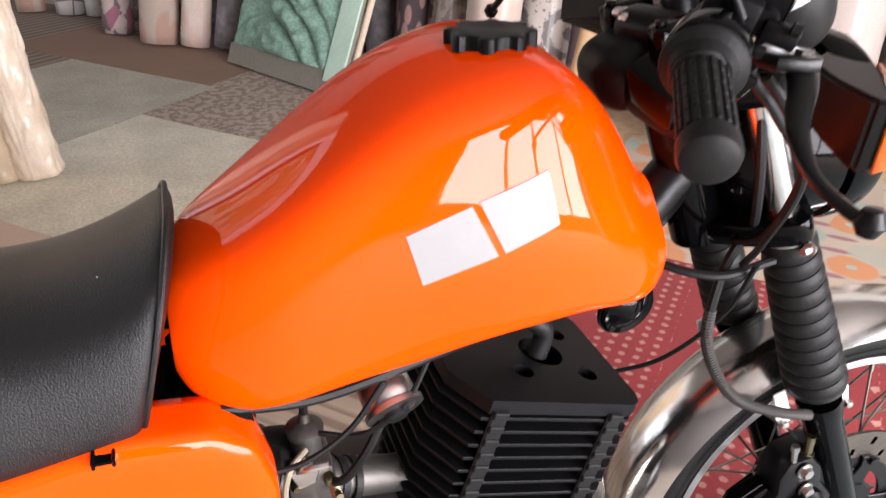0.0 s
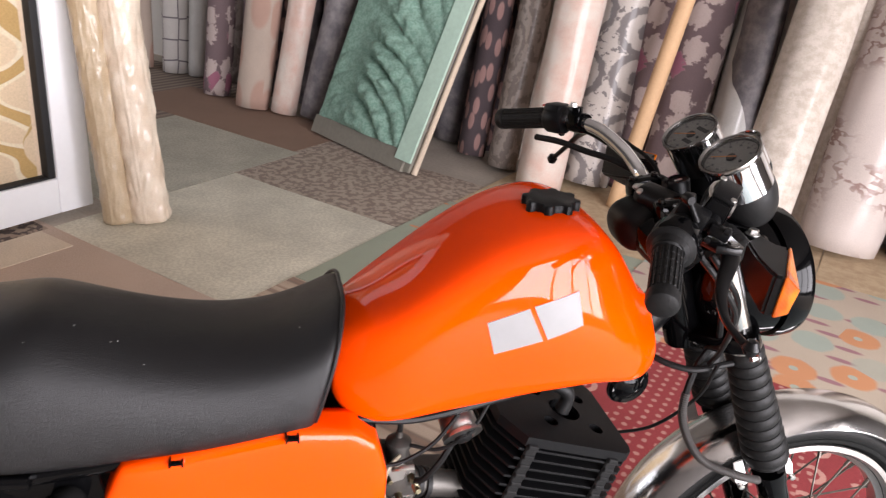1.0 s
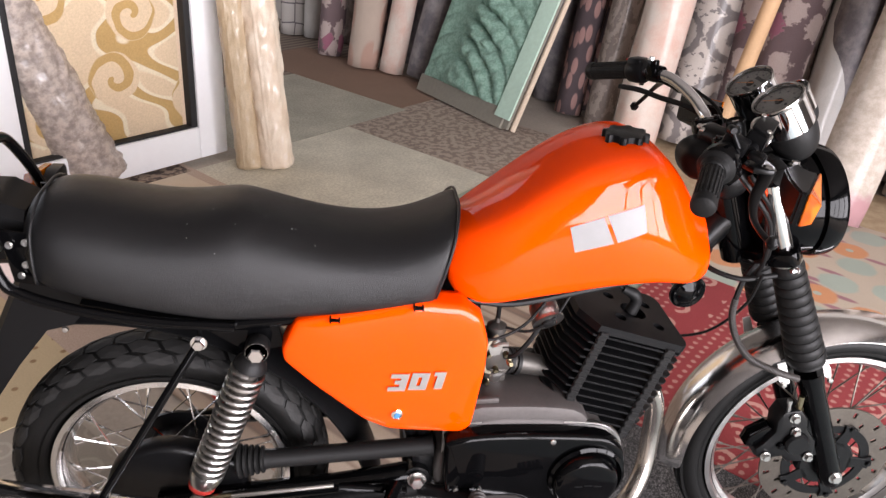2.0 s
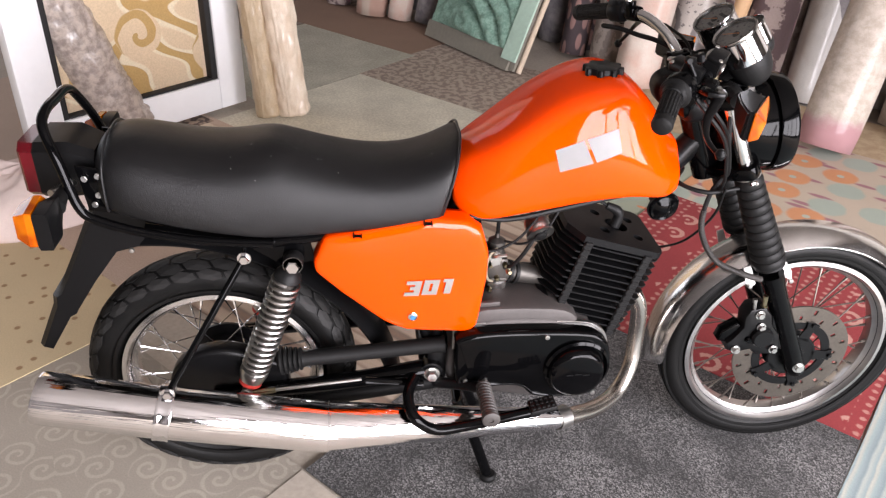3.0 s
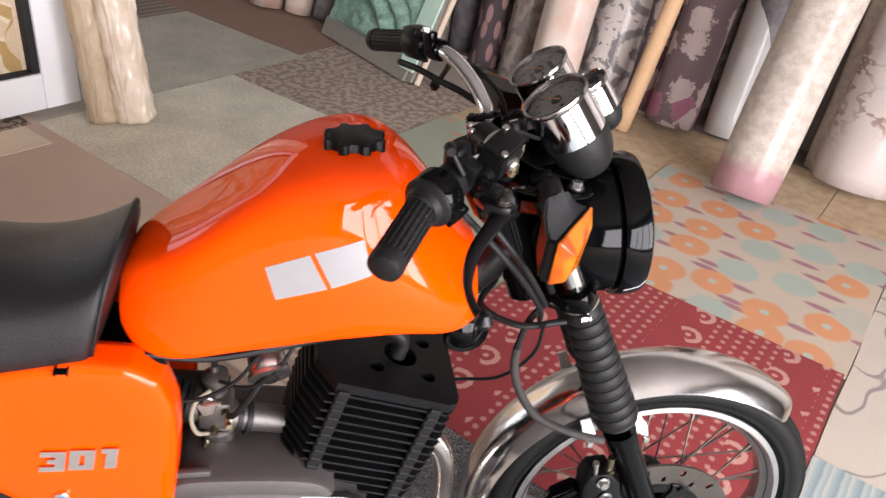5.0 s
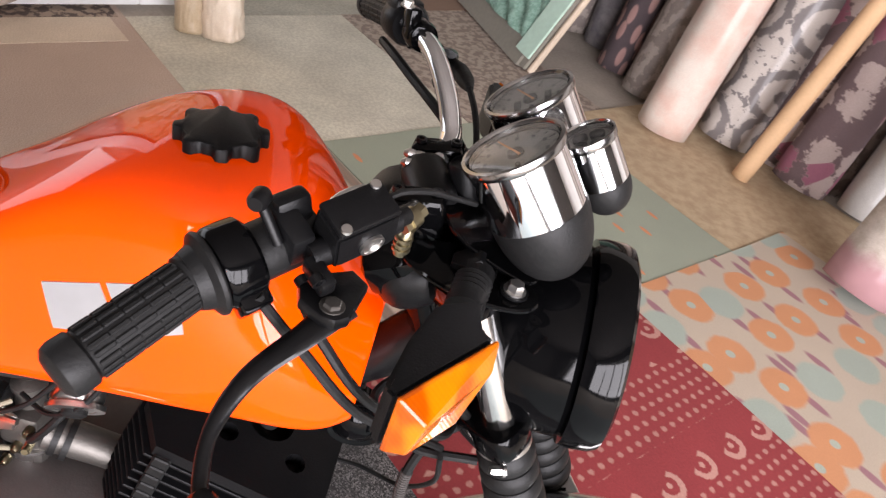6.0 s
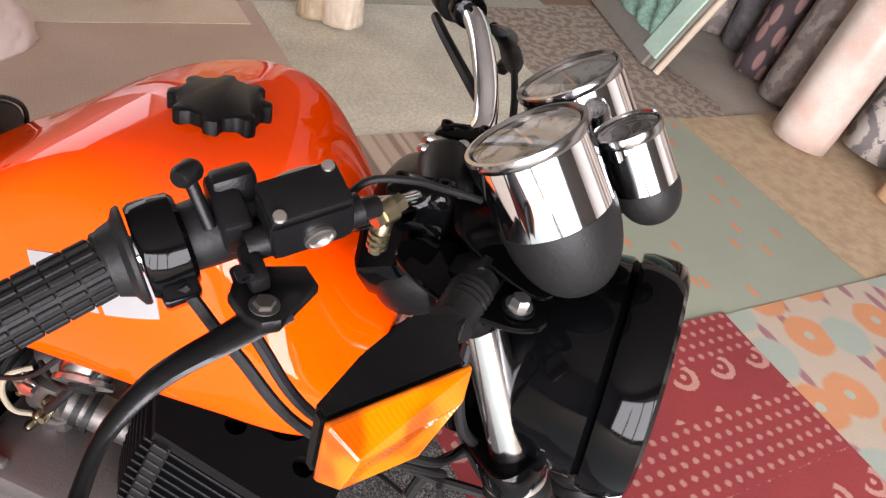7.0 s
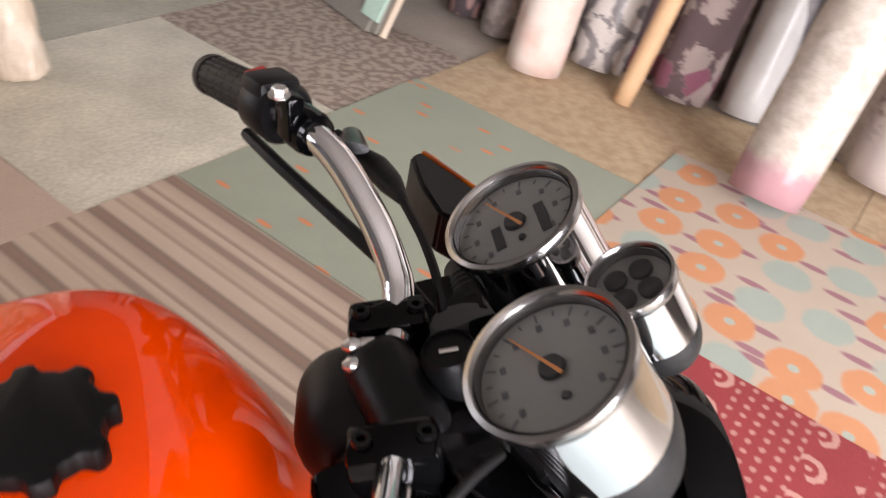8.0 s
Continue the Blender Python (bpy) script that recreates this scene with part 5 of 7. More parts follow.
def side_panel(side):
    cx, cz = 0.42, 0.635
    base = [V((x, z)) for x, z in PANEL]
    outline = []
    for i, p in enumerate(base):
        q = base[(i + 1) % len(base)]
        a, b = p.lerp(q, 0.07), p.lerp(q, 0.93)
        outline += [a, p.lerp(q, 0.5), b]
    rings = []
    for inset, y in ((0.0, 0.085), (0.0, 0.126), (0.003, 0.134), (0.010, 0.139), (0.05, 0.142), (0.09, 0.1435)):
        ring = []
        for p in outline:
            d = V((cx - p.x, cz - p.y))
            f = min(0.85, inset / max(d.length, 1e-4))
            upper = max(0.0, (p.y + d.y * f - 0.665)) * 0.05
            ring.append(V((p.x + d.x * f, side * (y - upper), p.y + d.y * f)))
        rings.append(ring)
    bm = loft(rings, False)
    bm.verts.ensure_lookup_table()
    n = len(outline)
    last = bm.verts[-n:]
    mid = bm.verts.new((cx, side * 0.144, cz))
    for i in range(n):
        bm.faces.new((last[i], last[(i + 1) % n], mid))
    bmesh.ops.recalc_face_normals(bm, faces=bm.faces)
    ob = part("side_panel", bm, M_orange, bike, "gloss orange side panel", smooth=180)
    s = ob.modifiers.new("round", "SUBSURF")
    s.levels = s.render_levels = 2
    sol = ob.modifiers.new("thickness", "SOLIDIFY")
    sol.thickness, sol.offset = 0.002, -1
    for x, z in ((0.298, 0.7305), (0.44, 0.7555)):
        part("clip", join(box(0.017, 0.02, 0.003, Matrix.Translation((x, side * 0.131, z)), 0.001, 1), box(0.003, 0.022, 0.008, Matrix.Translation((x - 0.0075, side * 0.131, z)), 0.001, 1), box(0.003, 0.022, 0.008, Matrix.Translation((x + 0.0075, side * 0.131, z)), 0.001, 1)), M_black, ob)
    lock = part("lock", lathe([(0, 0), (0.0105, 0), (0.0105, 0.003), (0.008, 0.0045), (0, 0.0045)], 20, aim((0.413, side * 0.143, 0.531), (0.413, side, 0.531))), M_chrome, ob, "chrome lock screw with blue cap")
    part("lock_cap", lathe([(0, 0), (0.006, 0), (0.005, 0.002), (0, 0.0025)], 14, aim((0.413, side * 0.1475, 0.531), (0.413, side, 0.531))), M_bluecap, lock)
    return ob


panel_right = side_panel(-1)
side_panel(1)


SEGMENTS = {"3": [(0, 0.76, 1, 1), (0.3, 0.4, 1, 0.62), (0, 0, 1, 0.24), (0.6, 0.24, 1, 0.4), (0.6, 0.62, 1, 0.76)],
            "0": [(0, 0.76, 1, 1), (0, 0, 1, 0.24), (0, 0.24, 0.4, 0.76), (0.6, 0.24, 1, 0.76)],
            "1": [(0.28, 0, 0.74, 1), (0.08, 0.78, 0.28, 1)]}


def digit(ch):
    bms = []
    for x0, z0, x1, z1 in SEGMENTS[ch]:
        w, h = 0.032, 0.037
        pts = [(x0 * w + z0 * h * 0.2, z0 * h), (x1 * w + z0 * h * 0.2, z0 * h), (x1 * w + z1 * h * 0.2, z1 * h), (x0 * w + z1 * h * 0.2, z1 * h)]
        bms.append(slab(pts, 0.0016, None, 0.0, 1))
    return join(*bms)


for k, ch in enumerate("301"):
    at = Matrix(((1, 0, 0, 0.392 + 0.0375 * k), (0, 0, -1, -0.1467), (-0.0, 1, 0, 0.588 + 0.002 * k), (0, 0, 0, 1)))
    part("numeral", digit(ch), M_film, panel_right, "silver block numeral " + ch, smooth=False, m=at)

# -- tank emblem: two slanted silver shapes --
emblem(((0.690, 0.905), (0.744, 0.928), (0.767, 0.883), (0.703, 0.861)))
emblem(((0.750, 0.931), (0.810, 0.953), (0.822, 0.905), (0.773, 0.885)))

# -- handlebar --
BAR_LEFT = [UNSTEER @ V(p) for p in ((0.9943, 0.090, 1.040), (0.992, 0.113, 1.050), (0.9759, 0.1457, 1.0723), (0.9478, 0.1939, 1.0917), (0.9106, 0.2524, 1.0889), (0.8792, 0.3145, 1.0734), (0.8506, 0.3759, 1.0534))]
BAR_RIGHT = [UNSTEER @ V(p) for p in ((0.818, -0.293, 1.034), (0.840, -0.257, 1.045), (0.867, -0.213, 1.060), (0.896, -0.182, 1.070), (0.928, -0.150, 1.076), (0.958, -0.118, 1.068))]
bar_path = BAR_RIGHT + [V((0.981, -0.085, 1.044)), V((0.985, -0.045, 1.032)), V((0.985, 0.0, 1.030))] + BAR_LEFT
bar = part("handlebar", tube(bar_path, 0.0112, 18, 5), M_chrome, bike, "chromed tubular handlebar", m=FRONT)
GRIP_ENDS = {-1: (UNSTEER @ V((0.8579, -0.2232, 1.0569)), UNSTEER @ V((0.8125, -0.302, 1.031))), 1: (UNSTEER @ V((0.898, 0.277, 1.084)), UNSTEER @ V((0.8475, 0.3825, 1.051)))}
for side in (-1, 1):
    a, b = GRIP_ENDS[side]
    axis = aim(a, b)
    length = (b - a).length
    grip = part("grip", lathe([(0, -0.004), (0.0195, -0.004), (0.0195, 0.003), (0.0172, 0.005), (0.0168, length - 0.018), (0.0188, length - 0.016), (0.0192, length - 0.006), (0.0175, length - 0.001), (0.013, length + 0.002), (0, length + 0.003)], 32, FRONT @ axis), M_rubber, bike, "ribbed black rubber grip")
    seg = (length - 0.025) / 5
    segs = [(0.006 + seg * k, 0.006 + seg * (k + 1) - 0.0004) for k in range(5)]
    for k in range(18):
        an = 2 * math.pi * k / 18
        for z0, z1 in segs:
            part("rib", box(0.0022, 0.0034, z1 - z0, FRONT @ axis @ Matrix.Rotation(an, 4, "Z") @ Matrix.Translation((0.0173, 0, (z0 + z1) / 2)), 0.0007, 1), M_rubber, grip, smooth=False)

# right: throttle housing, switch collar with knob, brake lever and master cylinder
ax_r = aim(V((0.9409, -0.1305, 1.0850)), V((0.867, -0.213, 1.060)))
drop_ = ax_r.inverted().to_3x3() @ V((0.0225, -0.0210, -0.0220)).normalized()
LOWER = Matrix.Translation((0, 0, 0.098)) @ Matrix.Rotation(math.atan2(drop_.y, drop_.x), 4, "Z") @ Matrix.Translation((0.024, 0, 0))
thr = part("throttle_housing", join(lathe([(0, 0.086), (0.026, 0.086), (0.029, 0.089), (0.0295, 0.1), (0.029, 0.110), (0.027, 0.113), (0, 0.114)], 40), box(0.026, 0.026, 0.022, LOWER @ Matrix.Translation((-0.001, 0, 0.001)), 0.003)), M_black, bike, "gloss black throttle housing", m=ax_r)
part("flange", lathe([(0, 0.1145), (0.029, 0.1145), (0.0298, 0.116), (0.029, 0.1185), (0.023, 0.122), (0.020, 0.130), (0, 0.130)], 32, ax_r), M_rubber, thr)
part("switch_collar", lathe([(0, 0.038), (0.0185, 0.038), (0.0195, 0.042), (0.0195, 0.054), (0.021, 0.056), (0.021, 0.078), (0.0205, 0.087), (0, 0.087)], 28, ax_r), M_rubber, thr)
KNOB_A, KNOB_B = UNSTEER @ V((0.903, -0.198, 1.086)), UNSTEER @ V((0.886, -0.195, 1.114))
part("choke_knob", join(rod(KNOB_A, KNOB_B, 0.0038, 12), lathe([(0, -0.008), (0.005, -0.008), (0.0068, -0.005), (0.0068, 0.005), (0.005, 0.008), (0, 0.008)], 16, Matrix.Translation(KNOB_B) @ Matrix.Rotation(radians(90), 4, "X"))), M_plastic, thr, m=FRONT)
along = V((0.669, 0.709, 0.223)).normalized()
ahead_ = V((0.743, -0.615, -0.273))
ahead_ = (ahead_ - along * ahead_.dot(along)).normalized()
upward = ahead_.cross(along)
MC = Matrix((ahead_, upward, -along)).transposed().to_4x4()
MC.translation = V((0.948, -0.1805, 1.121))
body = [V((-0.014, -0.006, 0)), V((0.014, -0.006, 0)), V((0.0165, -0.036, 0)), V((0.008, -0.044, 0)), V((-0.008, -0.044, 0)), V((-0.0165, -0.034, 0))]
shell = loft([[p * k + V((0, (1 - k) * -0.02, z)) for p in body] for z, k in ((0.024, 0.96), (0.021, 1.0), (-0.021, 1.0), (-0.025, 0.94))])
bmesh.ops.bevel(shell, geom=shell.edges[:], offset=0.002, segments=2, affect="EDGES")
mc = part("master_cylinder", join(shell, rod((0.002, -0.034, 0.036), (0.002, -0.034, -0.034), 0.0105, 20), rod((0.002, -0.036, -0.032), (0.0, -0.040, -0.046), 0.007, 16)), M_plastic, bike, "black brake master cylinder with sight glass", m=MC)
lid = part("reservoir_lid", box(0.029, 0.006, 0.047, Matrix.Translation((0, -0.003, 0)), 0.0022), M_plastic, mc, m=MC)
for x, z in ((-0.0109, -0.018), (0.0109, 0.018)):
    part("lid_screw", lathe([(0, 0), (0.0042, 0), (0.0036, 0.002), (0, 0.0022)], 12, MC @ pose(x, -0.0006, z, -90)), M_steel, lid)
part("sight_glass", lathe([(0, 0), (0.0095, 0), (0.0095, 0.0025), (0.0075, 0.003), (0.0068, 0.0015), (0, 0.0015)], 20, MC @ pose(0.0152, -0.026, -0.003, 0, 90, 0)), M_steel, mc, "round metal-rimmed sight glass")
# clamp that holds it on the bar, with its rear half and screws, and a pale metal arc
clamp = part("bar_bracket", join(box(0.040, 0.030, 0.018, MC @ Matrix.Translation((-0.022, -0.034, 0.037)), 0.004), box(0.016, 0.022, 0.026, MC @ Matrix.Translation((-0.033, -0.026, 0.030)) @ Matrix.Rotation(radians(20), 4, "Z"), 0.004), box(0.026, 0.016, 0.012, MC @ Matrix.Translation((0.016, -0.036, 0.036)), 0.003)), M_plastic, mc)
for x, y in ((0.020, -0.026), (0.006, -0.050)):
    part("bracket_screw", lathe([(0.0, 0.0), (0.005, 0.0), (0.005, 0.006), (0.0025, 0.006), (0.002, 0.003), (0.0, 0.003)], 14, MC @ pose(x, y, 0.043, 0, 90, 0)), M_satin, clamp)
# short arc added to stand for the bar's bend behind the lid
part("pale_arc", tube([MC @ V(p) for p in ((-0.011, -0.010, -0.024), (-0.0155, -0.009, -0.014), (-0.0172, -0.009, -0.003), (-0.0158, -0.009, 0.008), (-0.011, -0.010, 0.018))], 0.0036, 10, 5), M_steel, mc, "pale curved metal piece beside the lid")
banjo_at = V((0.976, -0.131, 1.080))
part("brake_union", join(lathe([(0, 0), (0.007, 0), (0.007, 0.006), (0, 0.006)], 6), lathe([(0, 0.006), (0.0085, 0.006), (0.0085, 0.016), (0, 0.016)], 20), lathe([(0, 0.016), (0.0065, 0.016), (0.0065, 0.024), (0, 0.024)], 6)), M_brass, mc, "yellow zinc plated union", m=aim(banjo_at, banjo_at + V((0.02, 0.04, 0.014))))
part("hose_end", join(tube([V((0.9805, -0.1195, 1.078)), V((0.980, -0.122, 1.066)), V((0.979, -0.123, 1.050))], [0.0055, 0.006, 0.0045], 12, 4), *[lathe([(0.004, -0.0012), (0.0072, -0.0012), (0.0072, 0.0012), (0.004, 0.0012)], 14, Matrix.Translation((0.9795, -0.1225, 1.066 - 0.005 * k)), closed=True) for k in range(3)]), M_brass, mc)
PIV = UNSTEER @ V((0.948, -0.2155, 1.052))
px_, py_ = PIV.x, PIV.y
part("lever_perch", slab([(p.x, p.y) for p in (V(c) for c in ((px_ - 0.03, py_ + 0.02), (px_ + 0.002, py_ + 0.044), (px_ + 0.016, py_ + 0.034), (px_ + 0.0135, py_ - 0.004), (px_ + 0.006, py_ - 0.012), (px_ - 0.004, py_ - 0.012), (px_ - 0.022, py_ - 0.002)))], 0.011, FRONT @ pose(0, 0, PIV.z, 0, 0, 0), 0.003), M_satin, mc)
bolt(FRONT @ (PIV + V((0, 0, 0.012))), FRONT.to_3x3() @ V((0, 0, 1)), 0.0065, mc, M_alu, "pivot_bolt", 0.003)
LEV = [UNSTEER @ V(p) for p in ((0.955, -0.205, 1.058), (0.937, -0.232, 1.047), (0.912, -0.262, 1.028), (0.902, -0.293, 1.009), (0.907, -0.320, 0.997), (0.9135, -0.3328, 0.9935))]


def lever(path, mirror=1):
    pts = spline([V((p.x, p.y * mirror, p.z)) for p in path], 5)
    rings = []
    n = len(pts)
    for i, p in enumerate(pts):
        t = i / (n - 1)
        d = (pts[min(i + 1, n - 1)] - pts[max(i - 1, 0)]).normalized()
        up = V((0, 0, 1)) - d * d.z
        up.normalize()
        sd = d.cross(up)
        w, h = 0.013 - 0.008 * min(1, t * 1.6), 0.0045
        rings.append([p + sd * w * math.cos(a) + up * h * math.sin(a) for a in (2 * math.pi * k / 12 for k in range(12))])
    ball = lathe([(0, -0.0105), (0.006, -0.0085), (0.0105, 0), (0.006, 0.0085), (0, 0.0105)], 16, Matrix.Translation(pts[-1]))
    return join(loft(rings), ball)


part("brake_lever", lever(LEV), M_satin, mc, "satin black brake lever with ball end", m=FRONT)

# left: switch cluster, clutch lever
ax_l = aim(V((0.9400, 0.2060, 1.0935)), V((0.8960, 0.2810, 1.0840)))
sw = part("handlebar_switch", join(lathe([(0, 0.045), (0.022, 0.045), (0.025, 0.05), (0.025, 0.078), (0.022, 0.083), (0, 0.083)], 28), box(0.036, 0.03, 0.034, Matrix.Translation((0.002, 0.012, 0.066)), 0.006)), M_plastic, bike, "black handlebar switch cluster", m=ax_l)
rise_ = ax_l.inverted().to_3x3() @ V((0.2, -0.55, 0.8))
part("red_mark", box(0.0025, 0.017, 0.0065, ax_l @ Matrix.Rotation(math.atan2(rise_.y, rise_.x), 4, "Z") @ Matrix.Translation((0.0222, 0, 0.0885)), 0.0008, 1), M_redmark, sw, "small red index mark")
part("clamp_collar", join(lathe([(0, 0.004), (0.016, 0.004), (0.0175, 0.01), (0.0175, 0.03), (0.016, 0.036), (0, 0.036)], 24), box(0.014, 0.034, 0.022, Matrix.Translation((0.012, 0.012, 0.02)), 0.003)), M_black, sw, m=ax_l)
bolt(ax_l @ V((0.02, 0.03, 0.02)), (0, 0, 1), 0.006, sw)
part("toggle", box(0.01, 0.014, 0.008, ax_l @ Matrix.Translation((-0.014, -0.024, 0.064)), 0.002), M_plastic, sw)
part("clutch_lever", lever([UNSTEER @ V(p) for p in ((0.965, 0.21, 1.085), (0.968, 0.255, 1.07), (0.972, 0.305, 1.045), (0.968, 0.35, 1.005), (0.962, 0.378, 0.978))]), M_satin, sw, "satin black clutch lever", m=FRONT)
part("cable_boot", tube([V((0.955, 0.252, 1.072)), V((0.972, 0.234, 1.068)), V((0.9851, 0.2157, 1.0663)), V((0.994, 0.190, 1.069)), V((1.0002, 0.163, 1.0725))], [0.005, 0.006, 0.0105, 0.0095, 0.004], 14, 4), M_rubber, sw)

# bar clamps and ignition
for y in (-0.05, 0.05):
    cl = part("bar_clamp", join(box(0.052, 0.03, 0.03, FRONT @ Matrix.Translation((0.985, y, 1.033)) @ Matrix.Rotation(radians(-15), 4, "Y"), 0.006), box(0.04, 0.026, 0.03, FRONT @ Matrix.Translation((0.992, y, 1.012)) @ Matrix.Rotation(radians(-20), 4, "Y"), 0.004)), M_black, bike)
    for dx in (-0.017, 0.017):
        part("socket_screw", lathe([(0.003, 0.001), (0.0055, 0), (0.0055, 0.004), (0.003, 0.004), (0.0028, 0.0012)], 14, FRONT @ Matrix.Translation((0.982 + dx, y, 1.0475 + dx * 0.25)), closed=True), M_satin, cl)
ign = part("ignition_lock", lathe([(0, 0), (0.017, 0), (0.0175, 0.03), (0.0155, 0.034), (0.0155, 0.031), (0, 0.031)], 24, FRONT @ pose(1.025, 0.005, 1.03, 0, -18, 0)), M_plastic, bike)
part("key_slot", box(0.012, 0.003, 0.002, FRONT @ pose(1.025, 0.005, 1.03, 0, -18, 0) @ Matrix.Translation((0, 0, 0.032)), 0.0005, 1), M_steel, ign)
part("head_shroud", join(box(0.085, 0.095, 0.075, FRONT @ pose(0.972, 0.018, 0.985, 0, -24, 0), 0.034, 6), box(0.07, 0.10, 0.07, FRONT @ pose(0.992, -0.045, 0.975, 10, -24, 12), 0.03, 5)), M_plastic, bike, "black shroud over the steering head", smooth=180)
part("clamp_pad", box(0.046, 0.085, 0.04, FRONT @ pose(0.988, -0.004, 1.028, 0, -15, 22), 0.0185, 6), M_plastic, bike, "black padded cover over the bar clamp", smooth=180)
part("cable_junction", box(0.05, 0.07, 0.05, FRONT @ pose(0.975, -0.06, 0.985, 20, -26, 10), 0.012), M_black, bike)
for k, y in enumerate((0.062, 0.072)):
    part("terminal", lathe([(0, 0), (0.0035, 0), (0.005, 0.003), (0.005, 0.010), (0.0042, 0.012), (0.005, 0.014), (0.005, 0.019), (0.002, 0.023), (0, 0.023)], 14, aim((0.978, 0.040 + 0.013 * k, 1.0365 + 0.003 * k), (0.95, 0.036 + 0.013 * k, 1.0375 + 0.003 * k))), M_steel, ign, "bright cable terminal")

# -- instruments --
def gauge(top, axis, r, can, depth, name, label):
    m = FRONT @ aim(top, V(top) + V(axis))
    ob = part(name, lathe([(r * 0.995, -can), (r * 0.995, -0.0055), (r * 0.93, -0.0055), (r * 0.9, -can)], 56, m, closed=True), M_chrome, bike, label)
    part("bezel", lathe([(r * 1.0, -0.006), (r * 1.035, -0.004), (r * 1.045, -0.001), (r * 1.03, 0.002), (r * 0.96, 0.0025), (r * 0.91, 0.0), (r * 0.89, -0.006)], 56, m, closed=True), M_bezel, ob, "dulled metal bezel")
    bowl = [(r * 0.93, -can + 0.002), (r * 1.0, -can), (r * 1.01, -can - 0.004)]
    for k in range(1, 11):
        a = k / 10 * math.pi / 2
        bowl.append((r * 1.01 * math.cos(a) ** 0.8, -can - 0.004 - (depth - can - 0.004) * math.sin(a)))
    bowl[-1] = (0, -depth)
    part("boot", lathe(bowl + [], 48, m), M_rubber, ob, "black rubber boot")
    dial = part("dial", lathe([(0, -0.009), (r * 0.89, -0.009), (r * 0.89, -0.0075), (0, -0.0075)], 40, m), M_dial, ob, "pale dial face")
    pane = part("glass", lathe([(0, -0.0012), (r * 0.9, -0.0012), (r * 0.9, 0.0004), (r * 0.6, 0.001), (0, 0.0013)], 40, m), M_glass, ob)
    pane.visible_shadow = False
    return ob, m, dial


UP = V((-0.615, -0.035, 0.788))
tach, m_t, d_t = gauge((1.046, -0.0604, 1.1228), UP, 0.0428, 0.060, 0.128, "rev_counter", "chrome-cased rev counter in a black rubber boot")
speedo, m_s, d_s = gauge((1.0485, 0.0620, 1.1208), UP, 0.0428, 0.060, 0.128, "speedometer", "chrome-cased speedometer in a black rubber boot")
small, m_c, d_c = gauge((1.1065, 0.0045, 1.1245), UP, 0.0250, 0.046, 0.080, "warning_light_gauge", "small chrome-cased warning light cluster")


def dial_marks(dial, m, r, n, a0, a1, needle, windows, peg):
    for k in range(n):
        a = radians(a0 + (a1 - a0) * k / (n - 1))
        part("tick", box(0.006 if k % 2 == 0 else 0.0035, 0.0011, 0.0004, m @ Matrix.Rotation(a, 4, "Z") @ Matrix.Translation((r * 0.78, 0, -0.0072))), M_tick, dial, smooth=False)
        if k % 2 == 0:
            part("numeral_bar", box(0.0045, 0.0032, 0.0004, m @ Matrix.Rotation(a, 4, "Z") @ Matrix.Translation((r * 0.62, 0, -0.0072)) @ Matrix.Rotation(-a, 4, "Z")), M_tick, dial, smooth=False)
    part("reset_peg", lathe([(0, -0.0073), (0.0026, -0.0073), (0.002, -0.006), (0, -0.006)], 14, m @ Matrix.Translation((*peg, 0))), M_ink, dial)
    part("spindle", lathe([(0, -0.0073), (r * 0.17, -0.0073), (r * 0.15, -0.0045), (0, -0.0045)], 20, m), M_ink, dial)
    part("needle", slab([(-0.008, -0.0011), (r * 0.72, -0.0004), (r * 0.72, 0.0004), (-0.008, 0.0011)], 0.0006, m @ Matrix.Rotation(radians(needle), 4, "Z") @ Matrix.Translation((0, 0, -0.005))), M_needle, dial, smooth=False)
    for x, y, w, h in windows:
        part("counter_window", box(w, h, 0.0008, m @ Matrix.Translation((x, y, -0.0071))), M_ink, dial, smooth=False)


dial_marks(d_t, m_t, 0.0428, 17, 50, 310, 211, [], (0.018, 0.002))
dial_marks(d_s, m_s, 0.0428, 15, 50, 310, 206, [(0.0066, 0.0167, 0.026, 0.0065), (0.0071, -0.0129, 0.020, 0.0065)], (0.0156, 0.001))
for k in range(4):
    a = radians(45 + 90 * k)
    part("warning_lamp", lathe([(0, -0.0074), (0.0068, -0.0074), (0.0068, -0.005), (0.005, -0.004), (0, -0.0038)], 18, m_c @ Matrix.Translation((0.0108 * math.cos(a), 0.0108 * math.sin(a), 0))), M_ink, d_c)
part("gauge_bracket", slab([(p.x, p.y) for p in smooth_outline([(1.02, -0.07), (1.09, -0.09), (1.11, -0.06), (1.10, 0), (1.11, 0.06), (1.09, 0.09), (1.02, 0.07), (1.0, 0)], 4)], 0.004, FRONT @ pose(0, 0, 1.026, 0, 0, 0) @ pose(1.05, 0, 0, 0, 12, 0) @ Matrix.Translation((-1.05, 0, 0)), 0.001, 1), M_black, bike)

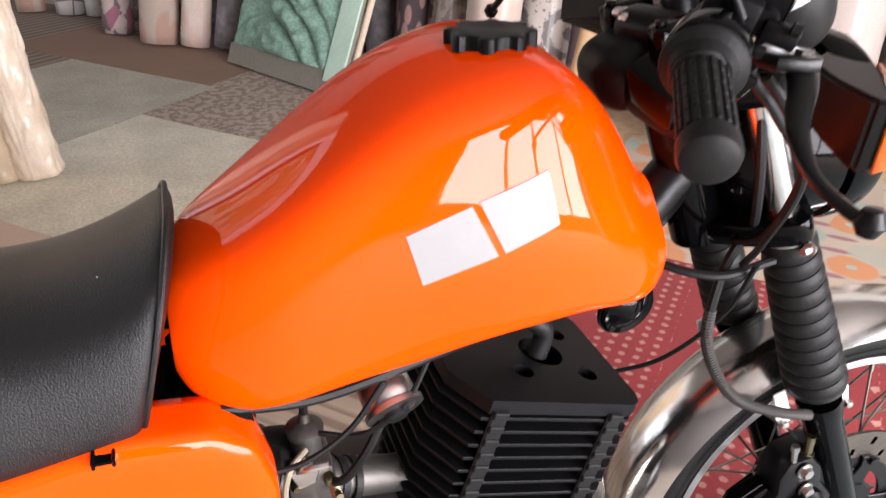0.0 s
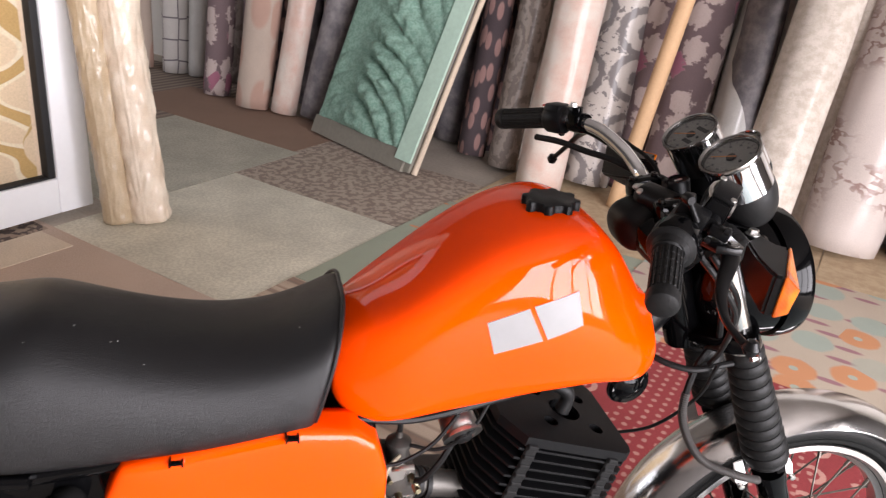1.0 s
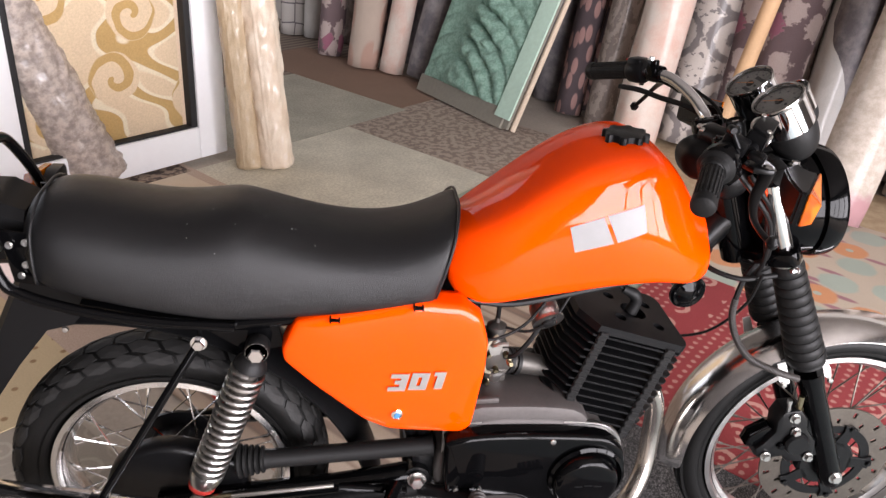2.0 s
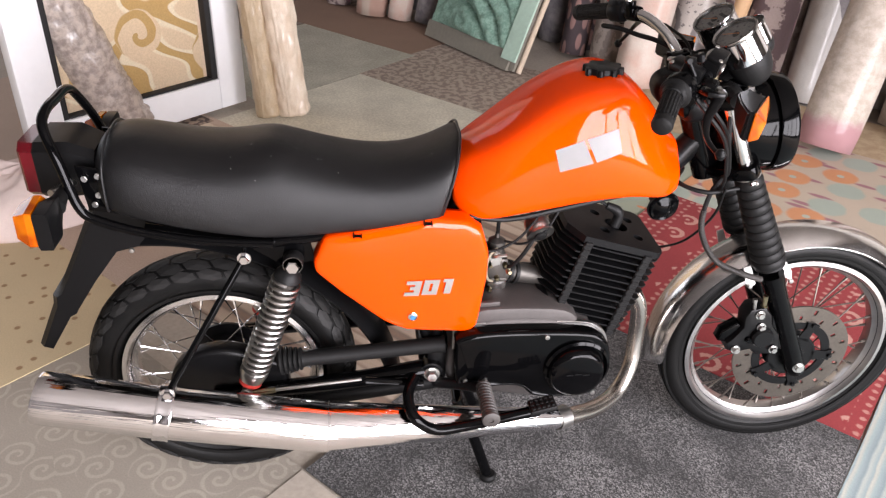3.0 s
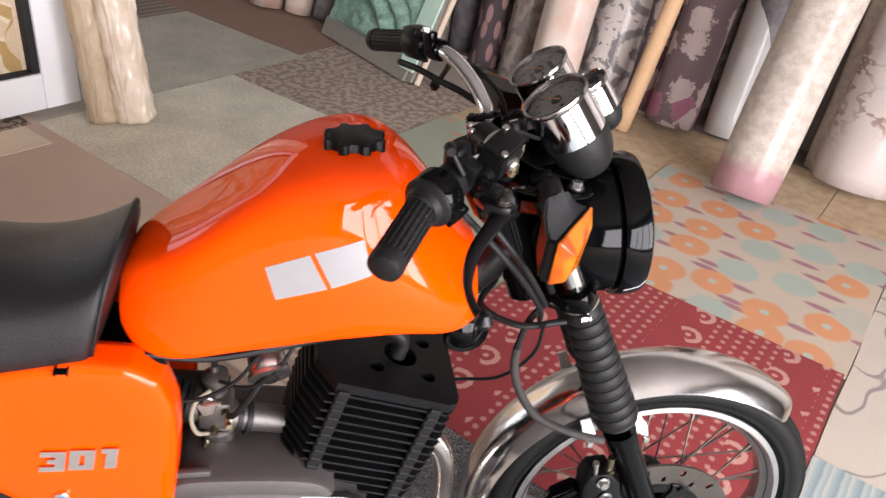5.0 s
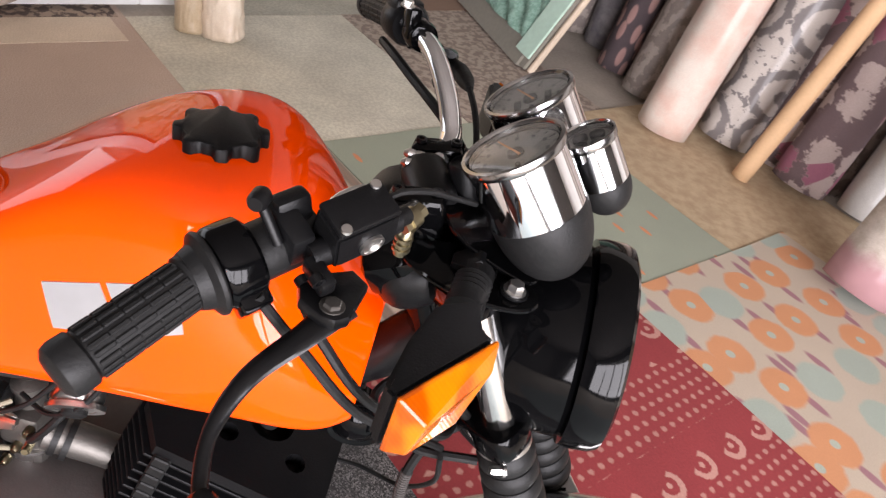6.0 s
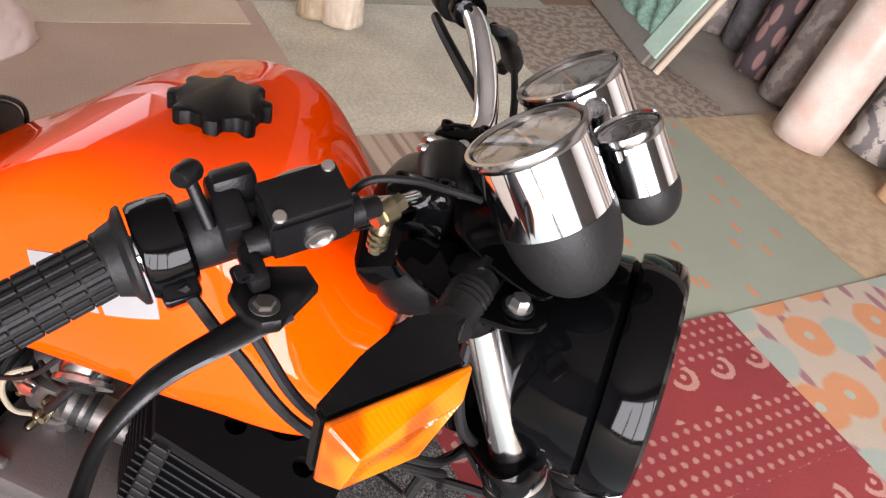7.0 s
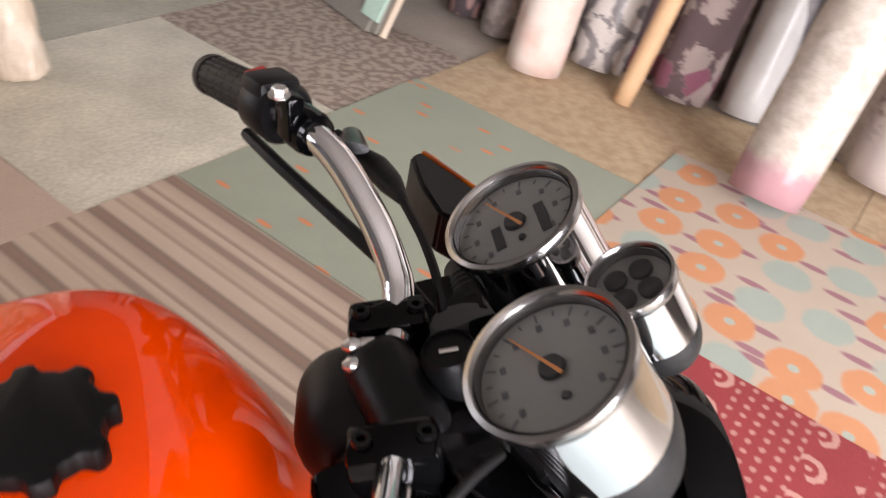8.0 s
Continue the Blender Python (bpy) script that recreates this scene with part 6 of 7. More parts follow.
# -- headlamp --
LAMP = FRONT @ pose(1.180, -0.012, 0.918, 0, 82, 0) @ Matrix.Scale(0.92, 4)  # z looks ahead, slightly up
lamp_shell = []
for k in range(9):
    a = math.pi / 2 * k / 8
    lamp_shell.append((0.108 * math.sin(a) ** 0.75, -0.012 - 0.125 * math.cos(a) ** 1.1))
lamp_shell[0] = (0, -0.137)
lamp = part("headlamp", lathe(lamp_shell + [(0.103, -0.004), (0, -0.004)], 56, LAMP), M_black, bike, "gloss black headlamp shell")
part("rim", lathe([(0.104, -0.006), (0.1135, -0.005), (0.116, 0.004), (0.1155, 0.026), (0.112, 0.035), (0.105, 0.039), (0.1, 0.036), (0.1, 0.0)], 64, LAMP, closed=True), M_black, lamp, "gloss black headlamp rim")
part("reflector", lathe([(0, -0.002), (0.1, -0.002), (0.1, 0.0), (0, 0.0)], 40, LAMP), M_chrome, lamp)
lens_ = part("lens", lathe([(0, 0.034), (0.1, 0.026), (0.1005, 0.03), (0.07, 0.042), (0, 0.048)], 48, LAMP), M_glass, lamp)
for side in (-1, 1):
    ear = part("lamp_bracket", slab([(p.x, p.y * -side) for p in smooth_outline([(1.108, -0.112), (1.104, -0.090), (1.080, -0.078), (1.04, -0.060), (0.995, -0.075), (0.99, -0.105), (1.035, -0.128), (1.085, -0.128)], 5)], 0.005, FRONT @ Matrix.Translation((0, 0, 1.0125)), 0.0015, 1), M_black, bike)
    for h, r in ((1.018, 0.0125), (1.0085, 0.012)):
        part("washer", lathe([(0.004, 0), (r, 0), (r, 0.0022), (0.004, 0.0022)], 20, FRONT @ Matrix.Translation((1.086, side * 0.1045, h)), closed=True), M_satin if r > 0.012 else M_steel, ear)
    bolt(FRONT @ V((1.086, side * 0.1045, 1.0215)), FRONT.to_3x3() @ V((0, 0, 1)), 0.0075, ear, M_steel, "mount_bolt")


# -- indicators --
def indicator(at, m, side, ahead, label):
    """A tapering black housing on a rubber stalk, with an amber prism lens towards ahead (+1 forward, -1 back)."""
    x, y, z = at
    rings = []
    for t, w, h, dx in ((0, 0.016, 0.018, 0.0), (0.25, 0.022, 0.026, 0.002), (0.55, 0.03, 0.036, 0.004), (1.0, 0.026, 0.036, 0.004)):
        yy = y + side * (0.005 + 0.085 * t)
        zz = z - 0.01 * t
        rings.append([V((x + ahead * dx + a * w * 0.5 - ahead * w * 0.5, yy, zz + b * h)) for a, b in ((-1, -0.8), (-0.8, -1), (0.8, -1), (1, -0.8), (1, 0.8), (0.8, 1), (-0.8, 1), (-1, 0.8))])
    ob = part("indicator", loft(rings), M_plastic, bike, label, m=m)
    part("stalk", tube([V((x - ahead * 0.008, y - side * 0.055, z + 0.004)), V((x - ahead * 0.008, y - side * 0.02, z + 0.004)), V((x - ahead * 0.008, y + side * 0.012, z))], [0.012, 0.013, 0.018], 14, 3), M_rubber, ob, m=m)
    outline = [(0.012, -0.022), (0.012, 0.016), (0.03, 0.034), (0.088, 0.027), (0.094, -0.036), (0.04, -0.044)]
    front = [(0.026, -0.016), (0.026, 0.01), (0.038, 0.022), (0.08, 0.018), (0.084, -0.024), (0.044, -0.030)]
    r0 = [V((x + ahead * 0.004, y + side * a, z + b)) for a, b in outline]
    r1 = [V((x + ahead * 0.016, y + side * a, z + b)) for a, b in outline]
    r2 = [V((x + ahead * 0.038, y + side * a, z + b)) for a, b in front]
    part("lens", loft([r0, r1, r2]), M_amber, ob, "amber prism lens", smooth=False, m=m)
    return ob




def front_indicator(mirror):
    """A swept-back indicator: rubber neck, wedge housing and a two-facet amber lens that looks ahead and outward."""
    flip = FRONT @ Matrix.Diagonal((1, mirror, 1, 1)) @ UNSTEER
    A, B, D, E = V((1.0645, -0.1755, 1.0415)), V((1.0045, -0.2510, 1.0365)), V((1.0040, -0.2490, 0.9810)), V((1.0520, -0.1930, 0.9690))
    n = V((0.78, -0.62, 0.05)).normalized()
    low = n * 0.006
    neck = V((1.036, -0.122, 1.020))
    back = [A - n * 0.012, B - n * 0.012, D - n * 0.012, E - n * 0.012]
    root = [neck + V((0.016, -0.012, 0.022)), neck + V((-0.018, -0.03, 0.02)), neck + V((-0.018, -0.03, -0.018)), neck + V((0.016, -0.012, -0.02))]
    bm = loft([root, [a.lerp(b, 0.5) - n * 0.004 for a, b in zip(root, back)], back, [A, B, D, E]])
    bmesh.ops.bevel(bm, geom=bm.edges[:], offset=0.003, segments=2, affect="EDGES")
    ob = part("indicator", bm, M_plastic, bike, "black swept-back indicator with amber lens", m=flip)
    prof = [(0, 0), (0.017, 0)]
    for k in range(4):
        prof += [(0.0165, 0.012 + 0.006 * k), (0.0176, 0.014 + 0.006 * k), (0.0165, 0.0175 + 0.006 * k)]
    prof += [(0.0165, 0.05), (0, 0.05)]
    part("rubber_neck", lathe(prof, 20, aim(V((1.047, -0.070, 1.014)), V((1.040, -0.13, 1.010)))), M_rubber, ob, m=flip)
    mid = lambda p, q, t: p.lerp(q, t)
    face = [mid(A, B, 0.05) + V((0, 0, -0.022)) + n * 0.010, mid(A, B, 0.86) + V((0, 0, -0.019)) + n * 0.021, mid(D, E, 0.10) + V((0, 0, 0.006)) + n * 0.017, mid(D, E, 0.9) + V((0, 0, 0.006)) + n * 0.010]
    lens = loft([[A, B, D, E], [p + low * 0.6 for p in (A, B, D, E)], face])
    bmesh.ops.bevel(lens, geom=lens.edges[:], offset=0.0012, segments=1, affect="EDGES")
    part("lens", lens, M_amber, ob, "amber prism lens", smooth=False, m=flip)
    return ob


front_indicator(1)
front_indicator(-1)

# -- horn and cables --
horn = part("horn", lathe([(0, -0.03), (0.016, -0.03), (0.018, -0.012), (0.030, 0), (0.036, 0.008), (0.036, 0.016), (0.033, 0.02), (0.027, 0.018), (0.02, 0.022), (0.012, 0.027), (0, 0.028)], 36, aim((0.986, 0.0, 0.722), (0.996, -0.097, 0.712))), M_black, bike, "gloss black horn under the tank")
part("horn_rim", lathe([(0.033, 0.009), (0.0375, 0.009), (0.0375, 0.014), (0.033, 0.014)], 36, aim((0.986, 0.0, 0.722), (0.996, -0.097, 0.712)), closed=True), M_satin, horn)
CABLE_A, CABLE_B = (0.986, -0.2085, 0.962), (0.9905, -0.2043, 0.9722)
CABLES = [
    ([(1.10, -0.07, 0.82), (1.065, -0.09, 0.78), (1.06, -0.10, 0.70), (1.10, -0.115, 0.63), (1.17, -0.12, 0.595), (1.225, -0.115, 0.575)], 0.0055, "brake_hose"),
    ([UNSTEER @ V(p) for p in ((0.900, -0.220, 1.058), (0.9083, -0.2184, 1.0465), (0.9364, -0.2189, 1.0186), CABLE_A, (1.055, -0.120, 0.850), (1.075, -0.080, 0.80))], 0.004, "throttle_cable"),
    ([UNSTEER @ V(p) for p in ((0.930, -0.205, 1.045), (0.9473, -0.2111, 1.0247), CABLE_B, (1.062, -0.115, 0.856), (1.085, -0.05, 0.81))], 0.004, "throttle_cable"),
    ([UNSTEER @ V((1.0002, 0.163, 1.0725)), UNSTEER @ V((1.012, 0.125, 1.065)), UNSTEER @ V((1.022, 0.095, 1.045)), (1.03, 0.07, 0.99), (1.06, 0.07, 0.90), (1.05, 0.05, 0.78), (0.98, 0.04, 0.72)], 0.0035, "clutch_cable"),
    ([UNSTEER @ V(p) for p in ((0.885, 0.290, 1.045), (0.9086, 0.2391, 1.0522), (0.938, 0.196, 1.050), (0.965, 0.154, 1.050), (0.995, 0.122, 1.040), (1.0219, 0.100, 1.02))], 0.0055, "switch_lead"),
    ([UNSTEER @ V(p) for p in ((0.950, -0.130, 1.075), (0.9641, -0.1205, 1.0986), (0.9875, -0.1002, 1.0973), (1.005, -0.078, 1.085), (1.0284, -0.0525, 1.070))], 0.0026, "switch_lead"),
    ([(1.03, 0.0, 0.80), (1.0, -0.06, 0.795), (1.05, -0.10, 0.79), (1.12, -0.10, 0.80)], 0.005, "wiring_loom"),
    ([(1.075, -0.10, 0.81), (1.085, -0.06, 0.72), (1.06, 0.0, 0.62), (1.0, 0.05, 0.57), (0.93, 0.06, 0.55)], 0.003, "speedometer_cable"),
    ([(1.06, -0.09, 0.99), (1.065, -0.105, 0.93), (1.08, -0.10, 0.87), (1.10, -0.08, 0.83)], 0.005, "brake_hose"),
    ([(1.03, 0.02, 1.0), (1.10, 0.03, 1.0), (1.14, 0.04, 0.98)], 0.006, "wiring_loom")]
for pts, r, name in CABLES:
    part(name, tube([V(p) for p in pts], r, 8, 8), M_rubber, bike, m=FRONT if name != "speedometer_cable" else None)
coil_pts = spline([V(p) for p in CABLES[0][0]], 8)
rings_ = []
for a, b in zip(coil_pts[12:], coil_pts[13:]):
    for k in range(3):
        q = a.lerp(b, k / 3)
        rings_.append(lathe([(0.0055, -0.0012), (0.007, -0.0006), (0.007, 0.0006), (0.0055, 0.0012)], 10, aim(q, b), closed=True))
tagged(part("hose_spring", join(*rings_), M_peg, bike, m=FRONT), kind="stuff")

# -- engine: crankcase, black clutch cover --
crank = part("crankcase", slab([(p.x, p.y) for p in smooth_outline([(0.50, 0.42), (0.50, 0.33), (0.56, 0.30), (0.70, 0.27), (0.80, 0.275), (0.852, 0.33), (0.86, 0.39), (0.84, 0.45), (0.78, 0.492), (0.62, 0.505), (0.53, 0.48)], 5)], 0.25, Matrix.Translation((0, -0.13, 0)) @ SIDE_PLANE, 0.014, 3), M_case, bike, "dull grey cast aluminium crankcase")
part("sprocket_housing", slab([(p.x, p.y) for p in smooth_outline([(0.55, 0.515), (0.60, 0.53), (0.76, 0.52), (0.78, 0.47), (0.60, 0.46), (0.54, 0.47)], 5)], 0.12, Matrix.Translation((0, -0.125, 0)) @ SIDE_PLANE, 0.012, 2), M_case, crank)
COVER = [(0.516, 0.478), (0.60, 0.492), (0.78, 0.487), (0.838, 0.470), (0.865, 0.43), (0.868, 0.36), (0.835, 0.305), (0.775, 0.295), (0.70, 0.302), (0.655, 0.335), (0.535, 0.335), (0.512, 0.36), (0.508, 0.45)]
cover = part("clutch_cover", slab([(p.x, p.y) for p in smooth_outline(COVER, 5)], 0.045, Matrix.Translation((0, -0.165, 0)) @ SIDE_PLANE, 0.01, 3), M_black, crank, "gloss black clutch cover", smooth=50)
part("gasket_edge", slab([(p.x, p.y) for p in smooth_outline([(x + (0.003 if x > 0.7 else -0.002), z + (0.0035 if z > 0.42 else 0.003)) for x, z in COVER], 5)], 0.012, Matrix.Translation((0, -0.1275, 0)) @ SIDE_PLANE, 0.001, 1), M_steel, crank)
part("round_cover", lathe([(0, 0.034), (0.052, 0.034), (0.06, 0.031), (0.0655, 0.022), (0.067, 0.0), (0.0, 0.0)], 48, aim((0.786, -0.160, 0.386), (0.786, -1, 0.386))), M_black, cover, "round gloss black cover with raised bars", smooth=50)
part("cover_collar", lathe([(0.067, 0.0), (0.076, 0.0), (0.076, 0.012), (0.07, 0.016), (0.067, 0.012)], 48, aim((0.79, -0.160, 0.390), (0.79, -1, 0.390)), closed=True), M_black, cover)
for k in range(3):
    part("raised_bar", box(0.014, 0.0012, 0.003, Matrix.Translation((0.768 + 0.019 * k, -0.1945, 0.389 + 0.002 * (k % 2))), 0.0004, 1), M_satin, cover)
for x, z in ((0.535, 0.36), (0.58, 0.36), (0.712, 0.478), (0.84, 0.31)):
    part("cover_screw", lathe([(0, 0), (0.006, 0), (0.0055, 0.004), (0, 0.005)], 12, aim((x, -0.164, z), (x, -1, z))), M_steel, cover)

# -- cylinder and head: finned block leaning forward --
CYL = pose(0.818, 0.005, 0.43, 0, 15.5, 0) @ Matrix.Diagonal((1.07, 1.07, 1.02, 1))
cyl = part("cylinder", join(lathe([(0, 0), (0.058, 0), (0.058, 0.22), (0, 0.22)], 32), box(0.10, 0.11, 0.21, Matrix.Translation((0, 0, 0.11)), 0.01)), M_fin, bike, "matt black finned cylinder", m=CYL)


def fin(front, rear, half, cx, cy, t):
    """A cooling fin: square in front, its rear corners cut back."""
    return slab([(-rear + cx, -half), (front - 0.012, -half), (front, -half + 0.012), (front, half - 0.012), (front - 0.012, half), (-rear + cx, half), (-rear, half - cy), (-rear, -half + cy)], t, None, 0.0008, 1)


n_fins = 13
for k in range(n_fins):
    t = k / (n_fins - 1)
    g = 0.01 * math.sin(t * 2.4)
    part("fin", fin(0.079 + g, 0.122 + g, 0.09, 0.028, 0.045, 0.004), M_fin, cyl, m=CYL @ Matrix.Translation((0.004, 0, 0.012 + 0.0170 * k)), smooth=False)


def pierced_plate(outline, holes, depth):
    """A plate with round holes right through it, its top at z = depth."""
    bm = bmesh.new()
    loops = [[V((x, y, depth)) for x, y in outline]]
    for x, y, r in holes:
        loops.append([V((x + r * math.cos(a), y + r * math.sin(a), depth)) for a in (2 * math.pi * k / 20 for k in range(20))])
    edges = []
    for pts in loops:
        vs = [bm.verts.new(p) for p in pts]
        edges += [bm.edges.new((vs[k], vs[(k + 1) % len(vs)])) for k in range(len(vs))]
    bmesh.ops.triangle_fill(bm, use_beauty=True, edges=edges)
    low = bmesh.ops.extrude_face_region(bm, geom=bm.faces[:])
    for g in low["geom"]:
        if isinstance(g, bmesh.types.BMVert):
            g.co.z -= depth
    bmesh.ops.recalc_face_normals(bm, faces=bm.faces)
    return bm


HOLES = [(-0.036, -0.038, 0.0115), (0.044, -0.038, 0.0115), (-0.036, 0.038, 0.0115), (0.044, 0.038, 0.0115), (0.004, 0.0, 0.026)]
head = part("cylinder_head", pierced_plate([(-0.094, -0.09), (0.072, -0.09), (0.083, -0.083), (0.088, -0.07), (0.088, 0.07), (0.083, 0.083), (0.072, 0.09), (-0.094, 0.09), (-0.124, 0.045), (-0.124, -0.045)], HOLES, 0.016), M_fin, cyl, "matt black cylinder head", smooth=False, m=CYL @ Matrix.Translation((0.004, 0, 0.225)))
for x, y, r in HOLES[:4]:
    part("head_nut", lathe([(0, 0), (0.0085, 0), (0.0085, 0.005), (0.004, 0.006), (0.004, 0.009), (0, 0.009)], 6, CYL @ Matrix.Translation((x + 0.004, y, 0.2205))), M_fin, head)
part("spark_plug_cap", tube([CYL @ V((0.004, 0, 0.238)), CYL @ V((0.004, 0, 0.262)), CYL @ V((-0.006, 0, 0.276)), CYL @ V((-0.03, 0.004, 0.280))], [0.013, 0.0115, 0.012, 0.009], 16, 4), M_rubber, head)
part("plug_lead", tube([CYL @ V((-0.03, 0.004, 0.280)), V((0.85, 0.02, 0.725)), V((0.92, 0.03, 0.735)), V((0.985, 0.02, 0.75))], 0.004, 8, 6), M_rubber, head)
for x in (-0.078, 0.058):
    part("damper_strip", box(0.019, 0.006, 0.222, CYL @ pose(x, -0.0905, 0.118, 0, 0, 0), 0.002, 1), M_rubber, cyl, "rubber damper strip across the fins")
    for k in range(n_fins):
        part("rubber_bead", box(0.017, 0.005, 0.0085, CYL @ Matrix.Translation((x, -0.0935, 0.021 + 0.0170 * k)), 0.0015, 1), M_rubber, cyl, smooth=False)

# -- exhaust --
pipe_pts = [V((0.905, -0.0, 0.50)), V((0.955, 0.0, 0.485)), V((0.988, 0.002, 0.43)), V((0.997, 0.0, 0.33)), V((0.988, -0.02, 0.25)), V((0.945, -0.06, 0.205)), V((0.87, -0.12, 0.212)), V((0.775, -0.17, 0.236))]
pipe = part("exhaust_pipe", tube(pipe_pts, 0.0205, 24, 6), M_pipe, bike, "bare steel exhaust header pipe")
part("exhaust_flange", lathe([(0.02, -0.02), (0.036, -0.02), (0.036, 0.005), (0.026, 0.01), (0.02, 0.01)], 28, aim((0.925, 0, 0.497), (0.99, 0, 0.47)), closed=True), M_steel, pipe)
MUF = [V((-0.338, -0.235, 0.4245)), V((-0.328, -0.235, 0.4220)), V((-0.11, -0.230, 0.366)), V((0.20, -0.222, 0.300)), V((0.225, -0.2215, 0.297)), V((0.41, -0.212, 0.281)), V((0.62, -0.192, 0.258)), V((0.745, -0.178, 0.244)), V((0.785, -0.167, 0.236))]
muf_r = [0.050, 0.0545, 0.0555, 0.0560, 0.0545, 0.0445, 0.031, 0.0255, 0.0250]
muffler = part("silencer", tube(MUF, muf_r, 48, 8), M_drawn, bike, "long chromed cigar silencer")
part("end_cap", lathe([(0.018, 0.012), (0.03, 0.004), (0.049, 0.0), (0.0505, -0.008), (0.02, -0.01)], 36, aim(MUF[0], MUF[0] + (MUF[0] - MUF[2])), closed=True), M_satin, muffler, "black tailpipe end")
for i0, r in ((2, 0.0570), (4, 0.0565)):
    p = MUF[i0]
    d = (MUF[i0 + 1] - MUF[i0 - 1]).normalized()
    part("clamp_band", lathe([(r - 0.002, -0.016), (r + 0.0022, -0.016), (r + 0.003, -0.014), (r + 0.0018, -0.008), (r + 0.0018, 0.008), (r + 0.003, 0.014), (r + 0.0022, 0.016), (r - 0.002, 0.016)] if i0 == 2 else [(r - 0.002, -0.002), (r + 0.001, -0.001), (r + 0.001, 0.001), (r - 0.002, 0.002)], 40, aim(p, p + d), closed=True), M_chrome, muffler)
part("clamp_ring", lathe([(0.025, -0.016), (0.0275, -0.016), (0.0275, 0.016), (0.025, 0.016)], 28, aim((0.772, -0.171, 0.2385), (0.8, -0.157, 0.234)), closed=True), M_steel, muffler)
part("clamp_lug", box(0.022, 0.02, 0.03, Matrix.Translation((-0.10, -0.235, 0.422)), 0.004), M_chrome, muffler)

# -- frame --
frame_ = part("backbone", tube([V((1.03, 0, 0.88)), V((0.95, 0, 0.80)), V((0.75, 0, 0.755)), V((0.55, 0, 0.735)), V((0.50, 0, 0.71))], 0.028, 18, 5), M_satin, bike, "black backbone frame tube")
part("seat_bracket", slab([(0.485, 0.757), (0.53, 0.750), (0.556, 0.742), (0.558, 0.722), (0.50, 0.720), (0.468, 0.742)], 0.035, Matrix.Translation((0, -0.098, 0)) @ SIDE_PLANE, 0.005, 1), M_black, frame_)
bolt((0.507, -0.098, 0.738), (0, -1, 0), 0.008, frame_)
for side in (-1, 1):
    y = side * 0.085
    part("seat_rail", tube([V((0.52, y, 0.735)), V((0.35, y * 1.2, 0.735)), V((0.10, y * 1.28, 0.705)), V((-0.12, y * 1.2, 0.735))], 0.013, 12, 6), M_black, frame_)
    part("down_tube", tube([V((0.50, y * 0.8, 0.72)), V((0.49, y * 0.9, 0.55)), V((0.465, y, 0.40)), V((0.45, y, 0.33))], 0.016, 12, 5), M_satin, frame_)
    part("rear_stay", tube([V((0.47, y, 0.36)), V((0.43, y * 0.95, 0.50)), V((0.38, y * 0.95, 0.64)), V((0.34, y, 0.73))], 0.012, 12, 5), M_satin, frame_)
    part("gusset", slab([(0.05, 0.715), (0.20, 0.72), (0.21, 0.66), (0.15, 0.645)], 0.004, Matrix.Translation((0, side * 0.112, 0)) @ SIDE_PLANE, 0.001, 1), M_black, frame_, smooth=False)
    sw_arm = part("swingarm", tube([V((0.465, side * 0.105, 0.35)), V((0.30, side * 0.115, 0.335)), V((0.12, side * 0.118, 0.32)), V((-0.03, side * 0.118, 0.305))], [0.026, 0.021, 0.02, 0.018], 16, 5), M_black, bike, "gloss black swinging arm")
    bolt((0.462, side * 0.132, 0.355), (0, side, 0), 0.014, sw_arm)
    bolt((-0.012, side * 0.135, 0.305), (0, side, 0), 0.013, sw_arm)
part("pivot_lug", join(box(0.05, 0.22, 0.11, Matrix.Translation((0.475, 0, 0.37)), 0.012), rod((0.462, -0.125, 0.355), (0.462, 0.125, 0.355), 0.026, 20)), M_satin, frame_)
part("battery_box", box(0.2, 0.15, 0.17, Matrix.Translation((0.40, 0.0, 0.63)), 0.01), M_plastic, bike)
part("airbox_duct", tube([V((0.52, 0.0, 0.60)), V((0.585, 0.0, 0.595)), V((0.62, 0, 0.585))], 0.032, 20, 4), M_rubber, bike)

# -- carburettor, inlet, ignition coil --
carb = part("carburettor", join(box(0.05, 0.06, 0.055, pose(0.61, -0.02, 0.585, 0, 0, 0), 0.008), rod((0.61, -0.02, 0.56), (0.61, -0.02, 0.64), 0.017, 20), box(0.046, 0.052, 0.05, pose(0.613, -0.02, 0.545, 0, 0, 0), 0.009), rod((0.575, -0.02, 0.585), (0.645, -0.018, 0.56), 0.024, 20)), M_alu, bike, "grey cast carburettor")
part("carb_top", lathe([(0, 0), (0.02, 0), (0.02, 0.008), (0.013, 0.013), (0.006, 0.016), (0.005, 0.026), (0, 0.026)], 20, aim((0.61, -0.02, 0.638), (0.61, -0.02, 0.8))), M_alu, carb)
part("throttle_cable", tube([V((0.61, -0.02, 0.66)), V((0.615, -0.02, 0.71)), V((0.66, -0.015, 0.745)), V((0.76, -0.01, 0.765))], 0.0045, 8, 6), M_rubber, carb)
part("choke_lever", tube([V((0.59, -0.045, 0.61)), V((0.60, -0.065, 0.63)), V((0.625, -0.07, 0.635))], 0.004, 8, 4), M_steel, carb)
part("float_bowl", lathe([(0, -0.028), (0.016, -0.028), (0.024, -0.018), (0.026, 0.0), (0.029, 0.002), (0.029, 0.007), (0, 0.007)], 28, Matrix.Translation((0.612, -0.024, 0.545))), M_steel, carb)
part("fuel_hose", tube([V((0.69, -0.06, 0.69)), V((0.665, -0.075, 0.65)), V((0.64, -0.07, 0.61)), V((0.625, -0.045, 0.59))], 0.005, 8, 6), M_rubber, carb)
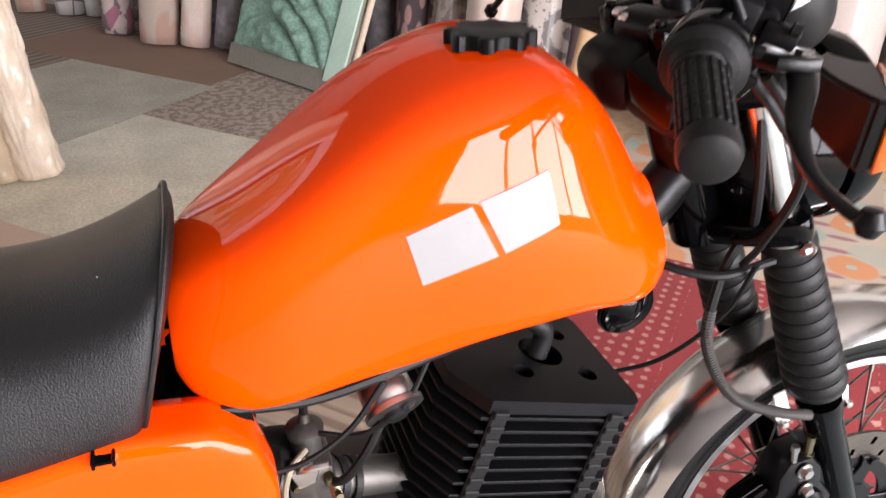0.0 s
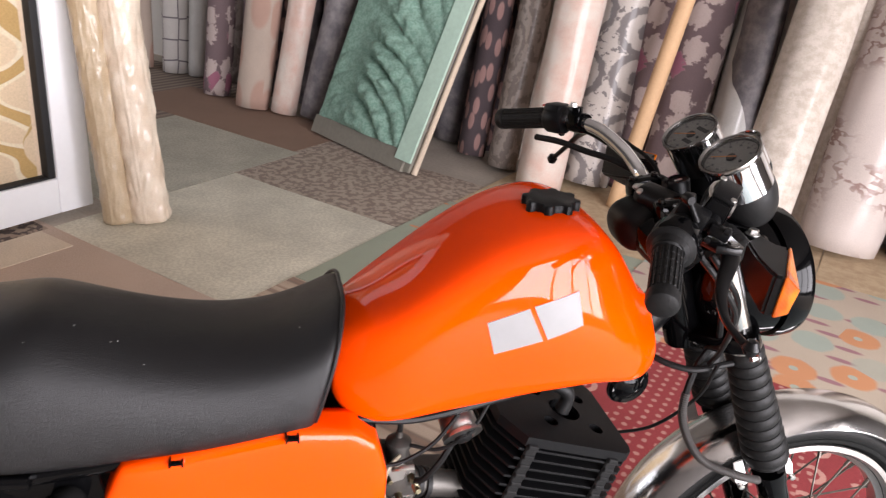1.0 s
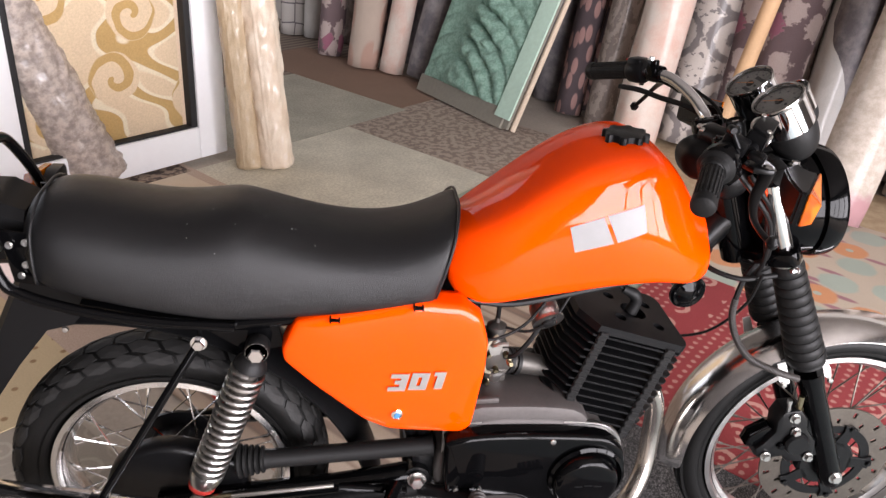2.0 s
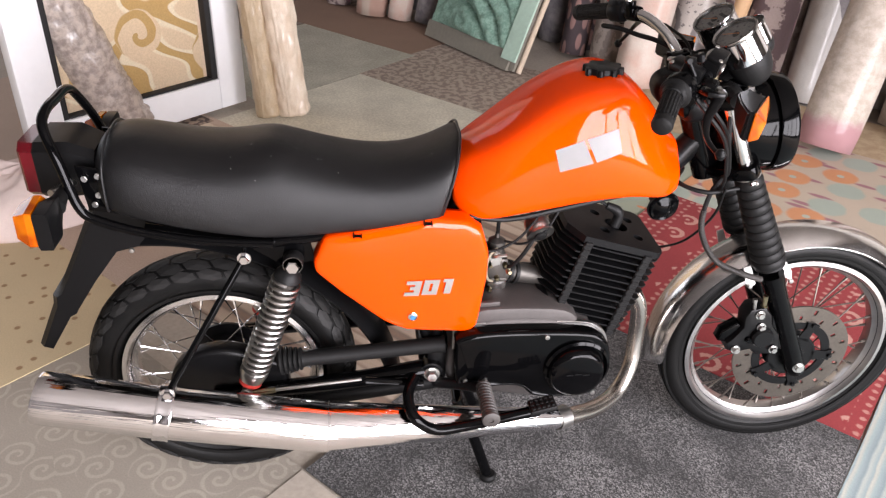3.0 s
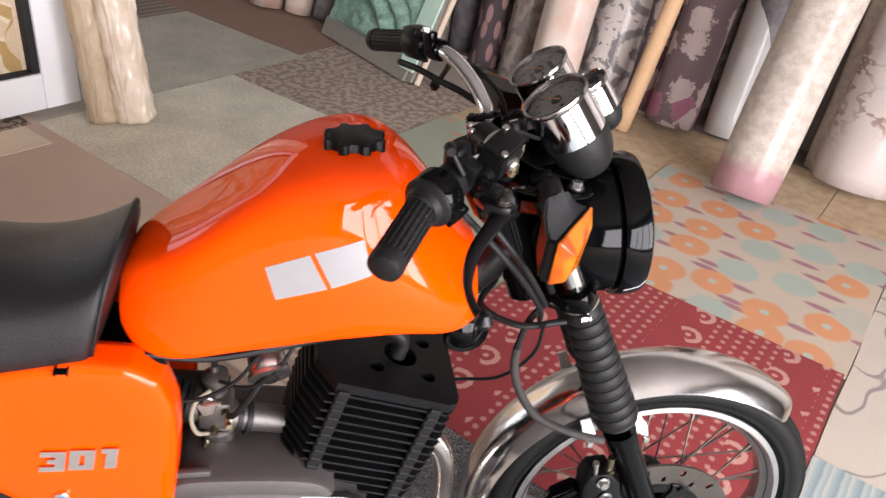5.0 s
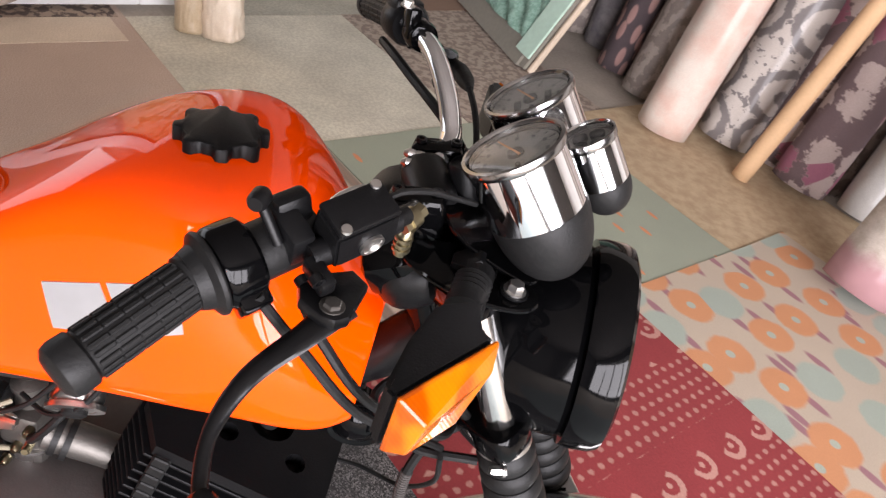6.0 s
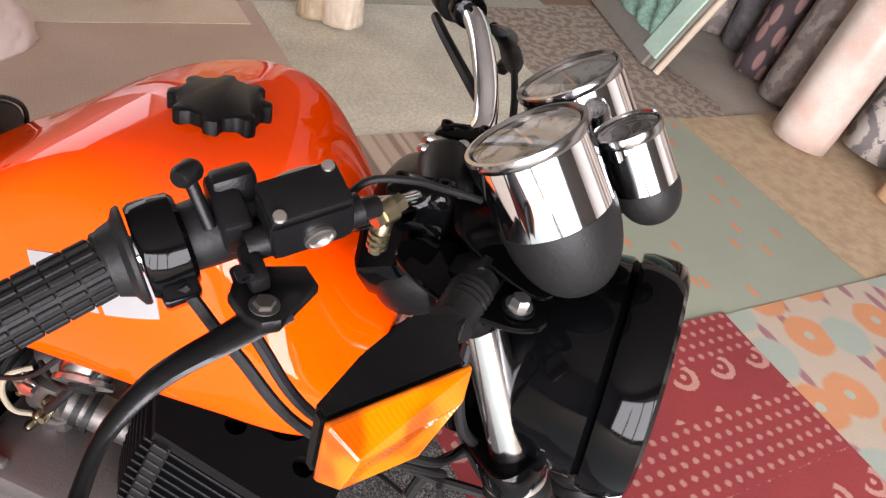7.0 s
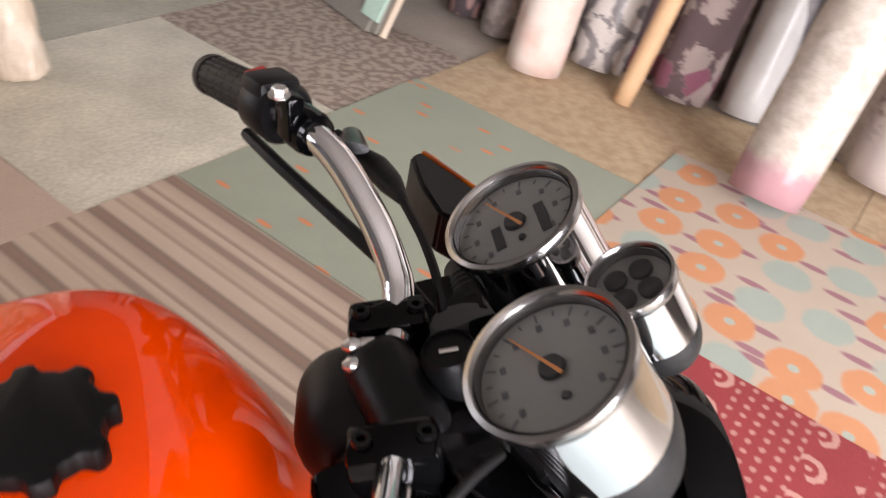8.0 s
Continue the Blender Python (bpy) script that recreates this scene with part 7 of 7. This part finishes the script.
part("inlet_gaiter", lathe([(0.02, 0), (0.034, 0.0), (0.034, 0.006), (0.029, 0.008), (0.034, 0.011), (0.034, 0.017), (0.029, 0.019), (0.033, 0.022), (0.033, 0.03), (0.02, 0.03)], 24, aim((0.545, -0.02, 0.60), (0.60, -0.02, 0.585)), closed=True), M_rubber, carb)
for k, (x, z) in enumerate(((0.593, 0.60), (0.627, 0.60), (0.61, 0.565), (0.595, 0.535))):
    part("jet_screw", lathe([(0, 0), (0.006, 0), (0.006, 0.008), (0.0035, 0.012), (0, 0.012)], 10, aim((x, -0.05, z), (x, -1, z))), M_brass, carb)
part("inlet_pipe", tube([V((0.63, -0.022, 0.566)), V((0.70, -0.012, 0.545)), V((0.79, 0.0, 0.515))], [0.024, 0.022, 0.023], 22, 4), M_alu, carb)
for x, z in ((0.642, 0.5625), (0.656, 0.5585)):
    part("hose_clip", lathe([(0.0225, -0.004), (0.0265, -0.004), (0.0265, 0.004), (0.0225, 0.004)], 24, aim((x, -0.021, z), (x + 0.05, -0.012, z - 0.014)), closed=True), M_rubber, carb)
coil = part("fuel_tap", join(lathe([(0, 0), (0.02, 0), (0.027, 0.01), (0.028, 0.035), (0.022, 0.045), (0, 0.048)], 24, aim((0.684, -0.035, 0.712), (0.70, -0.10, 0.672))), lathe([(0.022, 0.04), (0.031, 0.04), (0.031, 0.046), (0.022, 0.046)], 24, aim((0.684, -0.035, 0.712), (0.70, -0.10, 0.672)), closed=True), box(0.02, 0.02, 0.05, Matrix.Translation((0.684, -0.03, 0.73)), 0.004)), M_steel, bike, "bright metal fuel tap bowl under the tank")
part("tap_centre", lathe([(0, 0.046), (0.0135, 0.046), (0.0135, 0.051), (0.009, 0.054), (0, 0.054)], 20, aim((0.684, -0.035, 0.712), (0.70, -0.10, 0.672))), M_rubber, coil)
part("throttle_lever", slab([(0.586, 0.622), (0.603, 0.640), (0.618, 0.628), (0.613, 0.605), (0.596, 0.600)], 0.005, Matrix.Translation((0, -0.062, 0)) @ SIDE_PLANE, 0.0015, 1), M_steel, carb)
part("idle_screw", join(rod((0.632, -0.056, 0.588), (0.634, -0.076, 0.592), 0.0042, 10), *[lathe([(0.0042, -0.001), (0.0056, 0), (0.0042, 0.001)], 10, aim((0.632 + 0.0003 * k, -0.060 - 0.003 * k, 0.589), (0.634, -0.2, 0.6)), closed=True) for k in range(5)]), M_brass, carb)
part("bowl_flange", lathe([(0.026, 0), (0.032, 0), (0.032, 0.004), (0.026, 0.004)], 28, Matrix.Translation((0.612, -0.024, 0.5515)), closed=True), M_steel, carb)
part("overflow_hose", tube([V((0.606, -0.048, 0.640)), V((0.588, -0.066, 0.635)), V((0.580, -0.070, 0.605)), V((0.586, -0.066, 0.572)), V((0.600, -0.052, 0.556))], 0.0034, 8, 6), M_hose, carb, "yellowed plastic hose")
part("choke_cable", tube([V((0.560, -0.085, 0.655)), V((0.600, -0.088, 0.662)), V((0.645, -0.086, 0.690)), V((0.680, -0.080, 0.735))], 0.003, 8, 6), M_rubber, carb)
part("vent_pipe", tube([V((0.62, -0.05, 0.66)), V((0.66, -0.07, 0.665)), V((0.70, -0.08, 0.70)), V((0.73, -0.07, 0.75))], 0.003, 8, 6), M_rubber, bike)
part("wiring_loom", tube([V((0.53, -0.09, 0.745)), V((0.62, -0.085, 0.735)), V((0.74, -0.075, 0.755)), V((0.86, -0.06, 0.775)), V((0.97, -0.04, 0.79))], 0.006, 8, 6), M_rubber, bike)
part("crankcase_bracket", box(0.06, 0.012, 0.012, pose(0.58, -0.11, 0.535, 0, -4, 0), 0.003), M_case, crank)

# -- rear: shock absorbers, chain boots, chain case --
for side in (-1, 1):
    top, bot = V((0.166, side * 0.128, 0.668)), V((0.046, side * 0.135, 0.335))
    d = (bot - top).normalized()
    L = (bot - top).length
    sh = part("shock_absorber", lathe([(0, 0.03), (0.0195, 0.03), (0.0195, L - 0.09), (0.021, L - 0.088), (0.021, L - 0.03), (0.014, L - 0.02), (0.012, L), (0, L)], 24, aim(top, bot)), M_alu, bike, "coil spring shock absorber")
    part("top_shroud", lathe([(0.012, 0.016), (0.020, 0.020), (0.0225, 0.024), (0.0275, 0.030), (0.0300, 0.040), (0.0270, 0.044), (0.012, 0.044)], 28, aim(top, bot), closed=True), M_rubber, sh)
    turns, steps_ = 16, 18
    helix = []
    m = aim(top, bot)
    for k in range(turns * steps_ + 1):
        a = 2 * math.pi * k / steps_
        helix.append(m @ V((0.0292 * math.cos(a), 0.0292 * math.sin(a), 0.044 + (L - 0.109) * k / (turns * steps_))))
    part("spring", tube(helix, 0.0036, 8), M_steel, sh, "bright coil spring")
    part("spring_seat", lathe([(0.02, L - 0.066), (0.031, L - 0.066), (0.032, L - 0.056), (0.026, L - 0.034), (0.02, L - 0.034)], 28, m, closed=True), M_steel, sh)
    part("adjuster_ring", lathe([(0.021, L - 0.034), (0.0255, L - 0.034), (0.0255, L - 0.024), (0.021, L - 0.024)], 24, m, closed=True), M_redmark, sh, "red preload ring")
    part("top_eye", lathe([(0.008, -0.016), (0.019, -0.016), (0.0215, -0.012), (0.0215, 0.012), (0.019, 0.016), (0.008, 0.016)], 24, aim(top - V((0, 0.0, 0)), top + V((0, side, 0))), closed=True), M_rubber, sh)
    bolt(top + V((0, side * 0.016, 0)), (0, side, 0), 0.0145, sh, M_chrome, "top_bolt", 0.012)
    bolt(bot + V((0, side * 0.014, 0)), (0, side, 0), 0.010, sh, M_steel, "lower_bolt")
part("chain_case", slab([(p.x, p.y) for p in smooth_outline([(-0.13, 0.31), (-0.10, 0.395), (-0.01, 0.43), (0.09, 0.40), (0.13, 0.37), (0.135, 0.24), (0.08, 0.205), (-0.01, 0.185), (-0.09, 0.22)], 6)], 0.045, Matrix.Translation((0, -0.112, 0)) @ SIDE_PLANE, 0.012, 3), M_satin, bike, "black chain case on the rear hub")


def boot(a, b, r):
    n = 5
    prof, L = [(0, 0), (r * 1.0, 0)], (b - a).length
    for k in range(n):
        z = 0.004 + 0.0105 * k
        rr = r * (1.75 - 0.09 * k)
        prof += [(rr - 0.006, z), (rr, z + 0.003), (rr, z + 0.0075), (rr - 0.006, z + 0.0104)]
    prof += [(r, 0.066), (r * 0.95, L * 0.5), (r, L - 0.01), (r * 1.1, L), (0, L)]
    return lathe(prof, 22, aim(a, b))


part("chain_boot", boot(V((0.115, -0.112, 0.395)), V((0.49, -0.115, 0.43)), 0.0185), M_rubber, bike, "ribbed rubber chain boot")
part("chain_boot", boot(V((0.12, -0.112, 0.265)), V((0.49, -0.115, 0.325)), 0.0185), M_rubber, bike, "ribbed rubber chain boot")
part("brake_rod", rod((0.02, -0.15, 0.335), (0.30, -0.15, 0.365), 0.004, 10), M_steel, bike)
part("rod_sleeve", rod((0.06, -0.15, 0.339), (0.11, -0.15, 0.3445), 0.0065, 10), M_brass, bike)
strut = part("silencer_stay", tube([V((0.07, -0.128, 0.681)), V((-0.092, -0.236, 0.428))], 0.0075, 12), M_black, bike, "black steel silencer stay")
bolt((0.07, -0.134, 0.681), (0, -1, 0), 0.0105, strut, M_chrome)
bolt((-0.092, -0.246, 0.43), (0, -1, 0), 0.0105, strut, M_chrome)
part("strut_stud", rod((0.07, -0.12, 0.681), (0.073, -0.115, 0.74), 0.005, 10), M_black, strut)

# -- rear mudguard, flap, tail --
rear_guard = mudguard(V((-0.13, 0, 0.165)), 0.54, 0.078, radians(8), radians(98), 0.02, None, M_plastic, "rear_mudguard", label="black plastic rear mudguard")


def flap():
    rows = [((-0.11, 0.735), (-0.222, 0.790)), ((-0.128, 0.706), (-0.226, 0.775)), ((-0.146, 0.684), (-0.25, 0.725)), ((-0.19, 0.672), (-0.28, 0.665)), ((-0.244, 0.602), (-0.312, 0.604)), ((-0.294, 0.528), (-0.330, 0.570)), ((-0.298, 0.520), (-0.342, 0.562)), ((-0.312, 0.512), (-0.345, 0.540)), ((-0.365, 0.428), (-0.395, 0.434))]
    rings = []
    for (x0, z0), (x1, z1) in rows:
        w = 0.082
        rings.append([V((x0, -w, z0)), V((x1 + 0.012, -w, z1)), V((x1, -w + 0.014, z1)), V((x1, w - 0.014, z1)), V((x1 + 0.012, w, z1)), V((x0, w, z0)), V((x0, w - 0.004, z0)), V((x1 + 0.014, w - 0.006, z1 - 0.001)), V((x1 + 0.014, -w + 0.006, z1 - 0.001)), V((x0, -w + 0.004, z0))])
    return loft(rings)


part("mud_flap", flap(), M_plastic, rear_guard, "long black plastic mud flap", smooth=30)
part("flap_screw", lathe([(0, 0), (0.006, 0), (0.005, 0.004), (0, 0.005)], 10, aim((-0.16, -0.082, 0.675), (-0.16, -1, 0.675))), M_steel, rear_guard)
RACK = [V((0.13, -0.128, 0.712)), V((0.0, -0.13, 0.722)), V((-0.12, -0.13, 0.745)), V((-0.195, -0.13, 0.772)), V((-0.225, -0.128, 0.80)), V((-0.245, -0.118, 0.88)), V((-0.268, -0.095, 0.945)), V((-0.272, -0.06, 0.965)), V((-0.272, 0.0, 0.967))]
part("grab_rail", tube(RACK + [V((p.x, -p.y, p.z)) for p in RACK[-2::-1]], 0.0095, 14, 6), M_black, bike, "gloss black tubular grab rail")
tail = part("tail_lamp", loft([[V((x, s * w, z)) for s, w, z in ((1, 0.05 * k, 0.90 - dz), (1, 0.066 * k, 0.885 - dz), (1, 0.066 * k, 0.80), (1, 0.05 * k, 0.785), (-1, 0.05 * k, 0.785), (-1, 0.066 * k, 0.80), (-1, 0.066 * k, 0.885 - dz), (-1, 0.05 * k, 0.90 - dz))] for x, k, dz in ((-0.205, 0.85, 0.02), (-0.25, 1.0, 0.0), (-0.312, 1.0, 0.0))]), M_plastic, bike, "black tail lamp housing")
part("lens", loft([[V((x, s * w * k, z)) for s, w, z in ((1, 0.048, 0.898), (1, 0.065, 0.884), (1, 0.065, 0.801), (1, 0.048, 0.787), (-1, 0.048, 0.787), (-1, 0.065, 0.801), (-1, 0.065, 0.884), (-1, 0.048, 0.898))] for x, k in ((-0.3125, 1.0), (-0.335, 0.97), (-0.342, 0.86))]), M_redlens, tail, "red tail lamp lens", smooth=30)
for side in (-1, 1):
    indicator((-0.258, side * 0.155, 0.822), Matrix(), side, -1, "black indicator with amber lens")
    part("indicator_arm", rod((-0.245, side * 0.05, 0.82), (-0.272, side * 0.12, 0.825), 0.008, 12), M_steel, tail)
    for x, z in ((-0.215, 0.845), (-0.19, 0.85), (-0.195, 0.81), (-0.205, 0.79)):
        bolt((x, side * 0.1, z), (0, side, 0.2), 0.0045, tail)
    part("tail_bracket", slab([(-0.23, 0.87), (-0.17, 0.86), (-0.16, 0.765), (-0.22, 0.775)], 0.006, Matrix.Translation((0, side * 0.095, 0)) @ SIDE_PLANE, 0.001, 1), M_black, tail, smooth=False)

# -- foot pegs, brake pedal, centre stand --
for side in (-1, 1):
    a, b = V((0.572, side * 0.185, 0.364)), V((0.572, side * 0.302, 0.368))
    prof, L = [(0, 0), (0.014, 0)], (b - a).length
    for k in range(11):
        z = 0.004 + (L - 0.012) * k / 11
        prof += [(0.0145, z), (0.0178, z + 0.0015), (0.0178, z + 0.006), (0.0145, z + 0.0078)]
    prof += [(0.0195, L - 0.006), (0.0195, L - 0.001), (0.018, L), (0.006, L + 0.001), (0.005, L - 0.002), (0, L - 0.002)]
    peg = part("foot_peg", lathe(prof, 22, aim(a, b)), M_peg, bike, "ribbed worn rubber foot peg")
    part("peg_arm", tube([V((0.47, side * 0.13, 0.33)), V((0.53, side * 0.16, 0.345)), V((0.572, side * 0.195, 0.364))], 0.013, 14, 5), M_satin, peg)
pedal = part("brake_pedal", tube([V((0.42, -0.16, 0.375)), V((0.402, -0.205, 0.36)), V((0.414, -0.25, 0.336)), V((0.46, -0.252, 0.300)), V((0.527, -0.25, 0.305)), V((0.628, -0.25, 0.328)), V((0.69, -0.25, 0.342))], 0.0125, 14, 6), M_black, bike, "gloss black bent brake pedal")
pad = part("pedal_pad", box(0.06, 0.04, 0.014, pose(0.695, -0.25, 0.356, 0, -12, 4), 0.004), M_rubber, pedal)
for i in range(5):
    for j in range(3):
        part("stud", box(0.007, 0.008, 0.004, pose(0.695, -0.25, 0.356, 0, -12, 4) @ Matrix.Translation((-0.022 + 0.011 * i, -0.012 + 0.012 * j, 0.008)), 0.001, 1), M_rubber, pad, smooth=False)
part("pedal_arm", tube([V((0.44, -0.15, 0.345)), V((0.36, -0.155, 0.36)), V((0.31, -0.155, 0.365))], 0.008, 10, 4), M_black, pedal)
stand = part("centre_stand", tube([V((0.53, -0.09, 0.235)), V((0.575, -0.11, 0.13)), V((0.615, -0.13, 0.016))], 0.0135, 14, 4), M_black, bike, "black centre stand")
part("stand_leg", tube([V((0.53, 0.09, 0.235)), V((0.575, 0.11, 0.13)), V((0.615, 0.13, 0.016))], 0.0135, 14, 4), M_black, stand)
part("cross_tube", rod((0.535, -0.1, 0.225), (0.535, 0.1, 0.225), 0.013, 14), M_black, stand)
for s in (-1, 1):
    part("stand_foot", lathe([(0, 0), (0.02, 0), (0.022, 0.004), (0.022, 0.012), (0.017, 0.017), (0, 0.017)], 22, Matrix.Translation((0.618, s * 0.131, 0.0005))), M_rubber, stand)

# dust specks on the seat
specks = []
rs = random.Random(4)
for cx, cy, n in ((-0.02, -0.06, 4), (0.22, -0.05, 6), (0.12, -0.09, 4), (0.36, -0.03, 4)):
    for k in range(n):
        x, y = cx + rs.gauss(0, 0.05), cy + rs.gauss(0, 0.03)
        zb, zt, w = lerp_rows(SEAT, x)
        specks.append((x, y, zt - 0.004 - 0.03 * (abs(y) / w) ** 3))

bits = []
for x, y, z in specks:
    bits.append(box(rs.uniform(0.0005, 0.0011), rs.uniform(0.0005, 0.0008), 0.0008, pose(x, y, z + 0.0008, 0, 0, rs.uniform(0, 180))))
tagged(part("dust_speck", join(*bits), M_white, seat, smooth=False), kind="stuff")
